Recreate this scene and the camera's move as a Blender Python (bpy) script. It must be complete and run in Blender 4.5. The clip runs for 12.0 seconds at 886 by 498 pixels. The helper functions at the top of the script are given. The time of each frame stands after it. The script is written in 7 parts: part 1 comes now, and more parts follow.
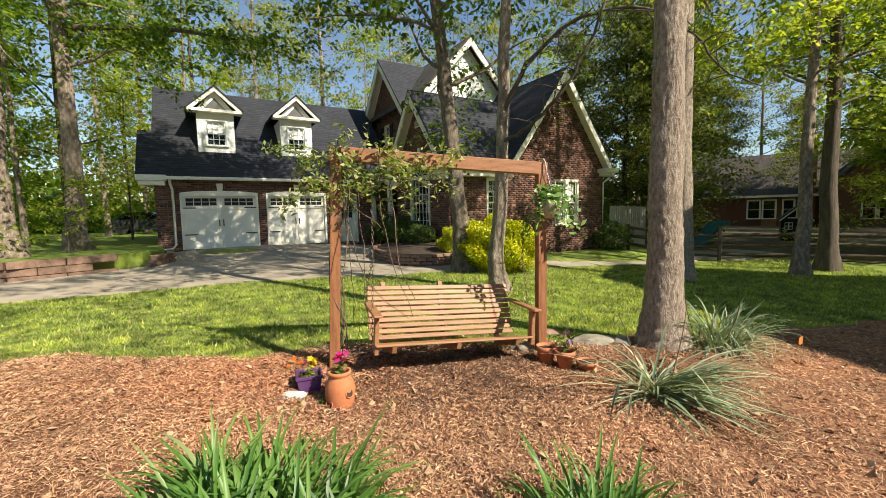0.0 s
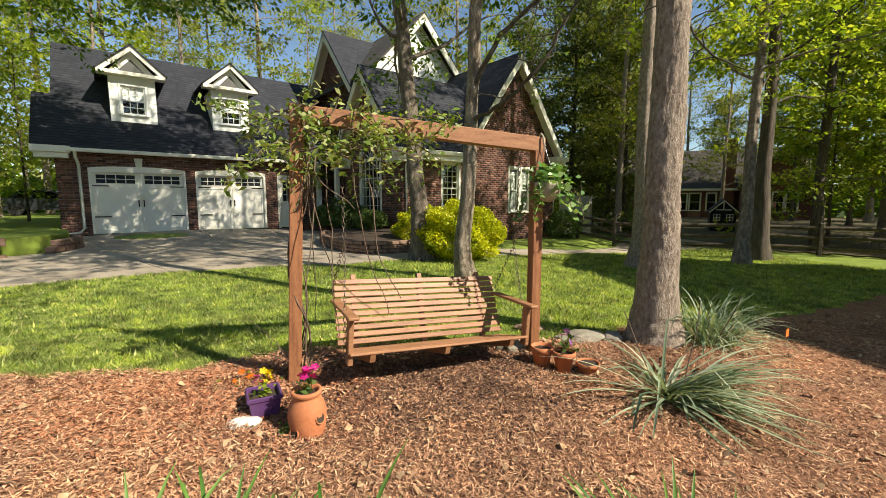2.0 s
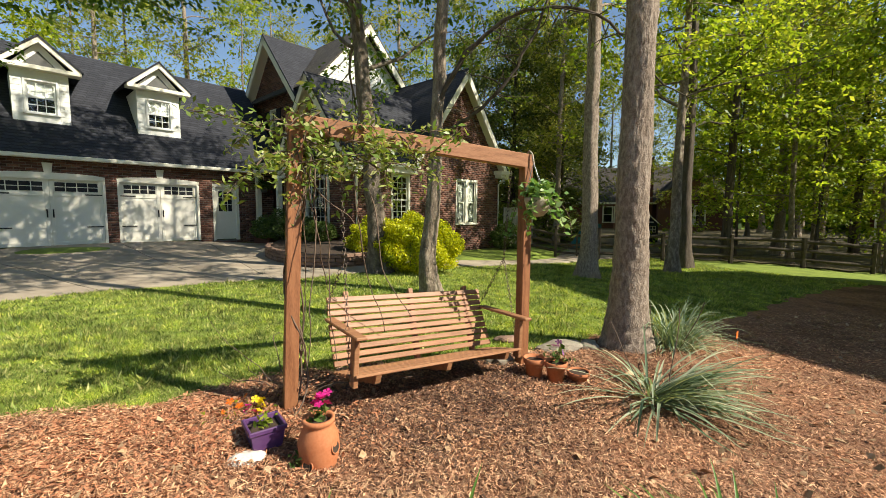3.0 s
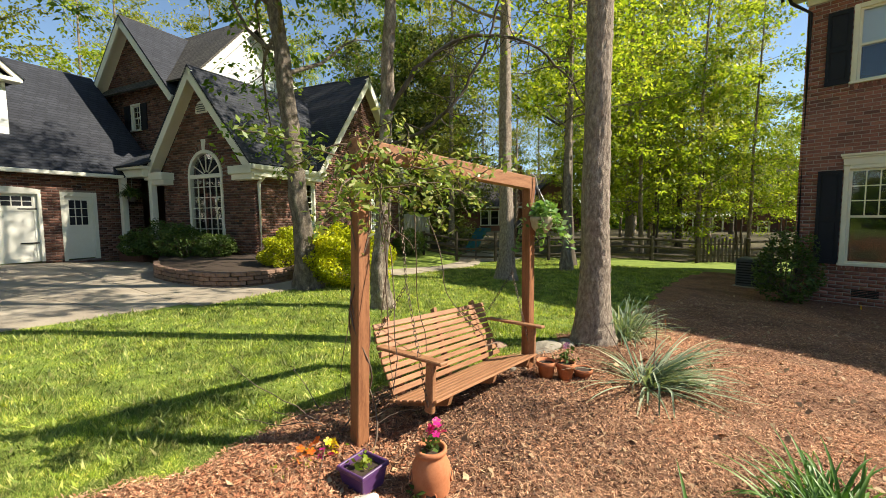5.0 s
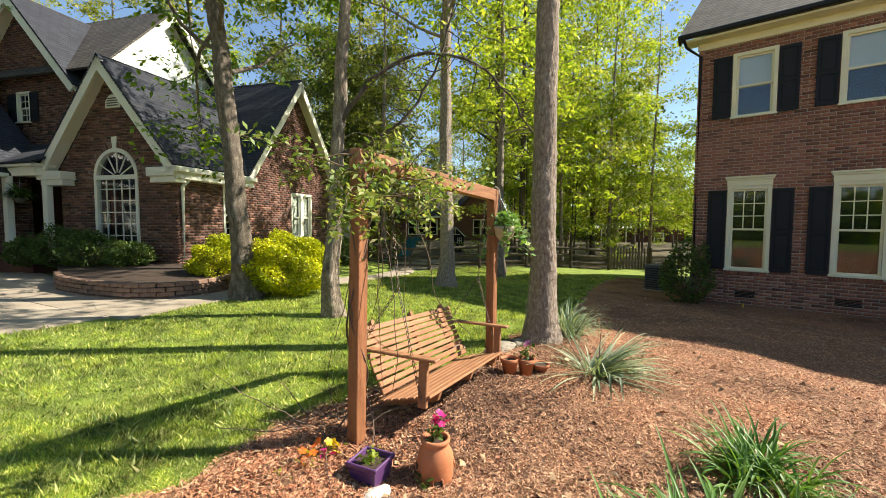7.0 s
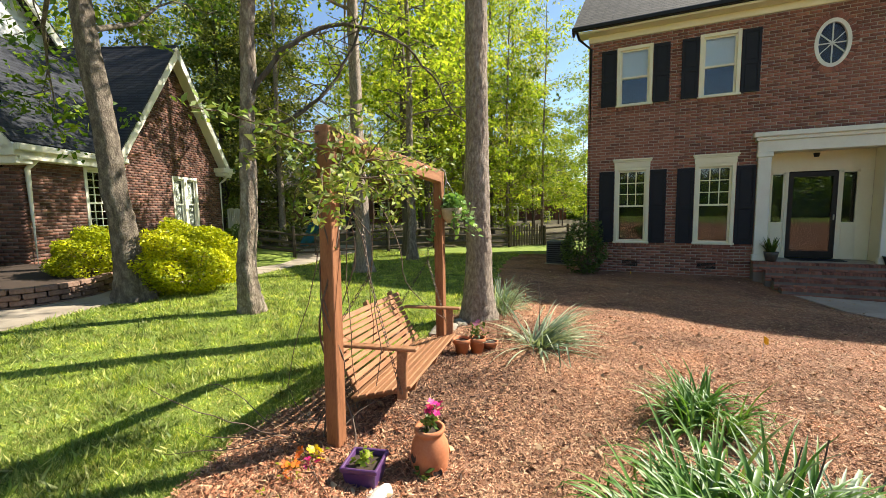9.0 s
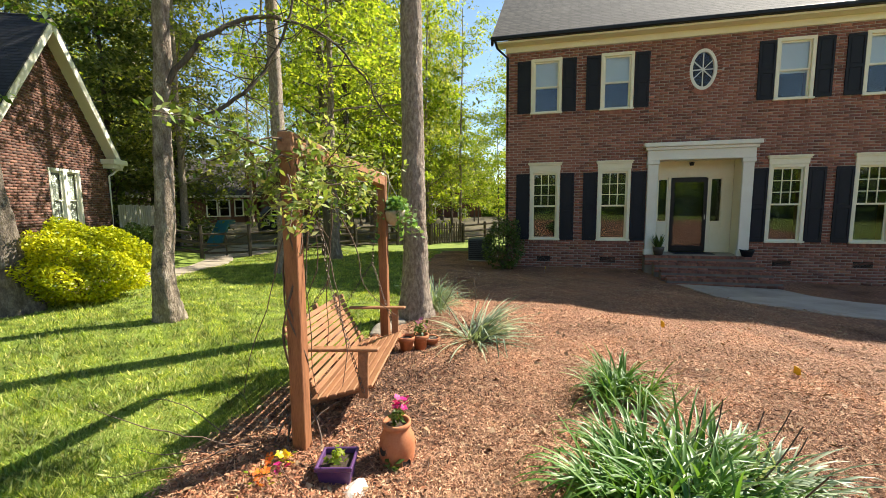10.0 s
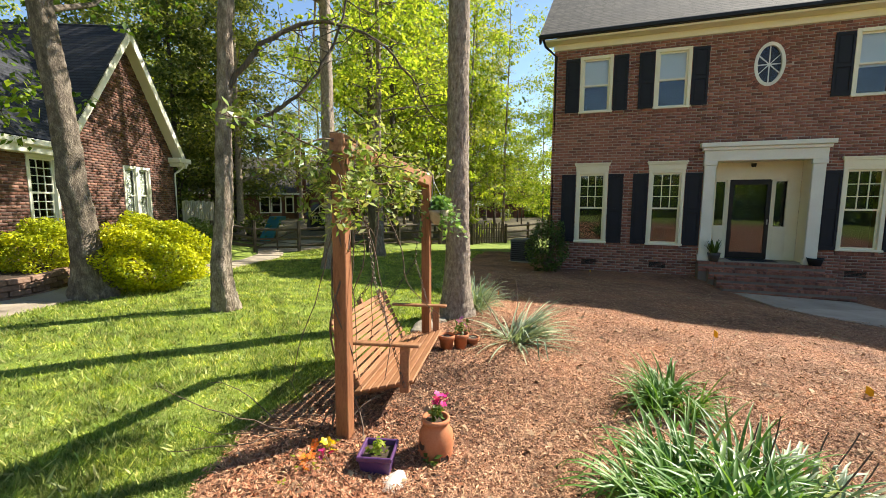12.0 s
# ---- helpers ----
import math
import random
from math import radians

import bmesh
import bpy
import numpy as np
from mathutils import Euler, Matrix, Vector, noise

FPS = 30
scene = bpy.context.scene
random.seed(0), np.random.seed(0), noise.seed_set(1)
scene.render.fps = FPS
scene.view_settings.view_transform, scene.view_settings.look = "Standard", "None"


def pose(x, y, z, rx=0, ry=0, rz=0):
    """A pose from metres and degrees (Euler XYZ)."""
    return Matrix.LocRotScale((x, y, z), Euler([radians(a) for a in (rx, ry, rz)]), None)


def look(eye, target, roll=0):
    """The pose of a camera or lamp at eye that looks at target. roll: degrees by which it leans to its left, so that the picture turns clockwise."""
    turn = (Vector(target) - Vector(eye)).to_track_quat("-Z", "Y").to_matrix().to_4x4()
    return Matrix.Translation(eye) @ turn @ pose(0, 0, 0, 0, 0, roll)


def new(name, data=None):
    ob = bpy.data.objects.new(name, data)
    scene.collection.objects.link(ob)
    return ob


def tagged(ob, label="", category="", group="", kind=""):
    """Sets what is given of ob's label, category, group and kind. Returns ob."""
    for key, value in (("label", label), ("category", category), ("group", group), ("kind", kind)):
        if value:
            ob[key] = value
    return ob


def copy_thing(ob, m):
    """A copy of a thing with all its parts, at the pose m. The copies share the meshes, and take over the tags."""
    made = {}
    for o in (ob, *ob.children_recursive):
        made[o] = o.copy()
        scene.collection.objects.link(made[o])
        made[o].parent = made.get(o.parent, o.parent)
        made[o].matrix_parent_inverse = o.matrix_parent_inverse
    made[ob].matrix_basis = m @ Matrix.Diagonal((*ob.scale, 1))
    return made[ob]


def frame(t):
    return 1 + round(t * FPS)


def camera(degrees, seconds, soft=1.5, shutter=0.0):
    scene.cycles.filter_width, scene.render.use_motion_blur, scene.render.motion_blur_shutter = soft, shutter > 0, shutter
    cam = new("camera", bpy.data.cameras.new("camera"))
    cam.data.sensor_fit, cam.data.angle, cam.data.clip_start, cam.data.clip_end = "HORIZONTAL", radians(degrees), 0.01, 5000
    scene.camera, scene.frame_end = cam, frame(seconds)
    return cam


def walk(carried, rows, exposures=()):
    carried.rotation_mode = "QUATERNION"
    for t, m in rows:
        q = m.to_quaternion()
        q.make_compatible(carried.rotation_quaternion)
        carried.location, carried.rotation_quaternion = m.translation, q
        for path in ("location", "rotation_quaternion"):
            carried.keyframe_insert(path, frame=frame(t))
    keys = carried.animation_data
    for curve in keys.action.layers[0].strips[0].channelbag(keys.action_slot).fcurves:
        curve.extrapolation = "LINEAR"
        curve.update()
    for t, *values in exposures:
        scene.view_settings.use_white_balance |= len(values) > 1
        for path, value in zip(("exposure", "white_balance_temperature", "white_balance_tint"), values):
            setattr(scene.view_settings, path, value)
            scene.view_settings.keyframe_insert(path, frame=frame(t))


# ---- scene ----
cam = camera(93.4, 12.0, soft=0.6)
PATH = [
    (0, (-0.068, 0.001, 1.48), (0.16, 1.981, 1.312), -1.2),
    (0.5, (-0.061, 0.05, 1.426), (0.204, 2.018, 1.193), -0.9),
    (1, (-0.05, 0.343, 1.414), (0.273, 2.298, 1.146), -0.7),
    (1.5, (-0.137, 0.533, 1.413), (0.254, 2.476, 1.144), -0.2),
    (2, (-0.327, 0.677, 1.427), (0.168, 2.601, 1.195), -0.0),
    (2.5, (-0.597, 0.786, 1.509), (0.049, 2.67, 1.323), 0.4),
    (3, (-0.782, 0.861, 1.454), (0.0, 2.692, 1.275), 0.4),
    (5, (-1.955, 1.449, 1.601), (-0.665, 2.969, 1.44), -0.5),
    (5.5, (-2.098, 1.535, 1.605), (-0.713, 2.971, 1.46), -0.3),
    (6, (-2.297, 1.575, 1.619), (-0.835, 2.934, 1.49), -0.1),
    (6.5, (-2.396, 1.598, 1.615), (-0.875, 2.892, 1.494), 0.1),
    (8.5, (-2.597, 1.946, 1.516), (-0.924, 3.03, 1.354), 0.1),
    (9, (-2.659, 2.14, 1.599), (-0.857, 2.984, 1.395), -1.1),
    (9.5, (-2.778, 2.236, 1.626), (-0.887, 2.843, 1.389), -1.1),
    (10, (-2.923, 2.356, 1.669), (-0.991, 2.822, 1.444), -0.6),
    (10.5, (-2.971, 2.395, 1.689), (-1.029, 2.832, 1.5), -0.0),
    (11, (-2.974, 2.385, 1.697), (-1.036, 2.847, 1.523), 0.2),
    (11.5, (-2.971, 2.388, 1.694), (-1.051, 2.918, 1.509), 0.2),
    (12, (-2.954, 2.357, 1.672), (-1.078, 3.014, 1.446), 0.2),
]
walk(cam, [(t, look(eye, target, roll)) for t, eye, target, roll in PATH],
     exposures=[(0, 0.72, 7050, 7), (2.5, 0.62, 7000, 7), (5, 0.9, 6900, 7), (8, 1.15, 6750, 8), (12, 1.22, 6700, 8)])

# ---------------- light ----------------
SUN_AZ, SUN_EL = math.atan2(0.72, -0.69), radians(40.8)
world = bpy.data.worlds.new("sky_world")
scene.world = world
world.use_nodes = True
wn = world.node_tree
sky = wn.nodes.new("ShaderNodeTexSky")
sky.sky_type, sky.sun_disc = "NISHITA", False
sky.sun_elevation, sky.sun_rotation = SUN_EL, SUN_AZ
sky.air_density, sky.dust_density, sky.ozone_density = 1.0, 0.25, 3.0
wn.links.new(sky.outputs[0], wn.nodes["Background"].inputs[0])
wn.nodes["Background"].inputs[1].default_value = 0.097
sun = new("sun", bpy.data.lights.new("sun", "SUN"))
sun.data.energy, sun.data.angle, sun.data.color = 5.5, radians(0.55), (1.0, 0.94, 0.84)
sun_dir = Vector((math.sin(SUN_AZ) * math.cos(SUN_EL), math.cos(SUN_AZ) * math.cos(SUN_EL), math.sin(SUN_EL)))
sun.matrix_world = look(sun_dir * 60, (0, 0, 0))
rng = np.random.default_rng(7)


# ---------------- materials ----------------
def mat_new(name):
    m = bpy.data.materials.new(name)
    m.use_nodes = True
    nt = m.node_tree
    return m, nt, nt.nodes["Principled BSDF"]


def ramp(nt, fac, cols, lo=0.3, hi=0.7):
    r = nt.nodes.new("ShaderNodeValToRGB")
    el = r.color_ramp.elements
    while len(el) < len(cols):
        el.new(0.5)
    for i, c in enumerate(cols):
        el[i].position = lo + (hi - lo) * i / max(1, len(cols) - 1)
        el[i].color = (*c, 1)
    nt.links.new(fac, r.inputs[0])
    return r.outputs[0]


def noise_tex(nt, vec, scale, detail=4, rough=0.6):
    n = nt.nodes.new("ShaderNodeTexNoise")
    n.inputs["Scale"].default_value, n.inputs["Detail"].default_value, n.inputs["Roughness"].default_value = scale, detail, rough
    nt.links.new(vec, n.inputs["Vector"])
    return n.outputs["Fac"]


def mix_rgb(nt, kind, fac, a, b):
    m = nt.nodes.new("ShaderNodeMix")
    m.data_type, m.blend_type = "RGBA", kind
    if isinstance(fac, float):
        m.inputs["Factor"].default_value = fac
    else:
        nt.links.new(fac, m.inputs["Factor"])
    for socket, v in ((m.inputs["A"], a), (m.inputs["B"], b)):
        if isinstance(v, tuple):
            socket.default_value = (*v, 1)
        else:
            nt.links.new(v, socket)
    return m.outputs["Result"]


def surf(name, cols, scale=8.0, fine=60.0, rough=0.7, bump=0.3, dist=0.01, stretch=(1, 1, 1), vary=0.0, island=0.0, metal=0.0, spec=0.4, patch=0.0):
    """Two scales of variation, fine bump; vary: per object, island: per piece."""
    m, nt, b = mat_new(name)
    tc = nt.nodes.new("ShaderNodeTexCoord")
    mp = nt.nodes.new("ShaderNodeMapping")
    mp.inputs["Scale"].default_value = stretch
    nt.links.new(tc.outputs["Object"], mp.inputs[0])
    big = noise_tex(nt, mp.outputs[0], scale, 5)
    small = noise_tex(nt, mp.outputs[0], fine, 3)
    mm = nt.nodes.new("ShaderNodeMath")
    mm.operation = "MULTIPLY_ADD"
    nt.links.new(big, mm.inputs[0])
    mm.inputs[1].default_value = 0.65
    ms = nt.nodes.new("ShaderNodeMath")
    ms.operation = "MULTIPLY"
    nt.links.new(small, ms.inputs[0])
    ms.inputs[1].default_value = 0.35
    nt.links.new(ms.outputs[0], mm.inputs[2])
    col = ramp(nt, mm.outputs[0], cols)
    if island or vary:
        src = nt.nodes.new("ShaderNodeNewGeometry").outputs["Random Per Island"] if island else nt.nodes.new("ShaderNodeObjectInfo").outputs["Random"]
        a = island or vary
        lum = ramp(nt, src, [(1 - a,) * 3, (1 + a * 0.6,) * 3], 0, 1)
        col = mix_rgb(nt, "MULTIPLY", 1.0, col, lum)
    if patch:
        wide = ramp(nt, noise_tex(nt, tc.outputs["Object"], patch, 3), [(0.58, 0.5, 0.44), (1.0, 0.95, 0.92), (1.25, 1.12, 1.0)], 0.32, 0.68)
        col = mix_rgb(nt, "MULTIPLY", 1.0, col, wide)
    nt.links.new(col, b.inputs["Base Color"])
    b.inputs["Roughness"].default_value, b.inputs["Metallic"].default_value = rough, metal
    b.inputs["Specular IOR Level"].default_value = spec
    if bump:
        bp = nt.nodes.new("ShaderNodeBump")
        bp.inputs["Strength"].default_value, bp.inputs["Distance"].default_value = bump, dist
        nt.links.new(mm.outputs[0], bp.inputs["Height"])
        nt.links.new(bp.outputs[0], b.inputs["Normal"])
    return m


def leaf_mat(name, cols, trans=0.45, rough=0.45, spec=0.3, patches=None):
    """Leaves: a hue a leaf, some light passing through."""
    m, nt, b = mat_new(name)
    rnd = nt.nodes.new("ShaderNodeNewGeometry").outputs["Random Per Island"]
    col = ramp(nt, rnd, cols, 0.0, 1.0)
    tc = nt.nodes.new("ShaderNodeTexCoord")
    patch = ramp(nt, noise_tex(nt, tc.outputs["Object"], 1.3, 2), [(0.72, 0.78, 0.7), (1.15, 1.1, 1.0)])
    col = mix_rgb(nt, "MULTIPLY", 1.0, col, patch)
    if patches:
        worn = ramp(nt, noise_tex(nt, tc.outputs["Object"], patches[0], 4), [(1 - patches[1],) * 3, (1.0, 1.0, 1.0), (1 + patches[1], 1 + patches[1] * 0.9, 1.0)], 0.34, 0.66)
        col = mix_rgb(nt, "MULTIPLY", 1.0, col, worn)
    nt.links.new(col, b.inputs["Base Color"])
    b.inputs["Roughness"].default_value, b.inputs["Specular IOR Level"].default_value = rough, spec
    tr = nt.nodes.new("ShaderNodeBsdfTranslucent")
    warm = mix_rgb(nt, "MULTIPLY", 1.0, col, (1.25, 1.2, 0.55))
    nt.links.new(warm, tr.inputs[0])
    mx = nt.nodes.new("ShaderNodeMixShader")
    mx.inputs[0].default_value = trans
    nt.links.new(b.outputs[0], mx.inputs[1])
    nt.links.new(tr.outputs[0], mx.inputs[2])
    nt.links.new(mx.outputs[0], nt.nodes["Material Output"].inputs[0])
    return m


def shingle_mat(name, cols, row=0.14):
    m, nt, b = mat_new(name)
    tc = nt.nodes.new("ShaderNodeTexCoord")
    sp = nt.nodes.new("ShaderNodeSeparateXYZ")
    nt.links.new(tc.outputs["Object"], sp.inputs[0])
    ad = nt.nodes.new("ShaderNodeMath")
    nt.links.new(sp.outputs[0], ad.inputs[0])
    nt.links.new(sp.outputs[1], ad.inputs[1])
    cb = nt.nodes.new("ShaderNodeCombineXYZ")
    nt.links.new(ad.outputs[0], cb.inputs[0])
    nt.links.new(sp.outputs[2], cb.inputs[1])
    br = nt.nodes.new("ShaderNodeTexBrick")
    br.inputs["Scale"].default_value = 1.0
    br.inputs["Brick Width"].default_value, br.inputs["Row Height"].default_value, br.inputs["Mortar Size"].default_value = 0.3, row * 0.7, 0.012
    br.inputs["Color1"].default_value, br.inputs["Color2"].default_value = (*cols[0], 1), (*cols[1], 1)
    br.inputs["Mortar"].default_value = (*[c * 0.45 for c in cols[0]], 1)
    nt.links.new(cb.outputs[0], br.inputs["Vector"])
    gr = ramp(nt, noise_tex(nt, tc.outputs["Object"], 90, 3), [(0.6, 0.6, 0.6), (1.35, 1.35, 1.35)])
    st = ramp(nt, noise_tex(nt, tc.outputs["Object"], 0.9, 4), [(0.75, 0.75, 0.78), (1.2, 1.2, 1.15)])
    col = mix_rgb(nt, "MULTIPLY", 1.0, mix_rgb(nt, "MULTIPLY", 1.0, br.outputs[0], gr), st)
    nt.links.new(col, b.inputs["Base Color"])
    b.inputs["Roughness"].default_value = 0.85
    bp = nt.nodes.new("ShaderNodeBump")
    bp.inputs["Strength"].default_value, bp.inputs["Distance"].default_value = 0.6, 0.01
    nt.links.new(br.outputs["Fac"], bp.inputs["Height"])
    bp.invert = True
    nt.links.new(bp.outputs[0], b.inputs["Normal"])
    return m


def brick_mat(name, cols):
    m, nt, b = mat_new(name)
    rnd = nt.nodes.new("ShaderNodeNewGeometry").outputs["Random Per Island"]
    ob = nt.nodes.new("ShaderNodeObjectInfo").outputs["Random"]
    ad = nt.nodes.new("ShaderNodeMath")
    nt.links.new(rnd, ad.inputs[0])
    nt.links.new(ob, ad.inputs[1])
    fr = nt.nodes.new("ShaderNodeMath")
    fr.operation = "FRACT"
    nt.links.new(ad.outputs[0], fr.inputs[0])
    col = ramp(nt, fr.outputs[0], cols, 0.0, 1.0)
    tc = nt.nodes.new("ShaderNodeTexCoord")
    g = ramp(nt, noise_tex(nt, tc.outputs["Object"], 45, 4), [(0.7, 0.7, 0.7), (1.25, 1.2, 1.15)])
    s = ramp(nt, noise_tex(nt, tc.outputs["Object"], 0.8, 4), [(0.85, 0.83, 0.82), (1.12, 1.1, 1.08)])
    nt.links.new(mix_rgb(nt, "MULTIPLY", 1.0, mix_rgb(nt, "MULTIPLY", 1.0, col, g), s), b.inputs["Base Color"])
    b.inputs["Roughness"].default_value = 0.88
    return m


def glass_mat():
    m, nt, b = mat_new("window_glass")
    b.inputs["Base Color"].default_value = (0.9, 0.95, 0.95, 1)
    b.inputs["Transmission Weight"].default_value, b.inputs["Roughness"].default_value, b.inputs["IOR"].default_value = 1.0, 0.02, 1.5
    return m


MULCH = surf("pine_straw_mulch", [(0.045, 0.02, 0.011), (0.26, 0.125, 0.07), (0.55, 0.32, 0.195)], 26, 210, 0.9, 1.0, 0.03, patch=0.9)
CHIP = surf("mulch_chips", [(0.30, 0.145, 0.08), (0.52, 0.29, 0.17), (0.74, 0.49, 0.32)], 20, 150, 0.85, 0.2, 0.004, island=0.75, patch=0.9)
SOIL = surf("dark_soil", [(0.03, 0.02, 0.014), (0.07, 0.045, 0.03)], 25, 120, 0.95, 0.8, 0.01)
LAWN = surf("lawn_ground", [(0.10, 0.13, 0.02), (0.17, 0.23, 0.03), (0.25, 0.30, 0.05)], 2.2, 70, 0.9, 0.8, 0.02)
GRASS = leaf_mat("grass_blades", [(0.11, 0.165, 0.04), (0.225, 0.315, 0.073), (0.36, 0.43, 0.118), (0.6, 0.56, 0.26)], 0.42, 0.5, patches=(4.0, 0.55))
CONC = surf("driveway_concrete", [(0.22, 0.175, 0.13), (0.345, 0.285, 0.215), (0.44, 0.375, 0.29)], 1.2, 45, 0.9, 0.25, 0.004, vary=0.08)
WALKC = surf("warm_walk_concrete", [(0.30, 0.23, 0.175), (0.43, 0.345, 0.27), (0.53, 0.44, 0.35)], 1.2, 45, 0.9, 0.25, 0.004, vary=0.08)
STONE = surf("tan_stone", [(0.11, 0.062, 0.042), (0.22, 0.135, 0.095), (0.32, 0.215, 0.155)], 7, 50, 0.9, 0.6, 0.012, vary=0.25)
STONEG = surf("grey_stone", [(0.12, 0.10, 0.075), (0.25, 0.215, 0.165), (0.38, 0.335, 0.265)], 7, 50, 0.9, 0.6, 0.012, vary=0.15)
CEDAR = surf("stained_timber", [(0.14, 0.05, 0.02), (0.26, 0.105, 0.045), (0.34, 0.15, 0.065)], 5, 40, 0.6, 0.35, 0.003, stretch=(6, 6, 0.7), vary=0.08)
SLAT = surf("swing_slats", [(0.19, 0.078, 0.034), (0.32, 0.15, 0.072), (0.42, 0.22, 0.115)], 5, 40, 0.5, 0.3, 0.002, stretch=(0.8, 8, 8), vary=0.15)
WHITE = surf("cream_paint", [(0.70, 0.66, 0.54), (0.80, 0.77, 0.66)], 2, 30, 0.5, 0.06, 0.002)
CREAM = surf("warm_cream_paint", [(0.78, 0.70, 0.49), (0.86, 0.80, 0.60)], 2, 30, 0.5, 0.06, 0.002)
SIDING = surf("white_siding", [(0.72, 0.72, 0.68), (0.84, 0.84, 0.8)], 2, 30, 0.55, 0.05, 0.002)
GARAGE = surf("garage_door_paint", [(0.74, 0.70, 0.60), (0.82, 0.79, 0.70)], 1.5, 30, 0.5, 0.05, 0.002)
BLACK = surf("black_shutter_paint", [(0.006, 0.0065, 0.010), (0.012, 0.0125, 0.018)], 3, 40, 0.7, 0.08, 0.002)
IRON = surf("black_iron", [(0.015, 0.014, 0.013), (0.03, 0.028, 0.026)], 10, 60, 0.45, 0.1, 0.002, metal=0.6)
CHAIN = surf("galvanised_chain", [(0.3, 0.3, 0.3), (0.5, 0.5, 0.5)], 20, 80, 0.35, 0.1, 0.001, metal=0.9)
# Near-black: the shade of unlit rooms put into the colour.
ROOM_SHADE = surf("room_shade_black", [(0.012, 0.011, 0.01), (0.03, 0.028, 0.024)], 2, 20, 0.9, 0)
# Greyer than the roller blind, as shade is put into its colour.
BLINDG = surf("slatted_blind_shade_colour", [(0.20, 0.21, 0.17), (0.27, 0.28, 0.23)], 2, 60, 0.8, 0.1, 0.002)
RUST = surf("rusty_chain", [(0.09, 0.06, 0.045), (0.2, 0.16, 0.13)], 20, 80, 0.5, 0.1, 0.001, metal=0.7)
LITTER = surf("shaded_woodland_floor", [(0.035, 0.03, 0.016), (0.09, 0.07, 0.035), (0.14, 0.12, 0.06)], 1.5, 30, 0.95, 0.8, 0.03)
BLIND = surf("pale_roller_blind", [(0.62, 0.62, 0.58), (0.7, 0.7, 0.66)], 2, 40, 0.8, 0.05, 0.002)
MORTAR = surf("mortar", [(0.36, 0.30, 0.255), (0.48, 0.41, 0.35)], 6, 80, 0.95, 0.4, 0.004)
MORTARD = surf("aged_mortar", [(0.17, 0.13, 0.11), (0.26, 0.21, 0.17)], 6, 80, 0.95, 0.4, 0.004)
BRICK_R = brick_mat("red_brown_brick", [(0.15, 0.063, 0.047), (0.27, 0.11, 0.077), (0.35, 0.142, 0.097), (0.21, 0.087, 0.066), (0.42, 0.187, 0.13)])
BRICK_L = brick_mat("mottled_brick", [(0.05, 0.023, 0.017), (0.13, 0.052, 0.036), (0.19, 0.08, 0.053), (0.09, 0.042, 0.033), (0.28, 0.14, 0.10)])
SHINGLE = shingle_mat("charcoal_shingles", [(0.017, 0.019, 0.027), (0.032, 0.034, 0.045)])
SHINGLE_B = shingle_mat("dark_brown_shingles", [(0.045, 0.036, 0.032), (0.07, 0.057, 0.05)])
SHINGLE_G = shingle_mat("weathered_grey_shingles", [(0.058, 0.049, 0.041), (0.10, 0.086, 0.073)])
BARK = surf("furrowed_bark", [(0.09, 0.066, 0.05), (0.27, 0.21, 0.16), (0.5, 0.42, 0.34)], 14, 60, 0.95, 1.0, 0.04, stretch=(2.0, 2.0, 0.9))
BARKM = surf("grey_brown_bark", [(0.045, 0.035, 0.027), (0.14, 0.11, 0.084), (0.33, 0.275, 0.215)], 9, 45, 0.95, 1.0, 0.05, stretch=(1.5, 1.5, 0.7))
BARKD = surf("dark_bark", [(0.035, 0.027, 0.02), (0.09, 0.07, 0.052), (0.16, 0.125, 0.095)], 8, 40, 0.95, 1.0, 0.03, stretch=(1.6, 1.6, 0.3))
BARKP = surf("pale_mottled_bark", [(0.06, 0.044, 0.032), (0.22, 0.17, 0.125), (0.50, 0.42, 0.33)], 9, 45, 0.95, 1.0, 0.06, stretch=(1.3, 1.3, 0.6))
FENCE = surf("weathered_fence_timber", [(0.03, 0.022, 0.016), (0.07, 0.053, 0.038), (0.115, 0.09, 0.067)], 4, 40, 0.9, 0.5, 0.006, stretch=(2, 2, 2), vary=0.2)
PALE = surf("silvered_fence_boards", [(0.33, 0.3, 0.24), (0.5, 0.46, 0.38)], 4, 40, 0.9, 0.3, 0.004, stretch=(4, 4, 0.6), vary=0.15)
TERRA = surf("terracotta", [(0.36, 0.115, 0.045), (0.46, 0.165, 0.07), (0.50, 0.21, 0.105)], 6, 60, 0.8, 0.15, 0.002)
PURPLE = surf("purple_glaze", [(0.075, 0.03, 0.10), (0.115, 0.05, 0.145)], 5, 40, 0.35, 0.1, 0.002)
POTD = surf("dark_glazed_pot", [(0.05, 0.045, 0.04), (0.1, 0.085, 0.07)], 6, 40, 0.5, 0.1, 0.002)
FIBRE = surf("pale_coir_basket", [(0.32, 0.27, 0.2), (0.5, 0.44, 0.34)], 18, 90, 0.95, 0.8, 0.008)
VINE = surf("vine_stem", [(0.07, 0.045, 0.03), (0.2, 0.14, 0.1)], 20, 90, 0.9, 0.3, 0.002)
L_TREE = leaf_mat("tree_leaves", [(0.055, 0.115, 0.016), (0.10, 0.19, 0.024), (0.17, 0.27, 0.034), (0.26, 0.34, 0.05)], 0.55)
L_BRIGHT = leaf_mat("spring_leaves", [(0.12, 0.20, 0.021), (0.25, 0.345, 0.04), (0.37, 0.45, 0.06), (0.49, 0.51, 0.10)], 0.6)
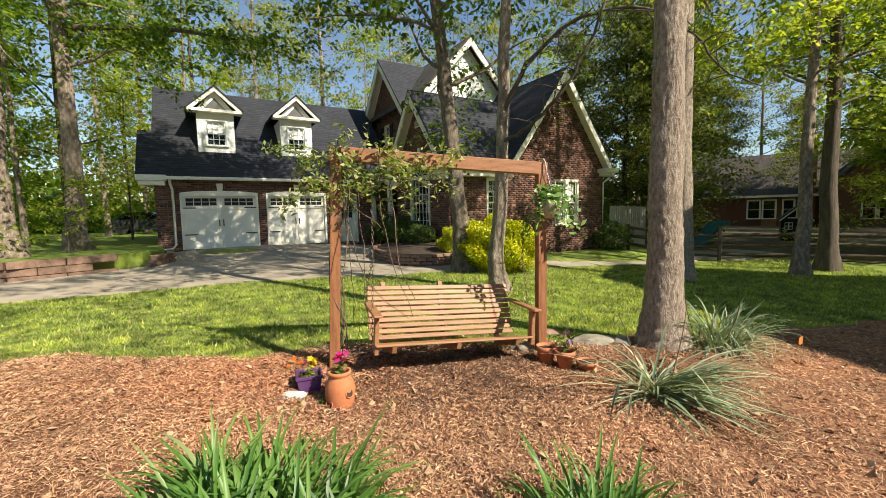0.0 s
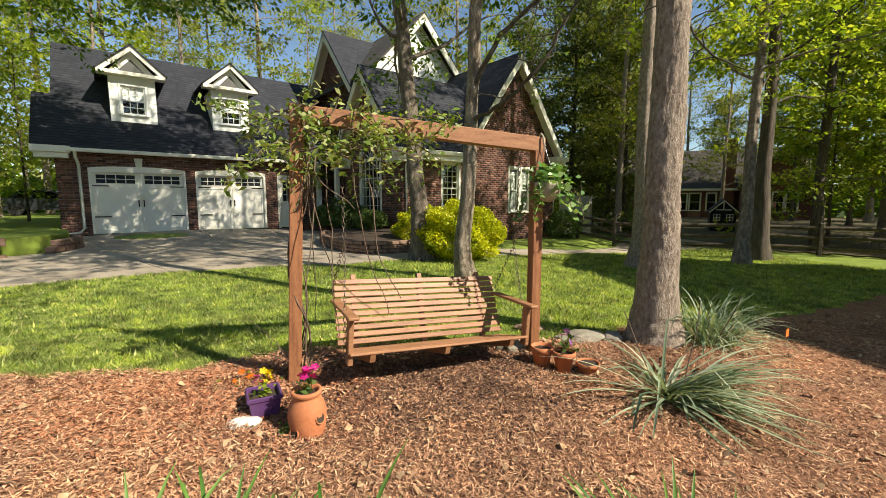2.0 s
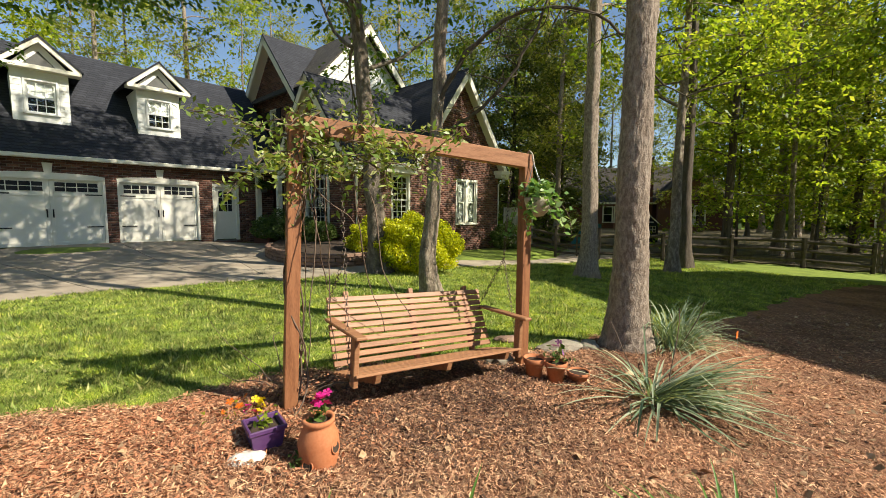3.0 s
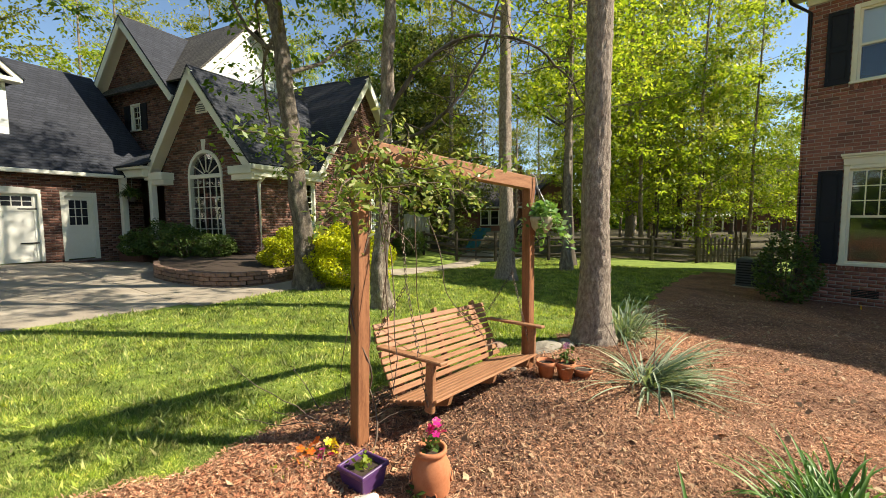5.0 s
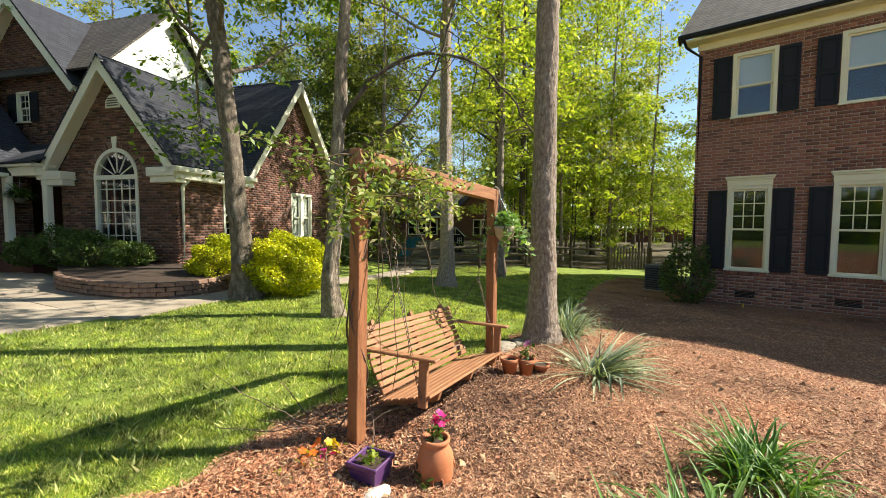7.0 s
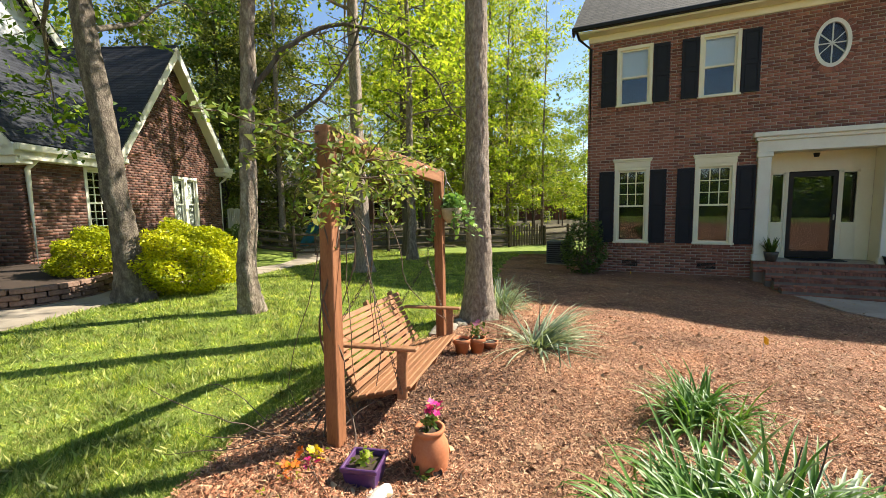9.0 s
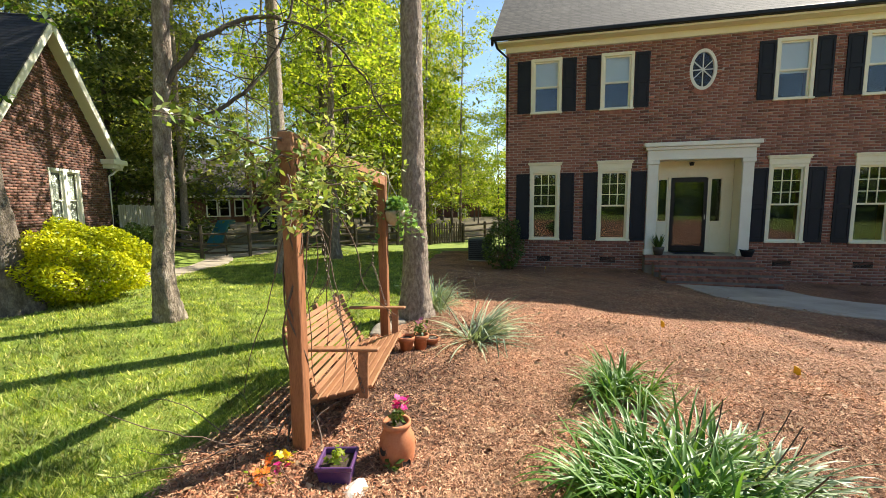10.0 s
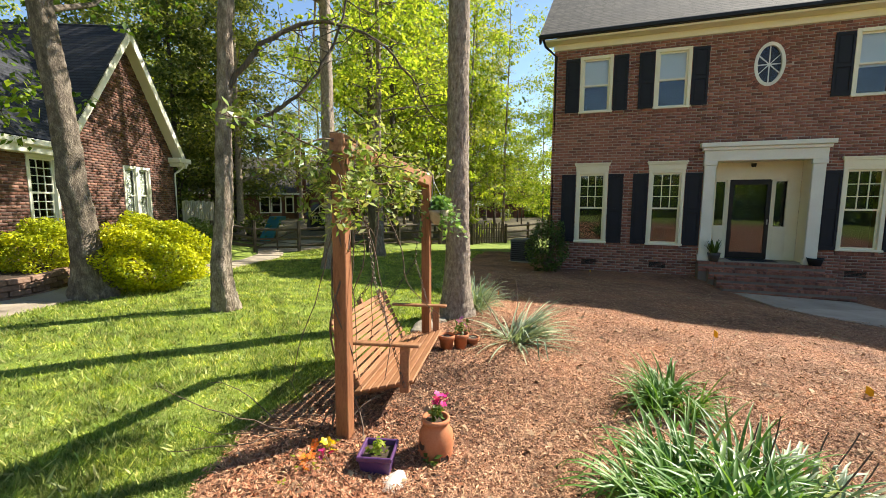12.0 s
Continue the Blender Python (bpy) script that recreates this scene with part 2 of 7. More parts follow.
L_OLIVE = leaf_mat("olive_leaves", [(0.15, 0.19, 0.04), (0.26, 0.30, 0.06), (0.37, 0.38, 0.09), (0.46, 0.44, 0.14)], 0.55)
L_DARK = leaf_mat("evergreen_needles", [(0.07, 0.10, 0.032), (0.14, 0.18, 0.05), (0.24, 0.26, 0.09)], 0.5)
L_GOLD = leaf_mat("golden_leaves", [(0.30, 0.35, 0.02), (0.50, 0.52, 0.018), (0.70, 0.66, 0.03), (0.12, 0.20, 0.02)], 0.35)
L_SHRUB = leaf_mat("shrub_leaves", [(0.045, 0.085, 0.02), (0.09, 0.15, 0.035), (0.19, 0.24, 0.08)], 0.35)
L_BASKET = leaf_mat("basket_leaves", [(0.08, 0.18, 0.05), (0.18, 0.33, 0.10), (0.35, 0.48, 0.22)], 0.35, 0.4)
L_VINE = leaf_mat("vine_leaves", [(0.09, 0.16, 0.03), (0.19, 0.28, 0.06), (0.32, 0.39, 0.12), (0.50, 0.51, 0.29)], 0.4, 0.35)
L_LILY = leaf_mat("lily_blades", [(0.045, 0.125, 0.025), (0.09, 0.21, 0.04), (0.16, 0.29, 0.065), (0.28, 0.36, 0.16)], 0.36, 0.42, 0.42)
L_GREY = leaf_mat("grey_green_blades", [(0.07, 0.13, 0.08), (0.17, 0.245, 0.165), (0.32, 0.385, 0.28), (0.58, 0.60, 0.47)], 0.3, 0.48, 0.35)
PINK = leaf_mat("magenta_petals", [(0.55, 0.01, 0.20), (0.75, 0.04, 0.35)], 0.3)
VIOLET = leaf_mat("violet_petals", [(0.30, 0.10, 0.45), (0.45, 0.2, 0.6)], 0.3)
YELLOW = leaf_mat("yellow_petals", [(0.8, 0.55, 0.01), (0.85, 0.65, 0.03)], 0.3)
ORANGE = leaf_mat("orange_petals", [(0.75, 0.12, 0.02), (0.8, 0.25, 0.03)], 0.3)
FLAGM = surf("orange_marker", [(0.8, 0.15, 0.02), (0.85, 0.2, 0.03)], 5, 20, 0.6, 0)
FLAGY = surf("yellow_marker", [(0.8, 0.42, 0.01), (0.85, 0.5, 0.02)], 5, 20, 0.6, 0)
CARP = surf("dark_car_paint", [(0.015, 0.018, 0.022), (0.025, 0.028, 0.032)], 2, 20, 0.25, 0)
RUBBER = surf("tyre_rubber", [(0.01, 0.01, 0.01), (0.02, 0.02, 0.02)], 8, 40, 0.9, 0.1, 0.002)
METALG = surf("grey_metal_casing", [(0.06, 0.062, 0.06), (0.1, 0.1, 0.095)], 3, 40, 0.6, 0.1, 0.002)
TEAL = surf("teal_plastic", [(0.01, 0.10, 0.13), (0.02, 0.14, 0.17)], 3, 20, 0.5, 0)
GLASS = glass_mat()


# ---------------- mesh tools ----------------
I4 = Matrix.Identity(4)


def part(name, bm, material, parent=None, label="", smooth=False):
    """Links a bmesh as one object under a thing or a part."""
    me = bpy.data.meshes.new(name)
    bm.to_mesh(me)
    bm.free()
    me.materials.append(material)
    if smooth:
        me.shade_smooth()
    ob = new(name, me)
    if parent is not None:
        ob.parent = parent
    if label:
        ob["label"] = label
    return ob


def np_part(name, verts, faces, material, parent=None, label="", smooth=False):
    """The same from arrays: verts (n, 3), faces (m, 3 or 4)."""
    verts, faces = np.asarray(verts, np.float32), np.asarray(faces, np.int32)
    k = faces.shape[1]
    me = bpy.data.meshes.new(name)
    me.vertices.add(len(verts))
    me.vertices.foreach_set("co", verts.ravel())
    me.loops.add(faces.size)
    me.loops.foreach_set("vertex_index", faces.ravel())
    me.polygons.add(len(faces))
    me.polygons.foreach_set("loop_start", np.arange(0, faces.size, k, dtype=np.int32))
    me.polygons.foreach_set("loop_total", np.full(len(faces), k, np.int32))
    me.update(calc_edges=True)
    me.materials.append(material)
    if smooth:
        me.shade_smooth()
    ob = new(name, me)
    if parent is not None:
        ob.parent = parent
    if label:
        ob["label"] = label
    return ob


def root(name, m, label, category, group="", kind=""):
    ob = new(name)
    ob.matrix_world = m
    ob.empty_display_size = 0.2
    return tagged(ob, label, category, group, kind)


def box(bm, lo, hi, m=I4, bevel=0.0):
    a, b = Vector(lo), Vector(hi)
    r = bmesh.ops.create_cube(bm, size=1, matrix=m @ Matrix.Translation((a + b) / 2) @ Matrix.Diagonal((*(b - a), 1)))
    if bevel:
        es = list({e for v in r["verts"] for e in v.link_edges})
        bmesh.ops.bevel(bm, geom=es, offset=bevel, segments=1, affect="EDGES")
    return bm


def bx(lo, hi, m=I4, bevel=0.0):
    return box(bmesh.new(), lo, hi, m, bevel)


def prism(bm, pts, y0, y1, m=I4):
    """A flat outline in x, z given as (x, z), pushed from y0 to y1."""
    a = [bm.verts.new(m @ Vector((x, y0, z))) for x, z in pts]
    b = [bm.verts.new(m @ Vector((x, y1, z))) for x, z in pts]
    n = len(pts)
    bm.faces.new(a)
    bm.faces.new(b[::-1])
    for i in range(n):
        bm.faces.new((a[i], b[i], b[(i + 1) % n], a[(i + 1) % n]))
    bmesh.ops.recalc_face_normals(bm, faces=bm.faces)
    return bm


def slab(bm, corners, thick, m=I4):
    """A sloping board: four corners of its upper side, thickness downwards along the normal."""
    c = [Vector(p) for p in corners]
    n = (c[1] - c[0]).cross(c[3] - c[0]).normalized()
    if n.z < 0:
        n = -n
    a = [bm.verts.new(m @ p) for p in c]
    b = [bm.verts.new(m @ (p - n * thick)) for p in c]
    bm.faces.new(a)
    bm.faces.new(b[::-1])
    for i in range(len(c)):
        bm.faces.new((a[i], b[i], b[(i + 1) % len(c)], a[(i + 1) % len(c)]))
    bmesh.ops.recalc_face_normals(bm, faces=bm.faces)
    return bm


def lathe(bm, prof, seg=20, m=I4):
    """Turns (radius, z) about the z axis."""
    rings = [[bm.verts.new(m @ Vector((r * math.cos(a), r * math.sin(a), z))) for a in np.arange(seg) * 2 * math.pi / seg] for r, z in prof]
    for p, q in zip(rings, rings[1:]):
        for i in range(seg):
            bm.faces.new((p[i], p[(i + 1) % seg], q[(i + 1) % seg], q[i]))
    bmesh.ops.recalc_face_normals(bm, faces=bm.faces)
    return bm


def tube_arrays(path, radii, seg=8, rough=0.0, ridges=0, rr=None):
    """Vertices and quads of a tube along a path, with uneven, ridged skin."""
    path = np.asarray(path, float)
    n = len(path)
    tang = np.gradient(path, axis=0)
    tang /= np.linalg.norm(tang, axis=1)[:, None] + 1e-9
    ref = np.array([0, 0, 1.0]) if abs(tang[0][2]) < 0.8 else np.array([1.0, 0, 0])
    verts = []
    ang = np.arange(seg) * 2 * np.pi / seg
    for i in range(n):
        a = np.cross(tang[i], ref)
        a /= np.linalg.norm(a) + 1e-9
        b = np.cross(tang[i], a)
        r = np.full(seg, float(radii[i]))
        if rough:
            r = r * (1 + rough * (rr or rng).normal(size=seg))
        if ridges:
            r = r * (1 + 0.05 * np.cos(ridges * ang + 0.6 * math.sin(i * 0.9)))
        verts.append(path[i] + r[:, None] * (np.cos(ang)[:, None] * a + np.sin(ang)[:, None] * b))
    verts = np.concatenate(verts)
    i, j = np.meshgrid(np.arange(n - 1), np.arange(seg), indexing="ij")
    k = (j + 1) % seg
    faces = np.stack([i * seg + j, i * seg + k, (i + 1) * seg + k, (i + 1) * seg + j], -1).reshape(-1, 4)
    return verts, faces


def join(pieces):
    vs, fs, o = [], [], 0
    for v, f in pieces:
        vs.append(v)
        fs.append(np.asarray(f) + o)
        o += len(v)
    return np.concatenate(vs), np.concatenate(fs)


def leaf_arrays(centres, size, spread=0.35, up=0.3, aspect=0.55, r=None):
    """Many pointed leaves, each a bent kite at its own turn."""
    r = r or rng
    n = len(centres)
    d = r.normal(size=(n, 3))
    d[:, 2] = d[:, 2] * 0.5 - 0.25
    d /= np.linalg.norm(d, axis=1)[:, None]
    nrm = r.normal(size=(n, 3)) * 0.7 + np.array([0, 0, up + 0.6])
    side = np.cross(d, nrm)
    side /= np.linalg.norm(side, axis=1)[:, None] + 1e-9
    s = (size * (1 + spread * r.uniform(-1, 1, n)))[:, None]
    drop = np.array([0, 0, -0.12]) * s
    v = np.stack([centres - d * s * 0.5, centres + side * s * aspect * 0.5 + d * s * 0.05, centres + d * s * 0.5 + drop, centres - side * s * aspect * 0.5 + d * s * 0.05], 1).reshape(-1, 3)
    return v, np.arange(4 * n).reshape(n, 4)


def spray_arrays(centres, size, leaves, r, flat=0.35):
    """Leaves in loose, nearly level sprays round each centre, pointing outwards and drooping a little."""
    k = len(centres)
    n = k * leaves
    nrm = r.normal(size=(k, 3)) * flat + np.array([0, 0, 1.0])
    nrm = np.repeat(nrm / np.linalg.norm(nrm, axis=1)[:, None], leaves, 0)
    a = r.uniform(0, 2 * np.pi, n)
    out = np.stack([np.cos(a), np.sin(a), np.zeros(n)], 1)
    out -= nrm * (out * nrm).sum(1)[:, None]
    reach = size * (0.4 + 2.1 * np.sqrt(r.uniform(size=n))) * np.repeat(r.uniform(0.6, 1.3, k), leaves)
    c = np.repeat(centres, leaves, 0) + out * reach[:, None] + nrm * r.normal(size=n)[:, None] * size * 0.35
    d = out + r.normal(size=(n, 3)) * 0.45 + np.array([0, 0, -0.3])
    d /= np.linalg.norm(d, axis=1)[:, None]
    side = np.cross(d, nrm + r.normal(size=(n, 3)) * 0.4)
    side /= np.linalg.norm(side, axis=1)[:, None] + 1e-9
    s = (size * r.uniform(0.6, 1.3, n))[:, None]
    v = np.stack([c - d * s * 0.5, c + side * s * 0.27, c + d * s * 0.5 + np.array([0, 0, -0.1]) * s, c - side * s * 0.27], 1).reshape(-1, 3)
    return v, np.arange(4 * n).reshape(n, 4)


def blade_arrays(base, yaw, length, width, lift, bend, seg=5):
    """Long arching blades: base (n, 3); lift: first angle from the ground; bend: how far it turns over."""
    n = len(base)
    rows = []
    p = base.copy()
    step = length / seg
    sx, sy = -np.sin(yaw), np.cos(yaw)
    for k in range(seg + 1):
        w = width * (1 - (k / seg) ** 2.2) * (0.7 + 0.6 * min(1, k / seg * 3))
        off = np.stack([sx * w / 2, sy * w / 2, np.zeros(n)], 1)
        rows.append(np.stack([p - off, p + off], 1))
        a = lift - bend * (k / seg) ** 1.3
        p = p + np.stack([np.cos(a) * np.cos(yaw), np.cos(a) * np.sin(yaw), np.sin(a)], 1) * step[:, None]
    v = np.stack(rows, 1).reshape(-1, 3)
    m = 2 * (seg + 1)
    q = np.array([[2 * k, 2 * k + 1, 2 * k + 3, 2 * k + 2] for k in range(seg)])
    f = (np.arange(n)[:, None, None] * m + q[None]).reshape(-1, 4)
    return v, f


# ---------------- ground ----------------
HEIGHTS = [(-0.56, 3.25, -0.06), (-0.85, 3.5, -0.01), (0.0, 3.08, -0.09), (1.5, 3.7, -0.07), (4.1, 3.8, -0.18), (-0.64, 3.95, 0.12), (-1.2, 3.6, 0.08), (1.4, 4.0, 0.03), (0.5, 2.7, -0.09), (2.5, 2.5, -0.2), (2.6, 3.9, 0.0), (0, 0, -0.18), (-3, 1, -0.05), (-3.5, 4.5, 0.15),
           (-3.4, 10.2, 0.05), (1, 9, 0.06), (5, 8, -0.05), (8, 8, -0.2), (10.6, 3.3, -0.46), (10.6, 0, -0.46), (10.2, -6, -0.75), (8.8, -3, -0.7), (9.45, -1.5, -0.66), (9.4, -3.4, -0.72),
           (5, 0, -0.32), (4, -3, -0.5), (-5.6, 17, 0.34), (2, 13.5, 0.2), (9.2, 17, -0.2), (11, 14, -0.5), (20, 7, -0.65), (13, 10, -0.45), (-9, 9, 0.1), (-6, 13, 0.12)]
HP = np.array(HEIGHTS)


def ground_z(x, y):
    x, y = np.asarray(x, float), np.asarray(y, float)
    w = 1.0 / ((x[..., None] - HP[:, 0]) ** 2 + (y[..., None] - HP[:, 1]) ** 2 + 0.2) ** 1.6
    return (w * HP[:, 2]).sum(-1) / w.sum(-1)


def gz(x, y):
    return float(ground_z(x, y))


EDGE = np.array([(-30, 3.6), (-8, 4.2), (-4, 4.4), (-2.4, 4.4), (-1.5, 4.35), (-0.9, 4.5), (-0.3, 4.62), (0.8, 4.55), (2, 4.45), (3.2, 4.65), (6.3, 5.0), (9, 5.8), (12, 6.4), (40, 7)])


def bed_edge(x):
    return np.interp(x, EDGE[:, 0], EDGE[:, 1]) + 0.05 * np.sin(np.asarray(x) * 5.1) + 0.03 * np.sin(np.asarray(x) * 13.7 + 1)


def sheet(name, xs, ys, material, lift=0.0, parent=None, keep=None, smooth=True):
    X, Y = np.meshgrid(xs, ys, indexing="ij")
    v = np.stack([X, Y, ground_z(X, Y) + lift], -1).reshape(-1, 3)
    a, b = len(xs), len(ys)
    i, j = np.meshgrid(np.arange(a - 1), np.arange(b - 1), indexing="ij")
    f = np.stack([i * b + j, (i + 1) * b + j, (i + 1) * b + j + 1, i * b + j + 1], -1).reshape(-1, 4)
    if keep is not None:
        c = v[f].mean(1)
        f = f[keep(c[:, 0], c[:, 1])]
    return np_part(name, v, f, material, parent, smooth=smooth)


def steps(lo, hi, mid0, mid1, fine, coarse):
    return np.unique(np.concatenate([np.arange(mid0, mid1, fine), -np.geomspace(0.01, 1, 30) * (mid0 - lo) + mid0, mid1 + np.geomspace(0.01, 1, 30) * (hi - mid1)]))


lawn = sheet("ground", steps(-700, 700, -14, 22, 0.3, 20), steps(-700, 700, -8, 24, 0.3, 20), LAWN)
tagged(lawn, "gently sloping green lawn round the houses", "lawn", kind="structure")
# the mulch bed: a strip mesh that follows its wavy edge
bxs = np.arange(-13, 14.01, 0.15)
tt = np.concatenate([np.linspace(0, 0.06, 6), np.linspace(0.08, 1, 46)])
e = bed_edge(bxs)
X = np.repeat(bxs[:, None], len(tt), 1)
Y = e[:, None] - tt[None] * (e[:, None] + 11)
Z = ground_z(X, Y) + np.minimum(0.035, 0.004 + tt[None] * 0.9) + 0.012 * np.sin(X * 9.1 + Y * 4.3) * np.sin(Y * 8.7)
i, j = np.meshgrid(np.arange(len(bxs) - 1), np.arange(len(tt) - 1), indexing="ij")
k = len(tt)
bed = np_part("mulch_bed", np.stack([X, Y, Z], -1).reshape(-1, 3), np.stack([i * k + j, i * k + j + 1, (i + 1) * k + j + 1, (i + 1) * k + j], -1).reshape(-1, 4), MULCH, smooth=True)
tagged(bed, "reddish brown shredded mulch and pine straw bed", "mulch", kind="structure")


def flat_poly(name, pts, material, lift, thick, parent=None):
    """A paved piece over the ground: outline in x, y."""
    bm = bmesh.new()
    top = [bm.verts.new((x, y, gz(x, y) + lift)) for x, y in pts]
    bm.faces.new(top)
    bmesh.ops.triangulate(bm, faces=bm.faces)
    r = bmesh.ops.extrude_face_region(bm, geom=bm.faces[:])
    for v in [g for g in r["geom"] if isinstance(g, bmesh.types.BMVert)]:
        v.co.z -= thick
    bmesh.ops.recalc_face_normals(bm, faces=bm.faces)
    return part(name, bm, material, parent)


# ---------------- paving ----------------
TH = radians(24)
HC, HS = math.cos(TH), math.sin(TH)


def uv2(u, v):
    return (u * HC - v * HS, u * HS + v * HC)


def shrink(pts, d=0.012):
    c = np.mean(pts, axis=0)
    return [tuple(np.array(p) + (c - np.array(p)) / np.linalg.norm(c - np.array(p)) * d) for p in pts]


drive = root("driveway", I4, "sunlit pale concrete driveway with sawn joints", "driveway", kind="structure")
NEAR = [(-16, 3.6), (-9.2, 6.8), (-6.3, 8.3), (-3.4, 9.6), (-1.5, 9.9), (-0.75, 10.1), (-0.2, 11.6)]
FAR = [(-16, 8.3), (-9.2, 10.15), (-7.0, 13.4), uv2(-0.9, 18.15), uv2(2.3, 18.15), uv2(5.0, 18.15), uv2(7.1, 17.2)]
for a in range(len(NEAR) - 1):
    for lo, hi in ((0.0, 0.5), (0.5, 1.0)):
        mixp = lambda n, f, s: (n[0] + (f[0] - n[0]) * s, n[1] + (f[1] - n[1]) * s)
        q = [mixp(NEAR[a], FAR[a], lo), mixp(NEAR[a + 1], FAR[a + 1], lo), mixp(NEAR[a + 1], FAR[a + 1], hi), mixp(NEAR[a], FAR[a], hi)]
        fine = []
        for n in range(4):
            for s in np.linspace(0, 1, 5)[:-1]:
                fine.append(mixp(q[n], q[(n + 1) % 4], s))
        flat_poly("slab", shrink(fine), CONC, 0.03, 0.12, drive)
flat_poly("slab", [(-0.78, 10.06), (-0.1, 10.12), (0.7, 10.4), (1.6, 10.7), (1.7, 11.25), (1.0, 11.15), (0.4, 11.25), (-0.1, 11.75), (-0.5, 12.4)], CONC, 0.022, 0.1, drive)
walkway = root("garden_walk", I4, "narrow pale concrete walk to the gate", "walkway", kind="structure")
CW = [(-0.7, 10.15), (1.0, 10.6), (3.0, 11.05), (5.5, 11.5), (8.0, 12.7), (10.6, 14.5), (12.4, 16.2)]
for a in range(len(CW) - 1):
    p, q = np.array(CW[a]), np.array(CW[a + 1])
    n = np.array([-(q - p)[1], (q - p)[0]]) / np.linalg.norm(q - p) * 0.48
    flat_poly("slab", shrink([tuple(p - n), tuple(q - n), tuple(q + n), tuple(p + n)]), CONC, 0.03, 0.1, walkway)
pad = flat_poly("concrete_pad", [(11.2, 14.6), (16, 12.5), (22, 10.5), (24, 14), (18, 18), (13, 18.5)], CONC, 0.02, 0.1)
tagged(pad, "pale concrete pad beyond the rail fence", "paving", kind="structure")
front_walk = root("front_walk", I4, "curved pale concrete walk to the brick steps", "walkway", kind="structure")
FW = [((9.35, -1.15), (9.4, -3.6)), ((7.7, -1.55), (8.6, -3.9)), ((6.6, -2.05), (8.05, -4.4)), ((5.95, -2.8), (7.6, -5.1)), ((5.6, -4.2), (7.2, -6.0)), ((5.4, -6.2), (7.0, -7.2)), ((5.3, -10), (6.9, -10.2))]
for a in range(len(FW) - 1):
    flat_poly("slab", shrink([FW[a][0], FW[a + 1][0], FW[a + 1][1], FW[a][1]]), WALKC, 0.05, 0.1, front_walk)


# ---------------- building tools ----------------
def brick_arrays(width, inside, holes, m, z0, z1, bw=0.235, bh=0.064, gap=0.015, proud=0.007, seed=1, outline=None):
    """Running-bond bricks on a wall's face in local x, z (y = 0 is the mortar), left out in the holes (x0, x1, z0, z1)."""
    r = np.random.default_rng(seed)
    L, H = bw + gap, bh + gap
    rows = int((z1 - z0) / H)
    out = []
    for k in range(rows):
        zb = z0 + k * H
        x = -(k % 2) * L / 2
        while x < width:
            a, b = max(0, x), min(width, x + bw)
            zc = zb + bh / 2
            spans = [(a, b)]
            for h in holes:
                if h[2] - 0.02 < zc < h[3] + 0.02:
                    nxt = []
                    for s, t in spans:
                        if t <= h[0] or s >= h[1]:
                            nxt.append((s, t))
                        else:
                            if h[0] - s > 0.02:
                                nxt.append((s, h[0]))
                            if t - h[1] > 0.02:
                                nxt.append((h[1], t))
                    spans = nxt
            for s, t in spans:
                if t - s > 0.02 and inside((s + t) / 2, zc):
                    out.append((s, t, zb, zb + bh))
            x += L
    o = np.array(out)
    d = -proud - r.uniform(0, 0.004, len(o))
    s, t, a, b = o.T
    z = np.zeros(len(o))
    v = np.stack([np.stack(p, 1) for p in ((s, d, a), (t, d, a), (t, d, b), (s, d, b), (s, z, a), (t, z, a), (t, z, b), (s, z, b))], 1).reshape(-1, 3)
    mt = np.array(m)
    v = v @ mt[:3, :3].T + mt[:3, 3]
    q = np.array([[0, 1, 2, 3], [4, 5, 1, 0], [3, 2, 6, 7], [4, 0, 3, 7], [1, 5, 6, 2]])
    f = (np.arange(len(o))[:, None, None] * 8 + q[None]).reshape(-1, 4)
    return v, f, o


def wall_mesh(width, z0, z1, thick, holes, m, top=None):
    """A wall with openings through it: local x along, y into the building, z up. top: extra gable points (x, z)."""
    bm = bmesh.new()
    xs = sorted({0, width, *[h[0] for h in holes], *[h[1] for h in holes]})
    for a, b in zip(xs, xs[1:]):
        cuts = sorted([(h[2], h[3]) for h in holes if h[0] <= a + 1e-6 and h[1] >= b - 1e-6])
        z = z0
        for lo, hi in cuts + [(z1, z1)]:
            if lo - z > 1e-4:
                box(bm, (a, 0, z), (b, thick, lo), m)
            z = max(z, hi)
    if top:
        prism(bm, [(0, z1), (width, z1), *top], 0, thick, m)
    return bm


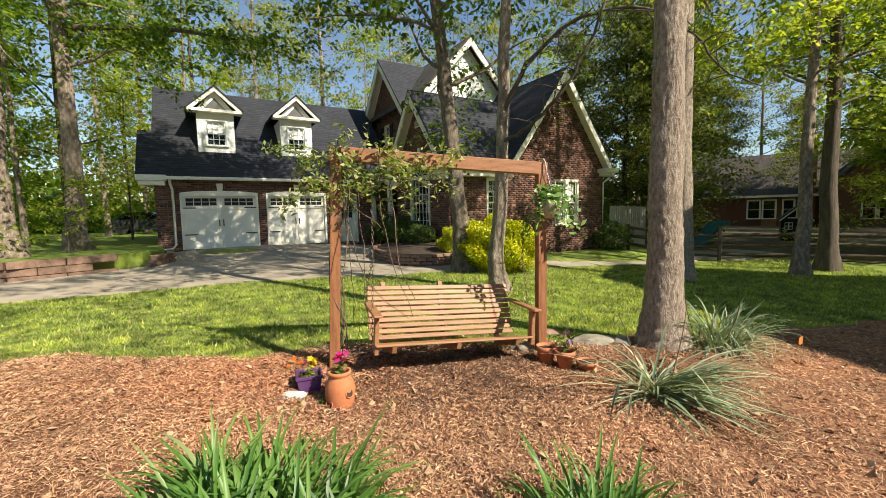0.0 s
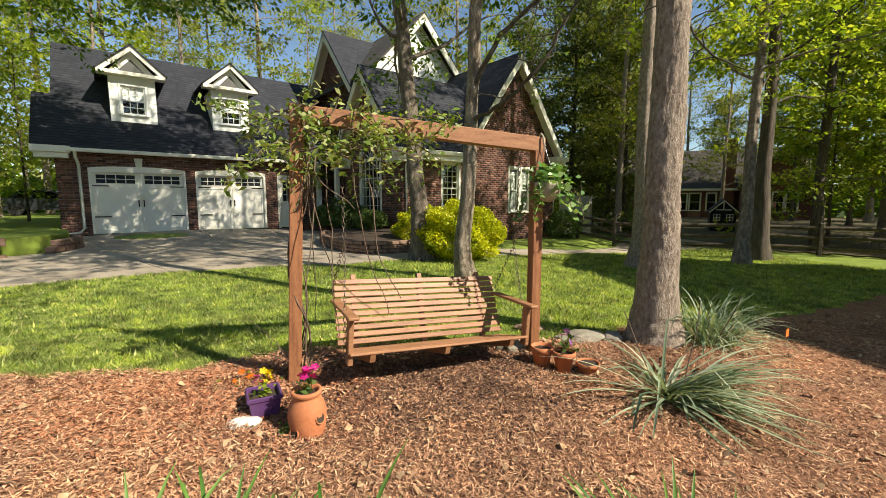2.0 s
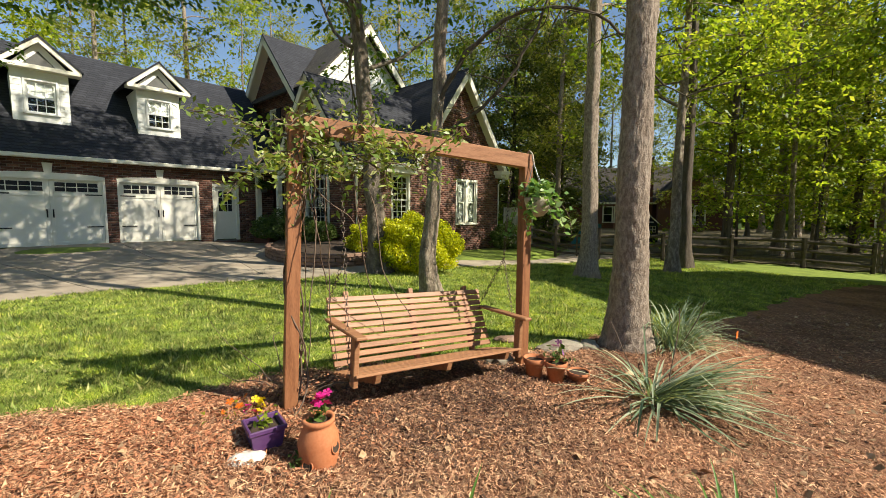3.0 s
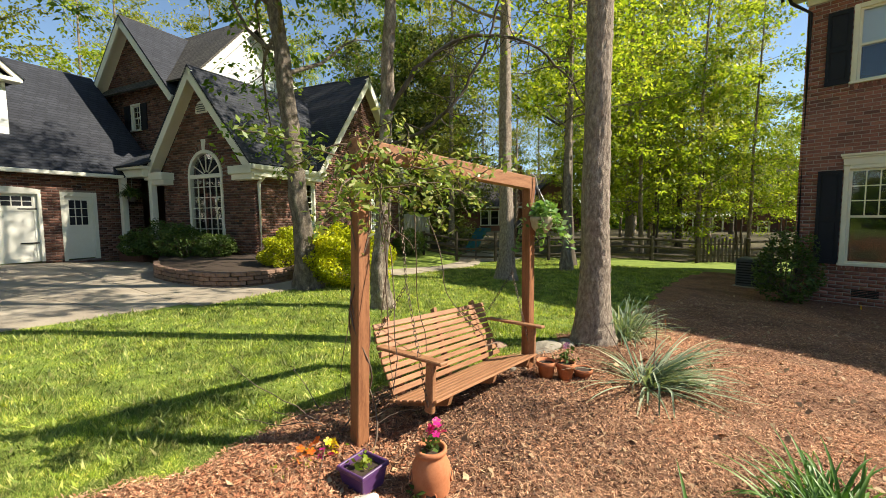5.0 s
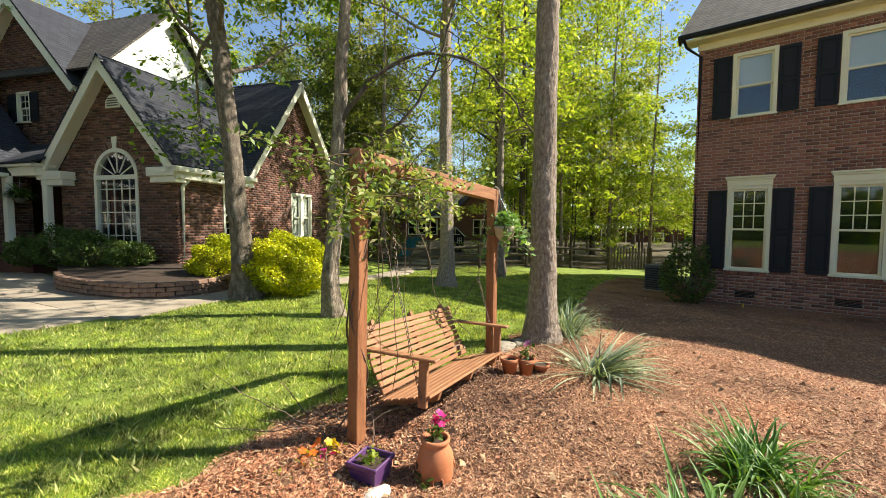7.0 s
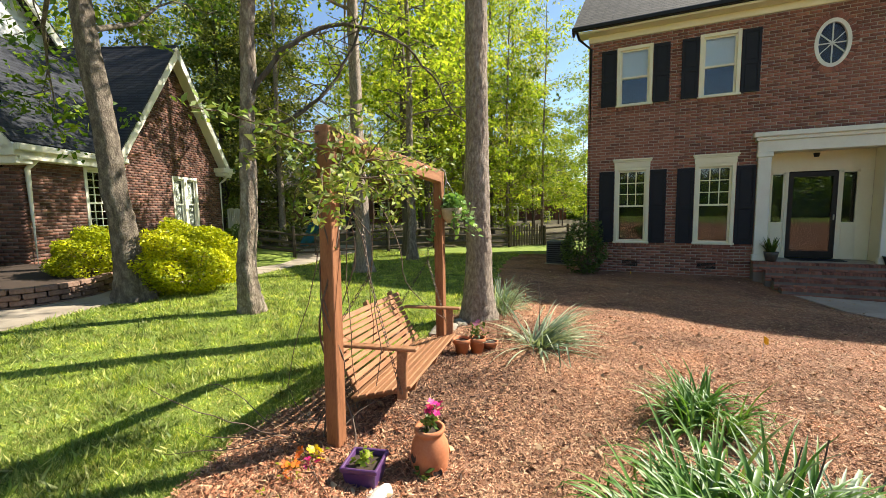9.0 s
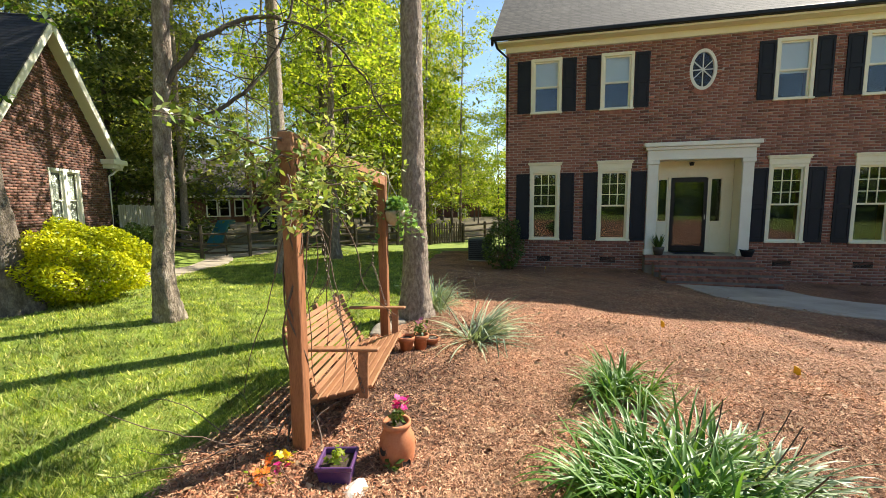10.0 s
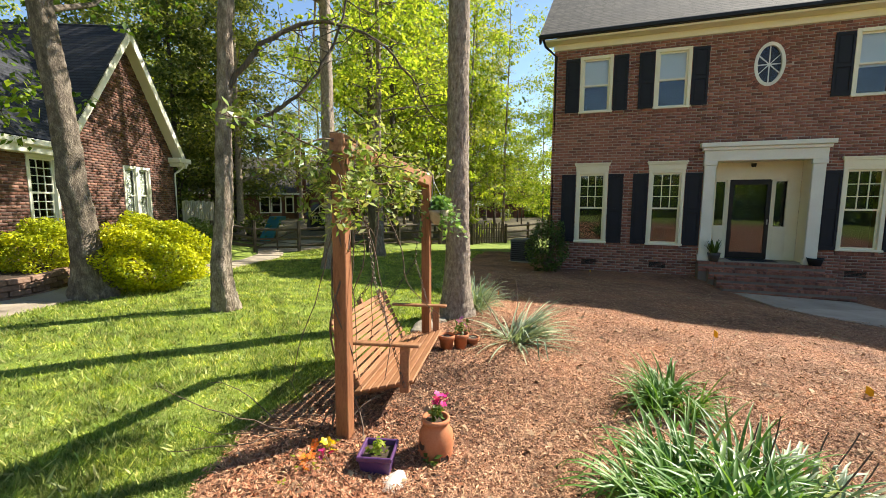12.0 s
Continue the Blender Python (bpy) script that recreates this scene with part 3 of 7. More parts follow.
def sash_window(house, m, x0, x1, z0, z1, frame_mat, grid_top=(3, 3), grid_bot=(1, 1), casing=0.09, blind=0.0, shade=None, name="window", sill=0.05, depth=0.09):
    """A double-hung window in an opening: casing, two sashes, glazing bars, panes, a near-black plate for the unlit
    room, perhaps a blind.
    """
    bm = bmesh.new()
    w = casing
    box(bm, (x0, -0.03, z0), (x0 + w, depth, z1), m, 0.006)
    box(bm, (x1 - w, -0.03, z0), (x1, depth, z1), m, 0.006)
    box(bm, (x0 + w, -0.03, z1 - w), (x1 - w, depth, z1), m, 0.006)
    box(bm, (x0 - 0.02, -0.03 - sill, z0), (x1 + 0.02, depth, z0 + 0.055), m, 0.006)
    win = part(name, bm, frame_mat, house)
    a0, a1, b0, b1 = x0 + w, x1 - w, z0 + 0.055, z1 - w
    mid = (b0 + b1) / 2
    for lo, hi, y, (nx, nz) in ((mid - 0.02, b1, 0.03, grid_top), (b0, mid + 0.02, 0.055, grid_bot)):
        bm = bmesh.new()
        s = 0.045
        box(bm, (a0, y, lo), (a0 + s, y + 0.03, hi), m)
        box(bm, (a1 - s, y, lo), (a1, y + 0.03, hi), m)
        box(bm, (a0 + s, y, hi - s), (a1 - s, y + 0.03, hi), m)
        box(bm, (a0 + s, y, lo), (a1 - s, y + 0.03, lo + s), m)
        for k in range(1, nx):
            x = a0 + s + (a1 - a0 - 2 * s) * k / nx
            box(bm, (x - 0.011, y + 0.004, lo + s), (x + 0.011, y + 0.026, hi - s), m)
        for k in range(1, nz):
            z = lo + s + (hi - lo - 2 * s) * k / nz
            box(bm, (a0 + s, y + 0.005, z - 0.011), (a1 - s, y + 0.025, z + 0.011), m)
        part("sash", bm, frame_mat, win)
        g = part("pane", bx((a0 + s * 0.5, y + 0.013, lo + s * 0.5), (a1 - s * 0.5, y + 0.017, hi - s * 0.5), m), GLASS, win)
        g.visible_shadow = False
    part("room_shade_plate", bx((x0 + 0.01, 0.5, z0), (x1 - 0.01, 0.52, z1), m), ROOM_SHADE, win)
    if blind:
        part("blind", bx((a0 + 0.02, 0.11, b1 - (b1 - b0) * blind), (a1 - 0.02, 0.118, b1), m), shade or BLIND, win, "drawn window blind")
    return win


def header_cap(parent, m, x0, x1, z0, z1, material):
    bm = bmesh.new()
    h = z1 - z0
    box(bm, (x0 + 0.05, -0.05, z0), (x1 - 0.05, 0.0, z0 + h * 0.6), m)
    box(bm, (x0 + 0.02, -0.08, z0 + h * 0.6), (x1 - 0.02, 0.0, z0 + h * 0.8), m, 0.008)
    box(bm, (x0, -0.11, z0 + h * 0.8), (x1, 0.0, z1), m, 0.008)
    return part("window_header", bm, material, parent)


def shutter(parent, m, x0, x1, z0, z1):
    bm = bmesh.new()
    d0, d1 = -0.045, -0.012
    box(bm, (x0, d0, z0), (x0 + 0.05, d1, z1), m)
    box(bm, (x1 - 0.05, d0, z0), (x1, d1, z1), m)
    zm = z0 + (z1 - z0) * 0.48
    for a, b in ((z0, z0 + 0.09), (zm - 0.04, zm + 0.04), (z1 - 0.07, z1)):
        box(bm, (x0 + 0.05, d0, a), (x1 - 0.05, d1, b), m)
    for a, b in ((z0 + 0.09, zm - 0.04), (zm + 0.04, z1 - 0.07)):
        box(bm, (x0 + 0.05, d0 + 0.018, a), (x1 - 0.05, d1, b), m)
        box(bm, (x0 + 0.075, d0 + 0.008, a + 0.03), (x1 - 0.075, d0 + 0.02, b - 0.03), m, 0.006)
    return part("shutter", bm, BLACK, parent, "black panelled shutter")


def pipe(name, parent, pts, r, material, square=True, label=""):
    bm_v, bm_f = tube_arrays(pts, [r] * len(pts), 4 if square else 8)
    return np_part(name, bm_v, bm_f, material, parent, label)


# ---------------- red brick two-storey house ----------------
RX, RY = 10.62, 3.55
MR = pose(RX, RY, 0, 0, 0, -90)
rhouse = root("brick_house", MR, "two-storey red brick house with black shutters and cream trim", "house")
RW, RZ0, RZ1 = 10.95, -0.95, 6.3
win_lo = [(0.76, 1.67), (2.77, 3.7), (7.25, 8.18), (9.24, 10.16)]
win_up = [(0.76, 1.67), (2.77, 3.68), (7.22, 8.13), (9.22, 10.13)]
ENTRY = (4.3, 6.72, 0.02, 2.86)
rholes = [(a, b, 0.43, 2.6) for a, b in win_lo] + [(a, b, 4.3, 5.93) for a, b in win_up] + [ENTRY, (5.14, 5.8, 4.73, 5.81)]
vents = [(2.28 - 0.28 - 1.0, 1.5), (2.9, 3.4), (7.4, 7.9)]
part("wall", wall_mesh(RW, RZ0, RZ1, 0.22, rholes, I4), MORTAR, rhouse, "brick wall's mortar bed")
bm = bmesh.new()
box(bm, (0, 0.22, RZ0), (0.2, 8.2, RZ1))
box(bm, (RW - 0.2, 0.22, RZ0), (RW, 8.2, RZ1))
box(bm, (0, 8.2, RZ0), (RW, 8.4, RZ1))
prism(bm, [(0.2, RZ1), (8.2, RZ1), (4.2, RZ1 + 3.1)], 0.0, 0.2, Matrix(((0, 1, 0, 0), (1, 0, 0, 0), (0, 0, 1, 0), (0, 0, 0, 1))))
prism(bm, [(0.2, RZ1), (8.2, RZ1), (4.2, RZ1 + 3.1)], RW - 0.2, RW, Matrix(((0, 1, 0, 0), (1, 0, 0, 0), (0, 0, 1, 0), (0, 0, 0, 1))))
part("rear_wall", bm, BRICK_R, rhouse)


def in_oval(x, z):
    return ((x - 5.47) / 0.40) ** 2 + ((z - 5.27) / 0.61) ** 2 > 1


v, f, o = brick_arrays(RW, in_oval, [h for h in rholes if h[2] < 4.5 or h[3] > 5.85], I4, RZ0, 6.2, seed=3)
sel = (o[:, 0] > 0) & (o[:, 0] < 2.2) & (o[:, 2] > 2.5) & (o[:, 2] < 4.1)
idx = np.nonzero(sel)[0][:295]
rest = np.setdiff1d(np.arange(len(o)), idx)
keepf = np.isin(np.arange(len(o)), rest)
tagged(np_part("brickwork", v, f.reshape(-1, 5, 4)[keepf].reshape(-1, 4), BRICK_R, rhouse), kind="stuff")
one = bmesh.new()
box(one, (0, -0.0085, 0), (0.235, 0.002, 0.064), I4)
half = bmesh.new()
box(half, (0, -0.0085, 0), (0.11, 0.002, 0.064), I4)
proto = {}
for key, b in (("whole", one), ("half", half)):
    me = bpy.data.meshes.new("brick")
    b.to_mesh(me)
    me.materials.append(BRICK_R)
    proto[key] = me
for n in idx:
    wide = o[n, 1] - o[n, 0]
    ob = new("brick", proto["whole" if wide > 0.15 else "half"])
    ob.parent = rhouse
    ob.location = (o[n, 0], 0, o[n, 2])
    ob.scale = (wide / (0.235 if wide > 0.15 else 0.11), 1, 1)
# soldier course under each sill, and round the oval
for zs, wins in ((0.43, win_lo), (4.3, win_up)):
    for a, b in wins:
        bm = bmesh.new()
        for k in range(int((b - a) / 0.068)):
            box(bm, (a + k * 0.068, -0.02, zs - 0.1), (a + k * 0.068 + 0.057, 0.01, zs - 0.004))
        part("brick_sill", bm, BRICK_R, rhouse)
bm = bmesh.new()
for k in range(48):
    t = 2 * math.pi * k / 48
    c = Vector((5.47 + 0.40 * math.cos(t), 0, 5.27 + 0.61 * math.sin(t)))
    n = math.atan2(math.sin(t) / 0.61, math.cos(t) / 0.40)
    box(bm, (-0.075, -0.02, -0.026), (0.075, 0.0, 0.026), Matrix.Translation(c) @ Matrix.Rotation(-n, 4, "Y"))
part("oval_brick_ring", bm, BRICK_R, rhouse)
bm = bmesh.new()
prev = None
for k in range(41):
    t = 2 * math.pi * k / 40
    ring = [bm.verts.new((5.47 + a * math.cos(t), y, 5.27 + b * math.sin(t))) for a, b, y in ((0.345, 0.555, -0.03), (0.27, 0.47, -0.03), (0.27, 0.47, 0.06), (0.345, 0.555, 0.06))]
    if prev:
        for q in range(4):
            bm.faces.new((prev[q], ring[q], ring[(q + 1) % 4], prev[(q + 1) % 4]))
    prev = ring
bmesh.ops.recalc_face_normals(bm, faces=bm.faces)
oval = part("oval_window", bm, WHITE, rhouse, "white oval window with radiating bars")
bm = bmesh.new()
for k in range(4):
    t = math.pi * k / 4 + math.pi / 2
    q = 1 / math.sqrt((math.cos(t) / 0.275) ** 2 + (math.sin(t) / 0.475) ** 2)
    box(bm, (-q, 0.0, -0.011), (q, 0.03, 0.011), Matrix.Translation((5.47, 0, 5.27)) @ Matrix.Rotation(t, 4, "Y"))
part("glazing_bar", bm, WHITE, oval)
bm = bmesh.new()
bmesh.ops.create_circle(bm, cap_ends=True, segments=32, radius=1, matrix=Matrix.Translation((5.47, 0.035, 5.27)) @ Matrix.Diagonal((0.28, 1, 0.48, 1)) @ Matrix.Rotation(math.pi / 2, 4, "X"))
part("pane", bm, GLASS, oval).visible_shadow = False
part("room_shade_plate", bx((5.1, 0.5, 4.7), (5.85, 0.52, 5.85)), ROOM_SHADE, oval)
for k, (a, b) in enumerate(win_lo):
    sash_window(rhouse, I4, a, b, 0.43, 2.6, CREAM, (3, 3), (1, 1))
    header_cap(rhouse, I4, a - 0.06, b + 0.06, 2.6, 2.84, CREAM)
    shutter(rhouse, I4, a - 0.42, a - 0.015, 0.45, 2.5)
    shutter(rhouse, I4, b + 0.015, b + 0.42, 0.45, 2.5)
for k, (a, b) in enumerate(win_up):
    sash_window(rhouse, I4, a, b, 4.3, 5.93, CREAM, (1, 1), (1, 1), blind=(0.52, 0.5, 0.55, 0.5)[k])
    shutter(rhouse, I4, a - 0.41, a - 0.015, 4.34, 5.88)
    shutter(rhouse, I4, b + 0.015, b + 0.41, 4.34, 5.88)
for a, b in ((1.0, 1.42), (2.9, 3.34), (7.5, 7.95), (9.4, 9.85)):
    bm = bmesh.new()
    for k in range(5):
        box(bm, (a, -0.012, -0.24 + k * 0.034), (b, 0.0, -0.215 + k * 0.034))
    part("foundation_vent", bm, IRON, rhouse, "dark foundation vent")
bm = bmesh.new()
box(bm, (-0.02, -0.06, 6.17), (RW + 0.02, -0.011, 6.34), I4, 0.01)
box(bm, (-0.3, -0.42, 6.34), (RW + 0.3, 0.1, 6.40), I4, 0.01)
part("frieze", bm, CREAM, rhouse, "cream frieze and soffit")
part("gutter", bx((-0.42, -0.54, 6.40), (RW + 0.4, -0.42, 6.52), I4, 0.02), IRON, rhouse, "black gutter")
pipe("downspout", rhouse, [(-0.3, -0.46, 6.42), (-0.25, -0.3, 6.25), (0.06, -0.07, 6.0), (0.06, -0.07, 3), (0.06, -0.07, -0.3), (0.04, -0.25, -0.42)], 0.045, IRON, label="black downspout")
bm = bmesh.new()
slab(bm, [(-0.4, -0.5, 6.50), (RW + 0.4, -0.5, 6.50), (RW + 0.4, 4.2, 9.75), (-0.4, 4.2, 9.75)], 0.08)
slab(bm, [(-0.4, 8.9, 6.50), (RW + 0.4, 8.9, 6.50), (RW + 0.4, 4.2, 9.75), (-0.4, 4.2, 9.75)], 0.08)
part("roof", bm, SHINGLE_G, rhouse, "weathered grey shingle roof")
part("rake_board", slab(slab(bmesh.new(), [(-0.42, -0.5, 6.42), (-0.36, -0.5, 6.42), (-0.36, 4.2, 9.67), (-0.42, 4.2, 9.67)], 0.16), [(-0.42, 8.9, 6.42), (-0.36, 8.9, 6.42), (-0.36, 4.2, 9.67), (-0.42, 4.2, 9.67)], 0.16), IRON, rhouse)
# unseen plain extension, added so that the house's shadow runs on
part("annex_wall", box(bx((RW, 0.06, RZ0), (RW + 4.2, 0.26, RZ1)), (RW + 4.0, 0.26, RZ0), (RW + 4.2, 8.4, RZ1)), BRICK_R, rhouse)
bm = bmesh.new()
slab(bm, [(RW + 0.4, -0.5, 6.50), (RW + 4.6, -0.5, 6.50), (RW + 4.6, 4.2, 9.75), (RW + 0.4, 4.2, 9.75)], 0.08)
slab(bm, [(RW + 0.4, 8.9, 6.50), (RW + 4.6, 8.9, 6.50), (RW + 4.6, 4.2, 9.75), (RW + 0.4, 4.2, 9.75)], 0.08)
part("shadow_annex_roof", bm, SHINGLE_G, rhouse)
# recessed entry
ED = 0.75
lining = part("entry_lining", bx((4.33, ED, 2.33), (6.69, ED + 0.05, 2.82)), CREAM, rhouse, "cream panelled entry recess")
for lo, hi in (((4.3, 0.0, 0.04), (4.33, ED, 2.86)),
               ((6.69, 0.0, 0.04), (6.72, ED, 2.86)),
               ((4.33, 0.0, 2.82), (6.69, ED, 2.86)),
               ((4.33, ED, 0.04), (4.62, ED + 0.05, 2.33)),
               ((6.42, ED, 0.04), (6.69, ED + 0.05, 2.33)),
               ((4.62, ED, 0.04), (4.93, ED + 0.05, 1.0)),
               ((6.08, ED, 0.04), (6.42, ED + 0.05, 1.0)),
               ((4.93, ED - 0.02, 0.04), (5.0, ED + 0.06, 2.33)),
               ((6.01, ED - 0.02, 0.04), (6.08, ED + 0.06, 2.33)),
               ((4.66, ED - 0.012, 0.3), (4.89, ED, 0.9)),
               ((6.12, ED - 0.012, 0.3), (6.38, ED, 0.9))):
    part("entry_panel", bx(lo, hi, I4, 0.004), CREAM, lining)
for a, b in ((4.62, 4.93), (6.08, 6.42)):
    sl = part("sidelight", box(box(bx((a, ED + 0.0, 1.0), (a + 0.04, ED + 0.05, 2.33)), (b - 0.04, ED, 1.0), (b, ED + 0.05, 2.33)), (a, ED, 2.27), (b, ED + 0.05, 2.33)), CREAM, rhouse)
    part("pane", bx((a + 0.03, ED + 0.02, 1.0), (b - 0.03, ED + 0.025, 2.28)), GLASS, sl).visible_shadow = False
bm = bmesh.new()
box(bm, (5.0, ED - 0.03, 0.06), (5.1, ED + 0.02, 2.3))
box(bm, (5.91, ED - 0.03, 0.06), (6.01, ED + 0.02, 2.3))
box(bm, (5.1, ED - 0.03, 2.18), (5.91, ED + 0.02, 2.3))
box(bm, (5.1, ED - 0.03, 0.06), (5.91, ED + 0.02, 0.24))
door = part("storm_door", bm, IRON, rhouse, "black framed glass storm door")
part("pane", bx((5.08, ED - 0.01, 0.2), (5.93, ED - 0.004, 2.2)), GLASS, door).visible_shadow = False
part("door_handle", bx((5.94, ED - 0.07, 1.05), (5.97, ED - 0.03, 1.2), I4, 0.008), CHAIN, door)
# One plate backs door and sidelights, indoor shade painted into its colour.
part("inner_door", bx((4.6, ED + 0.25, 0.04), (6.45, ED + 0.3, 2.4)), ROOM_SHADE, rhouse, "inner door plate behind the glass, indoor shade in its colour")
bm = bmesh.new()
bmesh.ops.create_cone(bm, cap_ends=True, segments=10, radius1=0.05, radius2=0.07, depth=0.1, matrix=Matrix.Translation((5.5, 0.6, 2.72)))
part("porch_light", bm, IRON, rhouse, "small black ceiling lantern")
for a, b in ((4.14, 4.42), (6.58, 6.86)):
    bm = bmesh.new()
    box(bm, (a, -0.1, 0.08), (b, 0.0, 2.8), I4, 0.012)
    box(bm, (a - 0.03, -0.13, 0.04), (b + 0.03, 0.0, 0.2), I4, 0.012)
    box(bm, (a - 0.03, -0.13, 2.68), (b + 0.03, 0.0, 2.8), I4, 0.012)
    part("pilaster", bm, WHITE, rhouse)
bm = bmesh.new()
box(bm, (4.12, -0.12, 2.8), (6.88, 0.0, 3.08), I4, 0.01)
box(bm, (4.07, -0.17, 3.08), (6.93, 0.0, 3.17), I4, 0.012)
box(bm, (4.01, -0.23, 3.17), (6.99, 0.0, 3.29), I4, 0.012)
part("entablature", bm, WHITE, rhouse, "cream moulded door surround")
# brick stoop
stoop = root("brick_steps", MR, "dark red brick stoop with three steps", "steps")
LV = [(-0.36, 4.1, 6.95, 0.0, 0.04), (-0.64, 4.3, 7.05, -0.36, -0.13), (-0.92, 4.42, 7.15, -0.64, -0.30), (-1.2, 4.5, 7.25, -0.92, -0.47)]
for y0, a, b, y1, top in LV:
    part("step_core", bx((a + 0.01, y0 + 0.01, -1.0), (b - 0.01, (y1 if y1 else 0.0), top - 0.012)), MORTARD, stoop)
    bm = bmesh.new()
    n = int((b - a) / 0.068)
    for k in range(n):
        x = a + (b - a) * k / n
        box(bm, (x, y0 - 0.015, top - 0.06), (x + 0.057, y0 + 0.19, top), I4)
    part("tread_bricks", bm, BRICK_R, stoop)
    vv, ff, _ = brick_arrays(b - a, lambda x, z: True, [], Matrix.Translation((a, y0 + 0.01, 0)), top - 0.27, top - 0.066, seed=int(top * 100) + 90)
    tagged(np_part("riser_bricks", vv, ff, BRICK_R, stoop), kind="stuff")
part("stoop_floor", bx((4.12, -0.17, -0.1), (6.9, ED, 0.043)), CONC, stoop, "pale stoop floor")
mat_ob = part("doormat", bx((5.0, 0.12, 0.045), (6.1, 0.62, 0.06), I4, 0.005), BLACK)
mat_ob.matrix_world = MR
tagged(mat_ob, "dark rectangular doormat before the storm door", "doormat")

# ---------------- brick house with garage ----------------
ML = pose(0, 0, 0, 0, 0, 24)
lhouse = root("garage_house", ML, "brown brick house with steep charcoal gables and a garage", "house")
F_MV = I4                                   # faces -v: x = u


def faceU(U, v_hi):
    """A wall that faces -u: local x runs towards lower v, y into the house."""
    return Matrix.Translation((U, v_hi, 0)) @ Matrix.Rotation(radians(-90), 4, "Z")


# garage wing
GV = 18.2
MG = Matrix.Translation((-1.25, GV, 0))
gh = [(0.75, 3.4, 0.2, 2.45), (3.7, 6.1, 0.2, 2.45), (6.55, 7.5, 0.3, 2.42)]
part("garage_wall", wall_mesh(8.9, -0.2, 3.0, 0.25, gh, MG), MORTARD, lhouse)
v, f, o = brick_arrays(8.9, lambda x, z: True, gh, MG, -0.2, 3.0, seed=5)
tagged(np_part("garage_bricks", v, f, BRICK_L, lhouse), kind="stuff")
bm = bmesh.new()
prism(bm, [(GV + 0.25, 3.0), (GV + 7.7, 3.0), (GV + 3.9, 6.9)], -1.25, -1.0, Matrix(((0, 1, 0, 0), (1, 0, 0, 0), (0, 0, 1, 0), (0, 0, 0, 1))))
box(bm, (-1.25, GV + 0.25, -0.2), (-1.0, GV + 7.7, 3.0))
box(bm, (-1.25, GV + 7.7, -0.2), (7.6, GV + 7.9, 3.0))
part("garage_side_wall", bm, BRICK_L, lhouse)


def garage_door(x0, x1, z0, z1):
    m = MG
    mid = (x0 + x1) / 2
    d = part("garage_door", bx((x0 + 0.06, 0.1, z0), (x1 - 0.06, 0.14, z1), m), GARAGE, lhouse, "cream carriage-style garage door")
    for k in range(1, 4):
        zz = z0 + (z1 - z0) * k / 4
        part("panel_joint", bx((x0 + 0.16, 0.096, zz - 0.004), (x1 - 0.16, 0.1, zz + 0.004), m), GARAGE, d)
    for a, b in ((x0 + 0.06, mid - 0.012), (mid + 0.012, x1 - 0.06)):
        for lo, hi in ((a, a + 0.09), (b - 0.09, b)):
            part("stile", bx((lo, 0.075, z0), (hi, 0.1, z1), m, 0.004), GARAGE, d)
        for lo, hi in ((z0, z0 + 0.12), (z1 - 0.62, z1 - 0.5), (z1 - 0.16, z1)):
            part("cross_rail", bx((a + 0.09, 0.075, lo), (b - 0.09, 0.1, hi), m, 0.004), GARAGE, d)
    bm = bmesh.new()
    for lo, hi in ((x0, x0 + 0.07), (x1 - 0.07, x1)):
        box(bm, (lo, -0.02, z0), (hi, 0.12, z1 + 0.0), m)
    prism(bm, [(x0, z1 - 0.12), (x1, z1 - 0.12), (x1, z1 - 0.02), *[(mid + (x1 - mid) * math.cos(t), z1 - 0.02 + 0.1 * math.sin(t)) for t in np.linspace(0.3, math.pi - 0.3, 9)], (x0, z1 - 0.02)], -0.02, 0.1, m)
    part("door_frame", bm, GARAGE, d)
    for a, b in ((x0 + 0.17, mid - 0.12), (mid + 0.12, x1 - 0.17)):
        lo, hi = z1 - 0.47, z1 - 0.2
        part("window_glass", bx((a, 0.088, lo), (b, 0.094, hi), m), BLACK, d, "dark door window")
        bm = bmesh.new()
        for k in range(5):
            x = a + (b - a) * k / 4
            box(bm, (x - 0.012, 0.078, lo), (x + 0.012, 0.09, hi), m)
        box(bm, (a, 0.08, (lo + hi) / 2 - 0.01), (b, 0.09, (lo + hi) / 2 + 0.01), m)
        part("glazing_bar", bm, GARAGE, d)
    for s in (-1, 1):
        part("door_handle", bx((mid + s * 0.07 - 0.018, 0.045, z0 + 0.85), (mid + s * 0.07 + 0.018, 0.075, z0 + 1.1), m, 0.006), IRON, d, "black iron pull handle")
        for zz in (z0 + 0.55, z1 - 0.56):
            a = x0 + 0.08 if s < 0 else x1 - 0.08
            part("strap_hinge", bx((min(a, a - s * 0.42), 0.066, zz - 0.018), (max(a, a - s * 0.42), 0.075, zz + 0.018), m), IRON, d, "black strap hinge")
    part("keystone", prism(bmesh.new(), [(mid - 0.08, z1 + 0.06), (mid + 0.08, z1 + 0.06), (mid + 0.12, z1 + 0.36), (mid - 0.12, z1 + 0.36)], -0.03, 0.0, m), WHITE, d)


garage_door(0.75, 3.4, 0.34, 2.45)
garage_door(3.7, 6.1, 0.34, 2.45)
bm = bmesh.new()
box(bm, (6.55, -0.02, 0.3), (6.65, 0.1, 2.42), MG)
box(bm, (7.4, -0.02, 0.3), (7.5, 0.1, 2.42), MG)
box(bm, (6.65, -0.02, 2.3), (7.4, 0.1, 2.42), MG)
sd = part("side_door", box(bm, (6.65, 0.05, 0.34), (7.4, 0.1, 1.4), MG), WHITE, lhouse, "white half-glazed side door")
bm = bx((6.65, 0.05, 1.4), (6.78, 0.1, 2.3), MG)
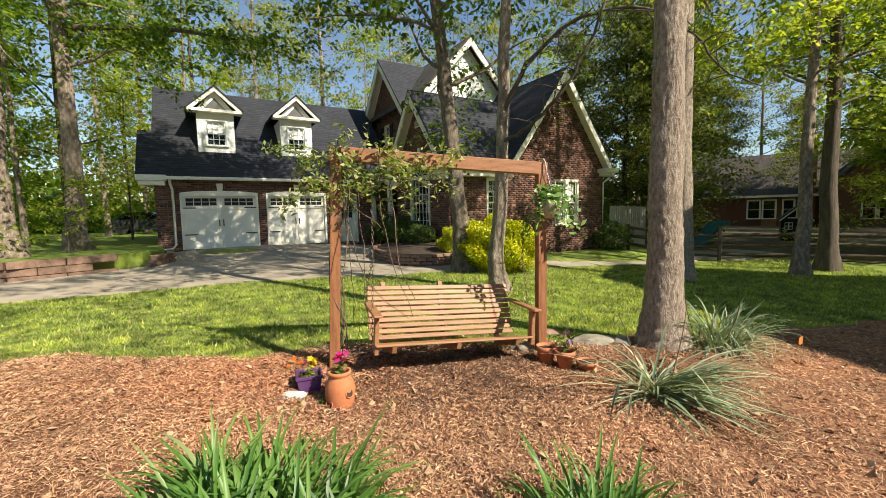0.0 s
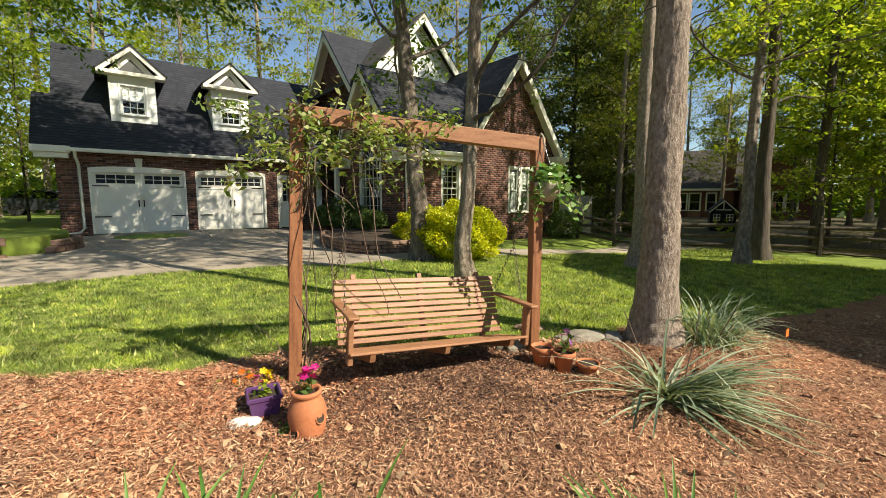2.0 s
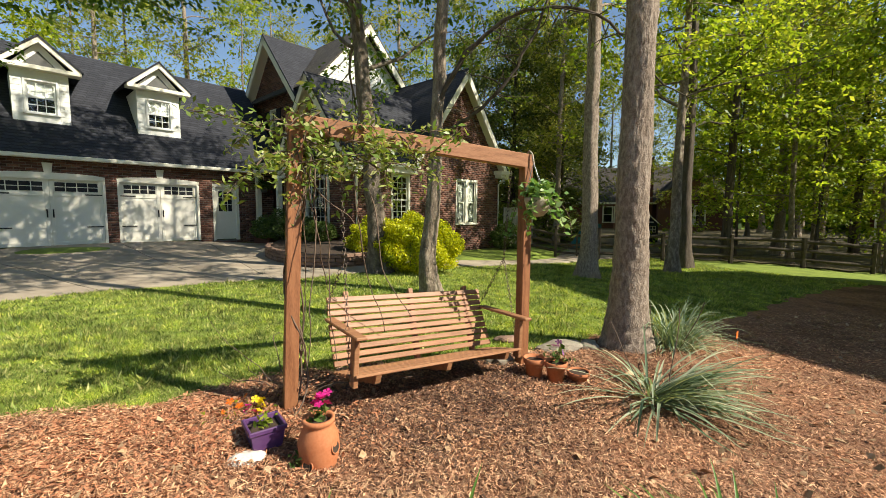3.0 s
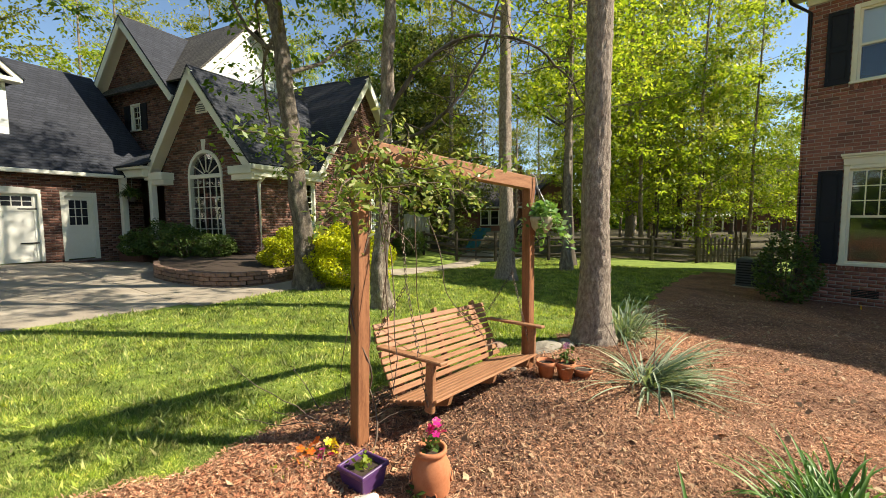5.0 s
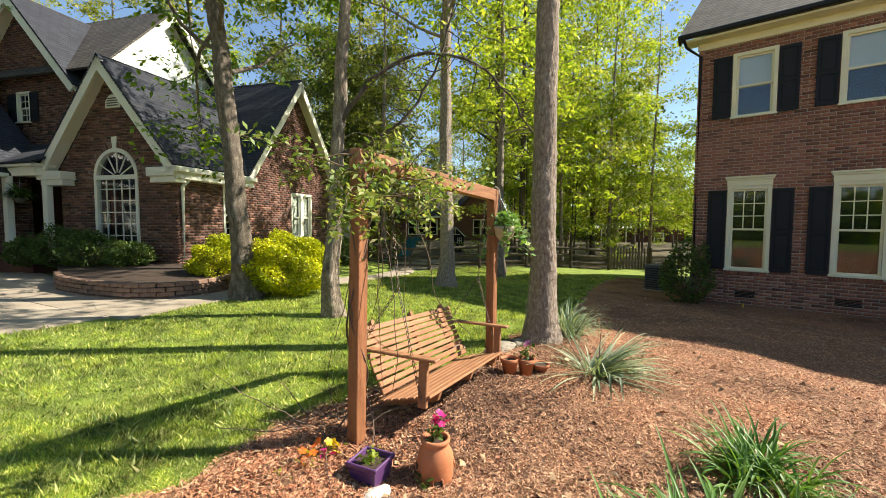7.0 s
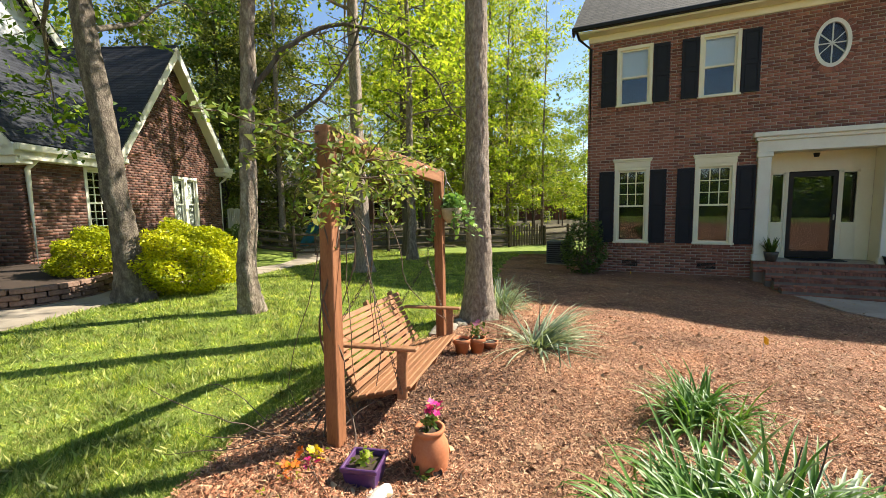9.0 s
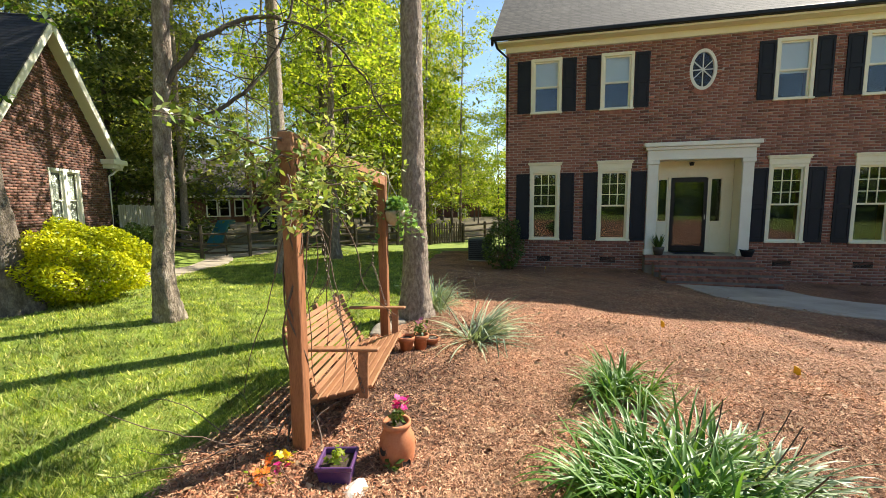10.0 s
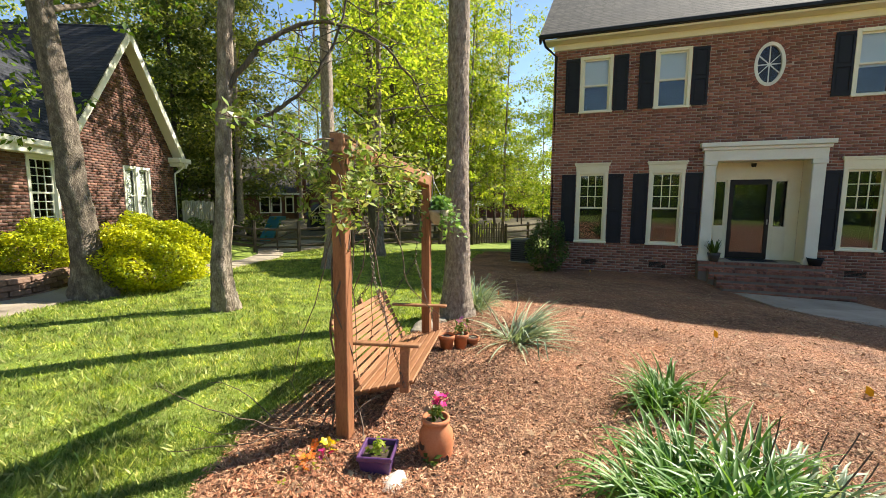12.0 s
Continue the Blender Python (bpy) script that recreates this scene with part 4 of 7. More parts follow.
box(bm, (7.27, 0.05, 1.4), (7.4, 0.1, 2.3), MG)
box(bm, (6.78, 0.05, 2.17), (7.27, 0.1, 2.3), MG)
for k in (1, 2):
    box(bm, (6.78 + 0.163 * k - 0.01, 0.055, 1.4), (6.78 + 0.163 * k + 0.01, 0.09, 2.17), MG)
    box(bm, (6.78, 0.055, 1.4 + 0.257 * k - 0.01), (7.27, 0.09, 1.4 + 0.257 * k + 0.01), MG)
part("door_glazing", bm, WHITE, sd)
part("dark_glass", bx((6.77, 0.085, 1.39), (7.28, 0.09, 2.18), MG), BLACK, sd)
# roof of the garage: a wider lower half, as the eave runs past the end wall
EV = GV - 0.3
RIDGE = (EV + 4.2, 7.15)
bm = bmesh.new()
pt = lambda u, s: (u, EV + 4.2 * s, 3.0 + 4.15 * s)
for pts in ([pt(-1.75, 0), pt(8.2, 0), pt(8.2, 0.46), pt(-1.75, 0.46)], [pt(-1.3, 0.46), pt(8.2, 0.46), pt(8.2, 1), pt(-1.3, 1)],
            [(-1.3, EV + 8.4, 3.0), (8.2, EV + 8.4, 3.0), (8.2, EV + 4.2, 7.15), (-1.3, EV + 4.2, 7.15)]):
    part("garage_roof", slab(bmesh.new(), pts, 0.1), SHINGLE, lhouse, "charcoal shingle roof")
bm = bmesh.new()
box(bm, (-0.95, EV - 0.1, 2.9), (6.9, EV + 0.02, 3.02), I4, 0.02)
part("gutter", bm, WHITE, lhouse, "white gutter")
bm = bmesh.new()
box(bm, (-1.75, EV - 0.05, 2.86), (-0.85, GV + 0.3, 3.06), I4, 0.01)
box(bm, (-1.68, EV + 0.02, 2.7), (-0.9, GV + 0.25, 2.86), I4, 0.01)
part("cornice_return", bm, WHITE, lhouse, "white boxed cornice return")
pipe("downspout", lhouse, [(-0.75, EV - 0.05, 2.92), (-0.75, EV + 0.05, 2.75), (-0.7, GV - 0.07, 2.55), (-0.7, GV - 0.07, 0.55), (-0.8, GV - 0.2, 0.42), (-1.3, GV - 0.45, 0.36)], 0.045, WHITE, label="white downspout")


def dormer(uc, vf=19.0, z0=4.1, w=1.3, h=1.5):
    d = root("dormer", I4, "", "")
    d.parent = lhouse
    m = Matrix.Translation((uc - w / 2, vf, 0))
    hole = (w / 2 - 0.4, w / 2 + 0.4, z0 + 0.2, z0 + 1.25)
    part("front_wall", wall_mesh(w, z0 - 0.1, z0 + h, 0.08, [hole], m), SIDING, d, "white painted dormer front")
    part("cheek", box(bx((0, 0.08, z0 - 0.4), (0.06, 2.2, z0 + h), m), (w - 0.06, 0.08, z0 - 0.4), (w, 2.2, z0 + h), m), SIDING, d)
    sash_window(d, m, *hole, SIDING, (3, 2), (3, 2), casing=0.06, blind=0.5, name="dormer_window")
    bm = bmesh.new()
    for zz in np.arange(z0 + 0.05, z0 + h, 0.16):
        for a, b in ((0.0, hole[0] - 0.02), (hole[1] + 0.02, w)):
            box(bm, (a, -0.014, zz), (b, 0.0, zz + 0.145), m)
    tagged(part("clapboard", bm, SIDING, d), kind="stuff")
    e, pk = z0 + h, z0 + h + 0.95
    part("pediment", prism(bmesh.new(), [(-0.1, e), (w + 0.1, e), (w / 2, pk - 0.12)], -0.06, 0.05, m), SIDING, d)
    # Solid dark triangle that paints the shade under the pediment trim.
    part("pediment_shade", prism(bmesh.new(), [(w * 0.2, e + 0.13), (w * 0.8, e + 0.13), (w / 2, pk - 0.38)], -0.066, -0.05, m), METALG, d, "dark grey triangle painting the shade in the pediment")
    bm = bmesh.new()
    box(bm, (-0.3, -0.3, e - 0.02), (w + 0.3, 0.1, e + 0.1), m, 0.01)
    slab(bm, [(-0.32, -0.3, e + 0.1), (-0.32, -0.2, e + 0.1), (w / 2, -0.2, pk + 0.02), (w / 2, -0.3, pk + 0.02)], 0.14, m)
    slab(bm, [(w + 0.32, -0.3, e + 0.1), (w + 0.32, -0.2, e + 0.1), (w / 2, -0.2, pk + 0.02), (w / 2, -0.3, pk + 0.02)], 0.14, m)
    part("pediment_trim", bm, WHITE, d)
    bm = bmesh.new()
    slab(bm, [(-0.36, -0.33, e + 0.1), (-0.36, 3.0, e + 0.1), (w / 2, 3.0, pk + 0.06), (w / 2, -0.33, pk + 0.06)], 0.05, m)
    slab(bm, [(w + 0.36, -0.33, e + 0.1), (w + 0.36, 3.0, e + 0.1), (w / 2, 3.0, pk + 0.06), (w / 2, -0.33, pk + 0.06)], 0.05, m)
    part("dormer_roof", bm, SHINGLE, d)


dormer(0.87)
dormer(3.92)

# arched-window wing: faces -u
AU, AV0, AV1, AE, AP = 7.6, 12.5, 16.85, 3.2, 6.0
MA = faceU(AU, AV1)
AWD = AV1 - AV0
awin = (1.36, 3.0, 0.85, 3.75)
acx, az = (awin[0] + awin[1]) / 2, 2.9
part("gable_wall", wall_mesh(AWD, -0.2, AE, 0.25, [(awin[0], awin[1], 0.85, AE)], MA), MORTARD, lhouse)
part("gable_top", prism(bmesh.new(), [(0, AE), (awin[0], AE), *[(acx - 0.82 * math.cos(t), az + 0.82 * math.sin(t)) for t in np.linspace(0.38, math.pi - 0.38, 11)], (awin[1], AE), (AWD, AE), (AWD / 2, AP)], 0.0, 0.25, MA), MORTARD, lhouse)


def in_arch(x, z):
    if z > AE and abs(x - AWD / 2) > (AWD / 2) * (AP - z) / (AP - AE):
        return False
    if z > az and math.hypot(x - acx, z - az) < 0.98:
        return False
    return True


v, f, o = brick_arrays(AWD, in_arch, [(awin[0], awin[1], 0.85, az)], MA, -0.2, AP, seed=8)
tagged(np_part("gable_bricks", v, f, BRICK_L, lhouse), kind="stuff")
bm = bmesh.new()
for k in range(27):
    t = math.pi * (k + 0.5) / 27
    box(bm, (0.83, -0.016, -0.03), (0.98, 0.0, 0.03), MA @ Matrix.Translation((acx, 0, az)) @ Matrix.Rotation(-t, 4, "Y"))
part("arch_bricks", bm, BRICK_L, lhouse)
bm = bmesh.new()
prev = None
for k in range(25):
    t = math.pi * k / 24
    ring = [bm.verts.new(MA @ Vector((acx + r * math.cos(t), y, az + r * math.sin(t)))) for r, y in ((0.82, -0.04), (0.72, -0.04), (0.72, 0.09), (0.82, 0.09))]
    if prev:
        for q in range(4):
            bm.faces.new((prev[q], ring[q], ring[(q + 1) % 4], prev[(q + 1) % 4]))
    prev = ring
bmesh.ops.recalc_face_normals(bm, faces=bm.faces)
box(bm, (awin[0], -0.04, 0.85), (awin[0] + 0.1, 0.09, az), MA)
box(bm, (awin[1] - 0.1, -0.04, 0.85), (awin[1], 0.09, az), MA)
box(bm, (awin[0] - 0.04, -0.09, 0.78), (awin[1] + 0.04, 0.09, 0.9), MA)
box(bm, (awin[0] + 0.1, -0.04, az - 0.06), (awin[1] - 0.1, 0.09, az + 0.06), MA)
arch = part("arched_window", bm, WHITE, lhouse, "tall white arched window with fan light")
bm = bmesh.new()
for k in range(1, 6):
    t = math.pi * k / 6
    box(bm, (0.14, 0.02, -0.014), (0.74, 0.05, 0.014), MA @ Matrix.Translation((acx, 0, az)) @ Matrix.Rotation(-t, 4, "Y"))
for k in range(1, 5):
    x = awin[0] + 0.1 + (awin[1] - awin[0] - 0.2) * k / 5
    box(bm, (x - 0.013, 0.02, 0.9), (x + 0.013, 0.05, az), MA)
for k in range(1, 6):
    z = 0.9 + (az - 0.9) * k / 6
    box(bm, (awin[0] + 0.1, 0.022, z - 0.013), (awin[1] - 0.1, 0.048, z + 0.013), MA)
part("glazing_bar", bm, WHITE, arch)
part("pane", prism(bmesh.new(), [(awin[0] + 0.05, 0.88), (awin[1] - 0.05, 0.88), *[(acx + 0.75 * math.cos(t), az + 0.75 * math.sin(t)) for t in np.linspace(0, math.pi, 13)]], 0.035, 0.039, MA), GLASS, arch).visible_shadow = False
part("room_shade_plate", bx((awin[0], 0.6, 0.7), (awin[1], 0.62, 3.9), MA), ROOM_SHADE, arch)
part("keystone", prism(bmesh.new(), [(acx - 0.06, az + 0.82), (acx + 0.06, az + 0.82), (acx + 0.1, az + 1.14), (acx - 0.1, az + 1.14)], -0.04, 0.0, MA), WHITE, lhouse)
bm = prism(bmesh.new(), [(AWD / 2 - 0.27, 4.85), (AWD / 2 + 0.27, 4.85), *[(AWD / 2 + 0.27 * math.cos(t), 4.95 + 0.27 * math.sin(t)) for t in np.linspace(0, math.pi, 9)]], -0.03, 0.0, MA)
gv = part("gable_vent", bm, WHITE, lhouse, "small white arched louvre vent")
for k in range(4):
    part("louvre", bx((AWD / 2 - 0.2, -0.04, 4.9 + 0.065 * k), (AWD / 2 + 0.2, -0.03, 4.93 + 0.065 * k), MA), METALG, gv)
# its roof, ridge along u, and rake boards with wide soffits
amid = (AV0 + AV1) / 2
ov = 0.35
sl = (AP - AE) / (AWD / 2)
for s, vv in ((-1, AV0 - ov), (1, AV1 + ov)):
    ez = AE - ov * sl * 0.35
    u1, u2 = (10.3, 12.8) if s < 0 else (12.0, 12.0)
    part("wing_roof", slab(bmesh.new(), [(AU - 0.42, vv, ez + 0.1), (u1, vv, ez + 0.1), (u2, amid, AP + 0.22), (AU - 0.42, amid, AP + 0.22)], 0.07), SHINGLE, lhouse, "charcoal shingle roof")
    bm = bmesh.new()
    slab(bm, [(AU - 0.42, vv, ez + 0.03), (AU - 0.36, vv, ez + 0.03), (AU - 0.36, amid, AP + 0.15), (AU - 0.42, amid, AP + 0.15)], 0.24)
    slab(bm, [(AU - 0.36, vv, ez - 0.12), (AU, vv, ez - 0.12), (AU, amid, AP + 0.0), (AU - 0.36, amid, AP + 0.0)], 0.03)
    part("rake_board", bm, WHITE, lhouse, "white rake board and soffit")
    a, b = sorted((vv - s * 0.0, vv - s * 0.95))
    part("cornice_return", box(bx((AU - 0.42, a, ez - 0.2), (AU + 0.02, b, ez + 0.04), I4, 0.015), (AU - 0.34, a + 0.05, ez - 0.36), (AU + 0.02, b - 0.05, ez - 0.2), I4, 0.01), WHITE, lhouse)
part("gutter", box(bx((AU - 0.4, AV0 - ov - 0.1, 2.95), (10.25, AV0 - ov + 0.02, 3.1), I4, 0.02), (AU - 0.3, AV0 - ov, 2.78), (10.2, AV0, 2.95), I4), WHITE, lhouse, "white gutter and frieze")
pipe("downspout", lhouse, [(AU + 0.2, AV0 - ov, 2.95), (AU + 0.14, AV0 - 0.2, 2.75), (AU + 0.1, AV0 - 0.07, 2.6), (AU + 0.1, AV0 - 0.07, 0.2)], 0.062, WHITE, label="white downspout")
# side wall and big gable, both facing -v
GU0, GU1, GP = 10.2, 15.6, 6.95
MS = Matrix.Translation((AU, AV0, 0))
SW = GU1 - AU
sh = [(1.6, 2.5, 0.95, 2.8), (5.05, 6.45, 0.9, 2.8)]
GE = 3.4
part("side_wall", wall_mesh(SW, -0.5, GE, 0.25, sh, MS, [(SW, GE + 0.01), ((GU0 + GU1) / 2 - AU, GP), (GU0 - AU, GE + 0.01)]), MORTARD, lhouse)


def in_gable(x, z):
    c = (GU0 + GU1) / 2 - AU
    if z > GE:
        return abs(x - c) < (GU1 - GU0) / 2 * (GP - z) / (GP - GE)
    return not (x < GU0 - AU and z > 3.0)


v, f, o = brick_arrays(SW, in_gable, sh, MS, -0.5, GP, seed=11)
tagged(np_part("side_bricks", v, f, BRICK_L, lhouse), kind="stuff")
sash_window(lhouse, MS, *sh[0], WHITE, (3, 4), (3, 4))
sash_window(lhouse, MS, 5.05, 5.75, 0.9, 2.8, WHITE, (1, 1), (1, 1), blind=0.97, shade=BLINDG)
sash_window(lhouse, MS, 5.75, 6.45, 0.9, 2.8, WHITE, (1, 1), (1, 1), blind=0.97, shade=BLINDG)
gc = (GU0 + GU1) / 2
for s, ue in ((-1, GU0 - 0.3), (1, GU1 + 0.35)):
    dz = -0.3 * (GP - GE) / 2.9
    part("gable_roof", slab(bmesh.new(), [(ue, AV0 - 0.4, GE + dz + 0.12), (ue, 24, GE + dz + 0.12), (gc, 24, GP + 0.2), (gc, AV0 - 0.4, GP + 0.2)], 0.07), SHINGLE, lhouse, "charcoal shingle roof")
    bm = bmesh.new()
    slab(bm, [(ue, AV0 - 0.4, GE + dz + 0.05), (ue, AV0 - 0.34, GE + dz + 0.05), (gc, AV0 - 0.34, GP + 0.13), (gc, AV0 - 0.4, GP + 0.13)], 0.22)
    slab(bm, [(ue, AV0 - 0.34, GE + dz - 0.08), (ue, AV0, GE + dz - 0.08), (gc, AV0, GP), (gc, AV0 - 0.34, GP)], 0.03)
    part("rake_board", bm, WHITE, lhouse, "white rake board and soffit")
part("cornice_return", box(bx((GU1 - 0.35, AV0 - 0.45, 3.12), (GU1 + 0.5, AV0 + 0.1, 3.3), I4, 0.015), (GU1 - 0.25, AV0 - 0.35, 2.98), (GU1 + 0.35, AV0, 3.12), I4, 0.01), WHITE, lhouse)
pipe("downspout", lhouse, [(GU1 + 0.3, AV0 - 0.3, 3.1), (GU1 + 0.1, AV0 - 0.12, 2.8), (GU1 - 0.05, AV0 - 0.07, 2.7), (GU1 - 0.05, AV0 - 0.07, -0.1)], 0.045, WHITE, label="white downspout")
part("end_wall", box(bx((GU1 - 0.25, AV0 + 0.25, -0.5), (GU1, 24, GE)), (AU, 23.8, -0.5), (GU1, 24, GE)), BRICK_L, lhouse)
# entrance porch
part("porch_wall", bx((9.3, AV1, -0.1), (9.5, GV + 4, 3.2)), BRICK_L, lhouse)
part("porch_floor", bx((6.78, AV1 - 0.02, -0.1), (9.3, GV, 0.45), I4, 0.01), BRICK_L, lhouse, "brick porch floor")
part("front_door", bx((9.25, 17.2, 0.45), (9.3, 18.1, 2.5), I4, 0.01), BLACK, lhouse, "dark front door")
for cu, vv in ((7.31, 16.97), (6.95, 18.0)):
    part("column", box(bx((cu - 0.09, vv - 0.09, 0.45), (cu + 0.09, vv + 0.09, 2.95), I4, 0.012), (cu - 0.12, vv - 0.12, 0.45), (cu + 0.12, vv + 0.12, 0.6), I4, 0.01), WHITE, lhouse, "white square porch column")
part("porch_beam", box(bx((7.0, AV1 + 0.1, 2.95), (7.45, GV + 0.6, 3.2), I4, 0.01), (6.85, AV1 + 0.0, 3.2), (7.5, GV + 0.7, 3.3), I4, 0.012), WHITE, lhouse)
part("porch_roof", slab(bmesh.new(), [(6.8, AV1 - 0.1, 3.32), (6.8, GV + 3.4, 3.32), (9.4, GV + 3.4, 4.6), (9.4, AV1 - 0.1, 4.6)], 0.06), SHINGLE, lhouse, "charcoal shingle roof")
# upper storey: gable facing -u, then the white gable facing -v
UU, UV0, UV1, UE, UP = 8.6, 17.4, 22.4, 6.2, 8.9
MU = faceU(UU, UV1)
part("upper_wall", wall_mesh(UV1 - UV0, 3.0, UE, 0.25, [(2.1, 2.75, 4.95, 6.0)], MU, [((UV1 - UV0) / 2, UP)]), MORTARD, lhouse)
v, f, o = brick_arrays(UV1 - UV0, lambda x, z: z < UE or abs(x - 2.5) < 2.5 * (UP - z) / (UP - UE), [(2.1, 2.75, 4.95, 6.0)], MU, 3.0, UP, seed=15)
tagged(np_part("upper_bricks", v, f, BRICK_L, lhouse), kind="stuff")
sash_window(lhouse, MU, 2.1, 2.75, 4.95, 6.0, WHITE, (2, 2), (2, 2), casing=0.07)
shutter(lhouse, MU, 1.7, 2.08, 4.98, 5.95)
shutter(lhouse, MU, 2.77, 3.15, 4.98, 5.95)
um = (UV0 + UV1) / 2
for s, vv in ((-1, UV0 - 0.4), (1, UV1 + 0.4)):
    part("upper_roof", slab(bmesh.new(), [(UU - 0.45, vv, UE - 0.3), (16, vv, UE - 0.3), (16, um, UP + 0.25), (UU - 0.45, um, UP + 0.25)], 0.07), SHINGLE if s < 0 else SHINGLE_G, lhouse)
    bm = bmesh.new()
    slab(bm, [(UU - 0.45, vv, UE - 0.38), (UU - 0.38, vv, UE - 0.38), (UU - 0.38, um, UP + 0.17), (UU - 0.45, um, UP + 0.17)], 0.24)
    slab(bm, [(UU - 0.38, vv, UE - 0.52), (UU, vv, UE - 0.52), (UU, um, UP + 0.03), (UU - 0.38, um, UP + 0.03)], 0.03)
    part("rake_board", bm, WHITE, lhouse)
part("cornice_return", bx((UU - 0.45, UV1 - 0.6, UE - 0.6), (UU + 0.02, UV1 + 0.6, UE - 0.3), I4, 0.015), WHITE, lhouse)
part("body_wall", box(bx((9.0, UV0, 3.0), (16, UV0 + 0.2, UE)), (9.0, UV1 - 0.2, 3), (16, UV1, UE)), BRICK_L, lhouse)
WV, WU0, WU1, WE, WP = 16.5, 8.6, 13.6, 6.6, 9.2
MW = Matrix.Translation((WU0, WV, 0))
part("white_gable", prism(bmesh.new(), [(0, 4.5), (WU1 - WU0, 4.5), (WU1 - WU0, WE), ((WU1 - WU0) / 2, WP), (0, WE)], 0, 0.2, MW), SIDING, lhouse, "white lap-sided gable")
bm = bmesh.new()
for zz in np.arange(4.5, WP - 0.15, 0.15):
    hw = (WU1 - WU0) / 2 * min(1, (WP - zz - 0.1) / (WP - WE))
    slab(bm, [((WU1 - WU0) / 2 - hw, -0.018, zz), ((WU1 - WU0) / 2 + hw, -0.018, zz), ((WU1 - WU0) / 2 + hw, -0.002, zz + 0.145), ((WU1 - WU0) / 2 - hw, -0.002, zz + 0.145)], 0.004, MW)
tagged(part("clapboard", bm, SIDING, lhouse), kind="stuff")
wc = (WU0 + WU1) / 2
for ue in (WU0 - 0.35, WU1 + 0.35):
    part("white_gable_roof", slab(bmesh.new(), [(ue, WV - 0.45, WE - 0.2), (ue, 22, WE - 0.2), (wc, 22, WP + 0.25), (wc, WV - 0.45, WP + 0.25)], 0.07), SHINGLE_G, lhouse)
    part("rake_board", slab(bmesh.new(), [(ue, WV - 0.45, WE - 0.28), (ue, WV - 0.38, WE - 0.28), (wc, WV - 0.38, WP + 0.17), (wc, WV - 0.45, WP + 0.17)], 0.24), WHITE, lhouse)


# ---------------- trees ----------------
def limb_path(p0, direction, length, n=7, sag=0.0, wob=0.12, r=None):
    r = r or rng
    d = np.array(direction, float)
    d /= np.linalg.norm(d)
    pts = [np.array(p0, float)]
    for k in range(n):
        d = d + r.normal(size=3) * wob + np.array([0, 0, -sag / n])
        d /= np.linalg.norm(d)
        pts.append(pts[-1] + d * length / n)
    return np.array(pts)


def build_tree(name, label, height, r0, bark, leaf, lean=(0, 0), first=0.45, limbs=14, reach=3.0, leaves=3000, size=0.12, seed=1, wob=0.02, seg=12, ridges=0, clump=0.55, droop=0.1, group="", rows=26, furrow=0.0, needles=False):
    """A tree at the origin: flared, tapering trunk, limbs with twigs, and a crown of many leaves in clumps."""
    r = np.random.default_rng(seed)
    t = root(name, I4, label, "tree", group)
    n = rows
    s = np.linspace(0, 1, n) ** 1.4
    w = np.cumsum(r.normal(size=(26, 2)) * wob * r0 * 3, axis=0)
    w = np.stack([np.interp(s, np.linspace(0, 1, 26) ** 1.4, w[:, c] - w[0, c]) for c in (0, 1)], 1)
    path = np.stack([lean[0] * s * height + w[:, 0], lean[1] * s * height + w[:, 1], s * height - 0.15 * (s == 0)], 1)
    rad = r0 * (1 - 0.82 * s ** 0.9) * (1 + 0.7 * np.exp(-s * height / 0.4))
    v, f = tube_arrays(path, rad, seg, 0.0 if furrow else 0.025, ridges, r)
    if furrow:
        mid = np.repeat(path, seg, 0)
        off = v - mid
        ln = np.linalg.norm(off, axis=1)
        for i in range(len(v)):
            p = Vector(off[i] / ln[i] * r0)
            q = Vector((p.x * 24, p.y * 24, v[i, 2] * 8.0))
            ridge = abs(noise.noise(q)) * 1.6 + abs(noise.noise(q * 2.1)) * 0.7
            lump = noise.noise(Vector((p.x * 4, p.y * 4, v[i, 2] * 1.3)))
            off[i] *= 1 + (furrow * (ridge - 0.6) + furrow * 1.5 * lump) / ln[i]
        v = mid + off
    np_part("trunk", v, f, bark, t, smooth=not furrow)
    tips, pieces = [], []
    for k in range(limbs):
        q = first + (0.97 - first) * (k + r.uniform(0, 0.8)) / limbs
        p = np.array([np.interp(q, s, path[:, c]) for c in range(3)])
        a = k * 2.4 + r.uniform(-0.5, 0.5)
        up = r.uniform(0.05, 0.6) + 0.6 * max(0, q - 0.6)
        ln = reach * r.uniform(0.6, 1.1) * (1.15 - 0.65 * q)
        lp = limb_path(p, (math.cos(a), math.sin(a), up), ln, 7, droop, 0.16, r)
        rl = max(0.012, r0 * (1 - 0.8 * q) * 0.34)
        pieces.append(tube_arrays(lp, np.linspace(rl, 0.006, len(lp)), 5))
        for j in range(2, 8):
            tips.append(lp[j])
            if j > 2:
                tw = limb_path(lp[j], r.normal(size=3) * 0.8 + (lp[j] - lp[j - 1]) * 3, ln * 0.3, 3, 0.15, 0.2, r)
                pieces.append(tube_arrays(tw, np.linspace(rl * 0.3, 0.004, 4), 3))
                tips += [tw[2], tw[3]]
    v, f = join(pieces)
    np_part("branchwork", v, f, bark, t, smooth=True)
    tips = np.array(tips)
    per = 1 if needles else 15
    pick = tips[r.integers(0, len(tips), leaves // per)]
    c = pick + r.normal(size=(len(pick), 3)) * np.array([clump, clump, clump * 0.4])
    v, f = leaf_arrays(c, size, r=r) if needles else spray_arrays(c, size, per, r)
    np_part("crown", v, f, leaf, t)
    return t


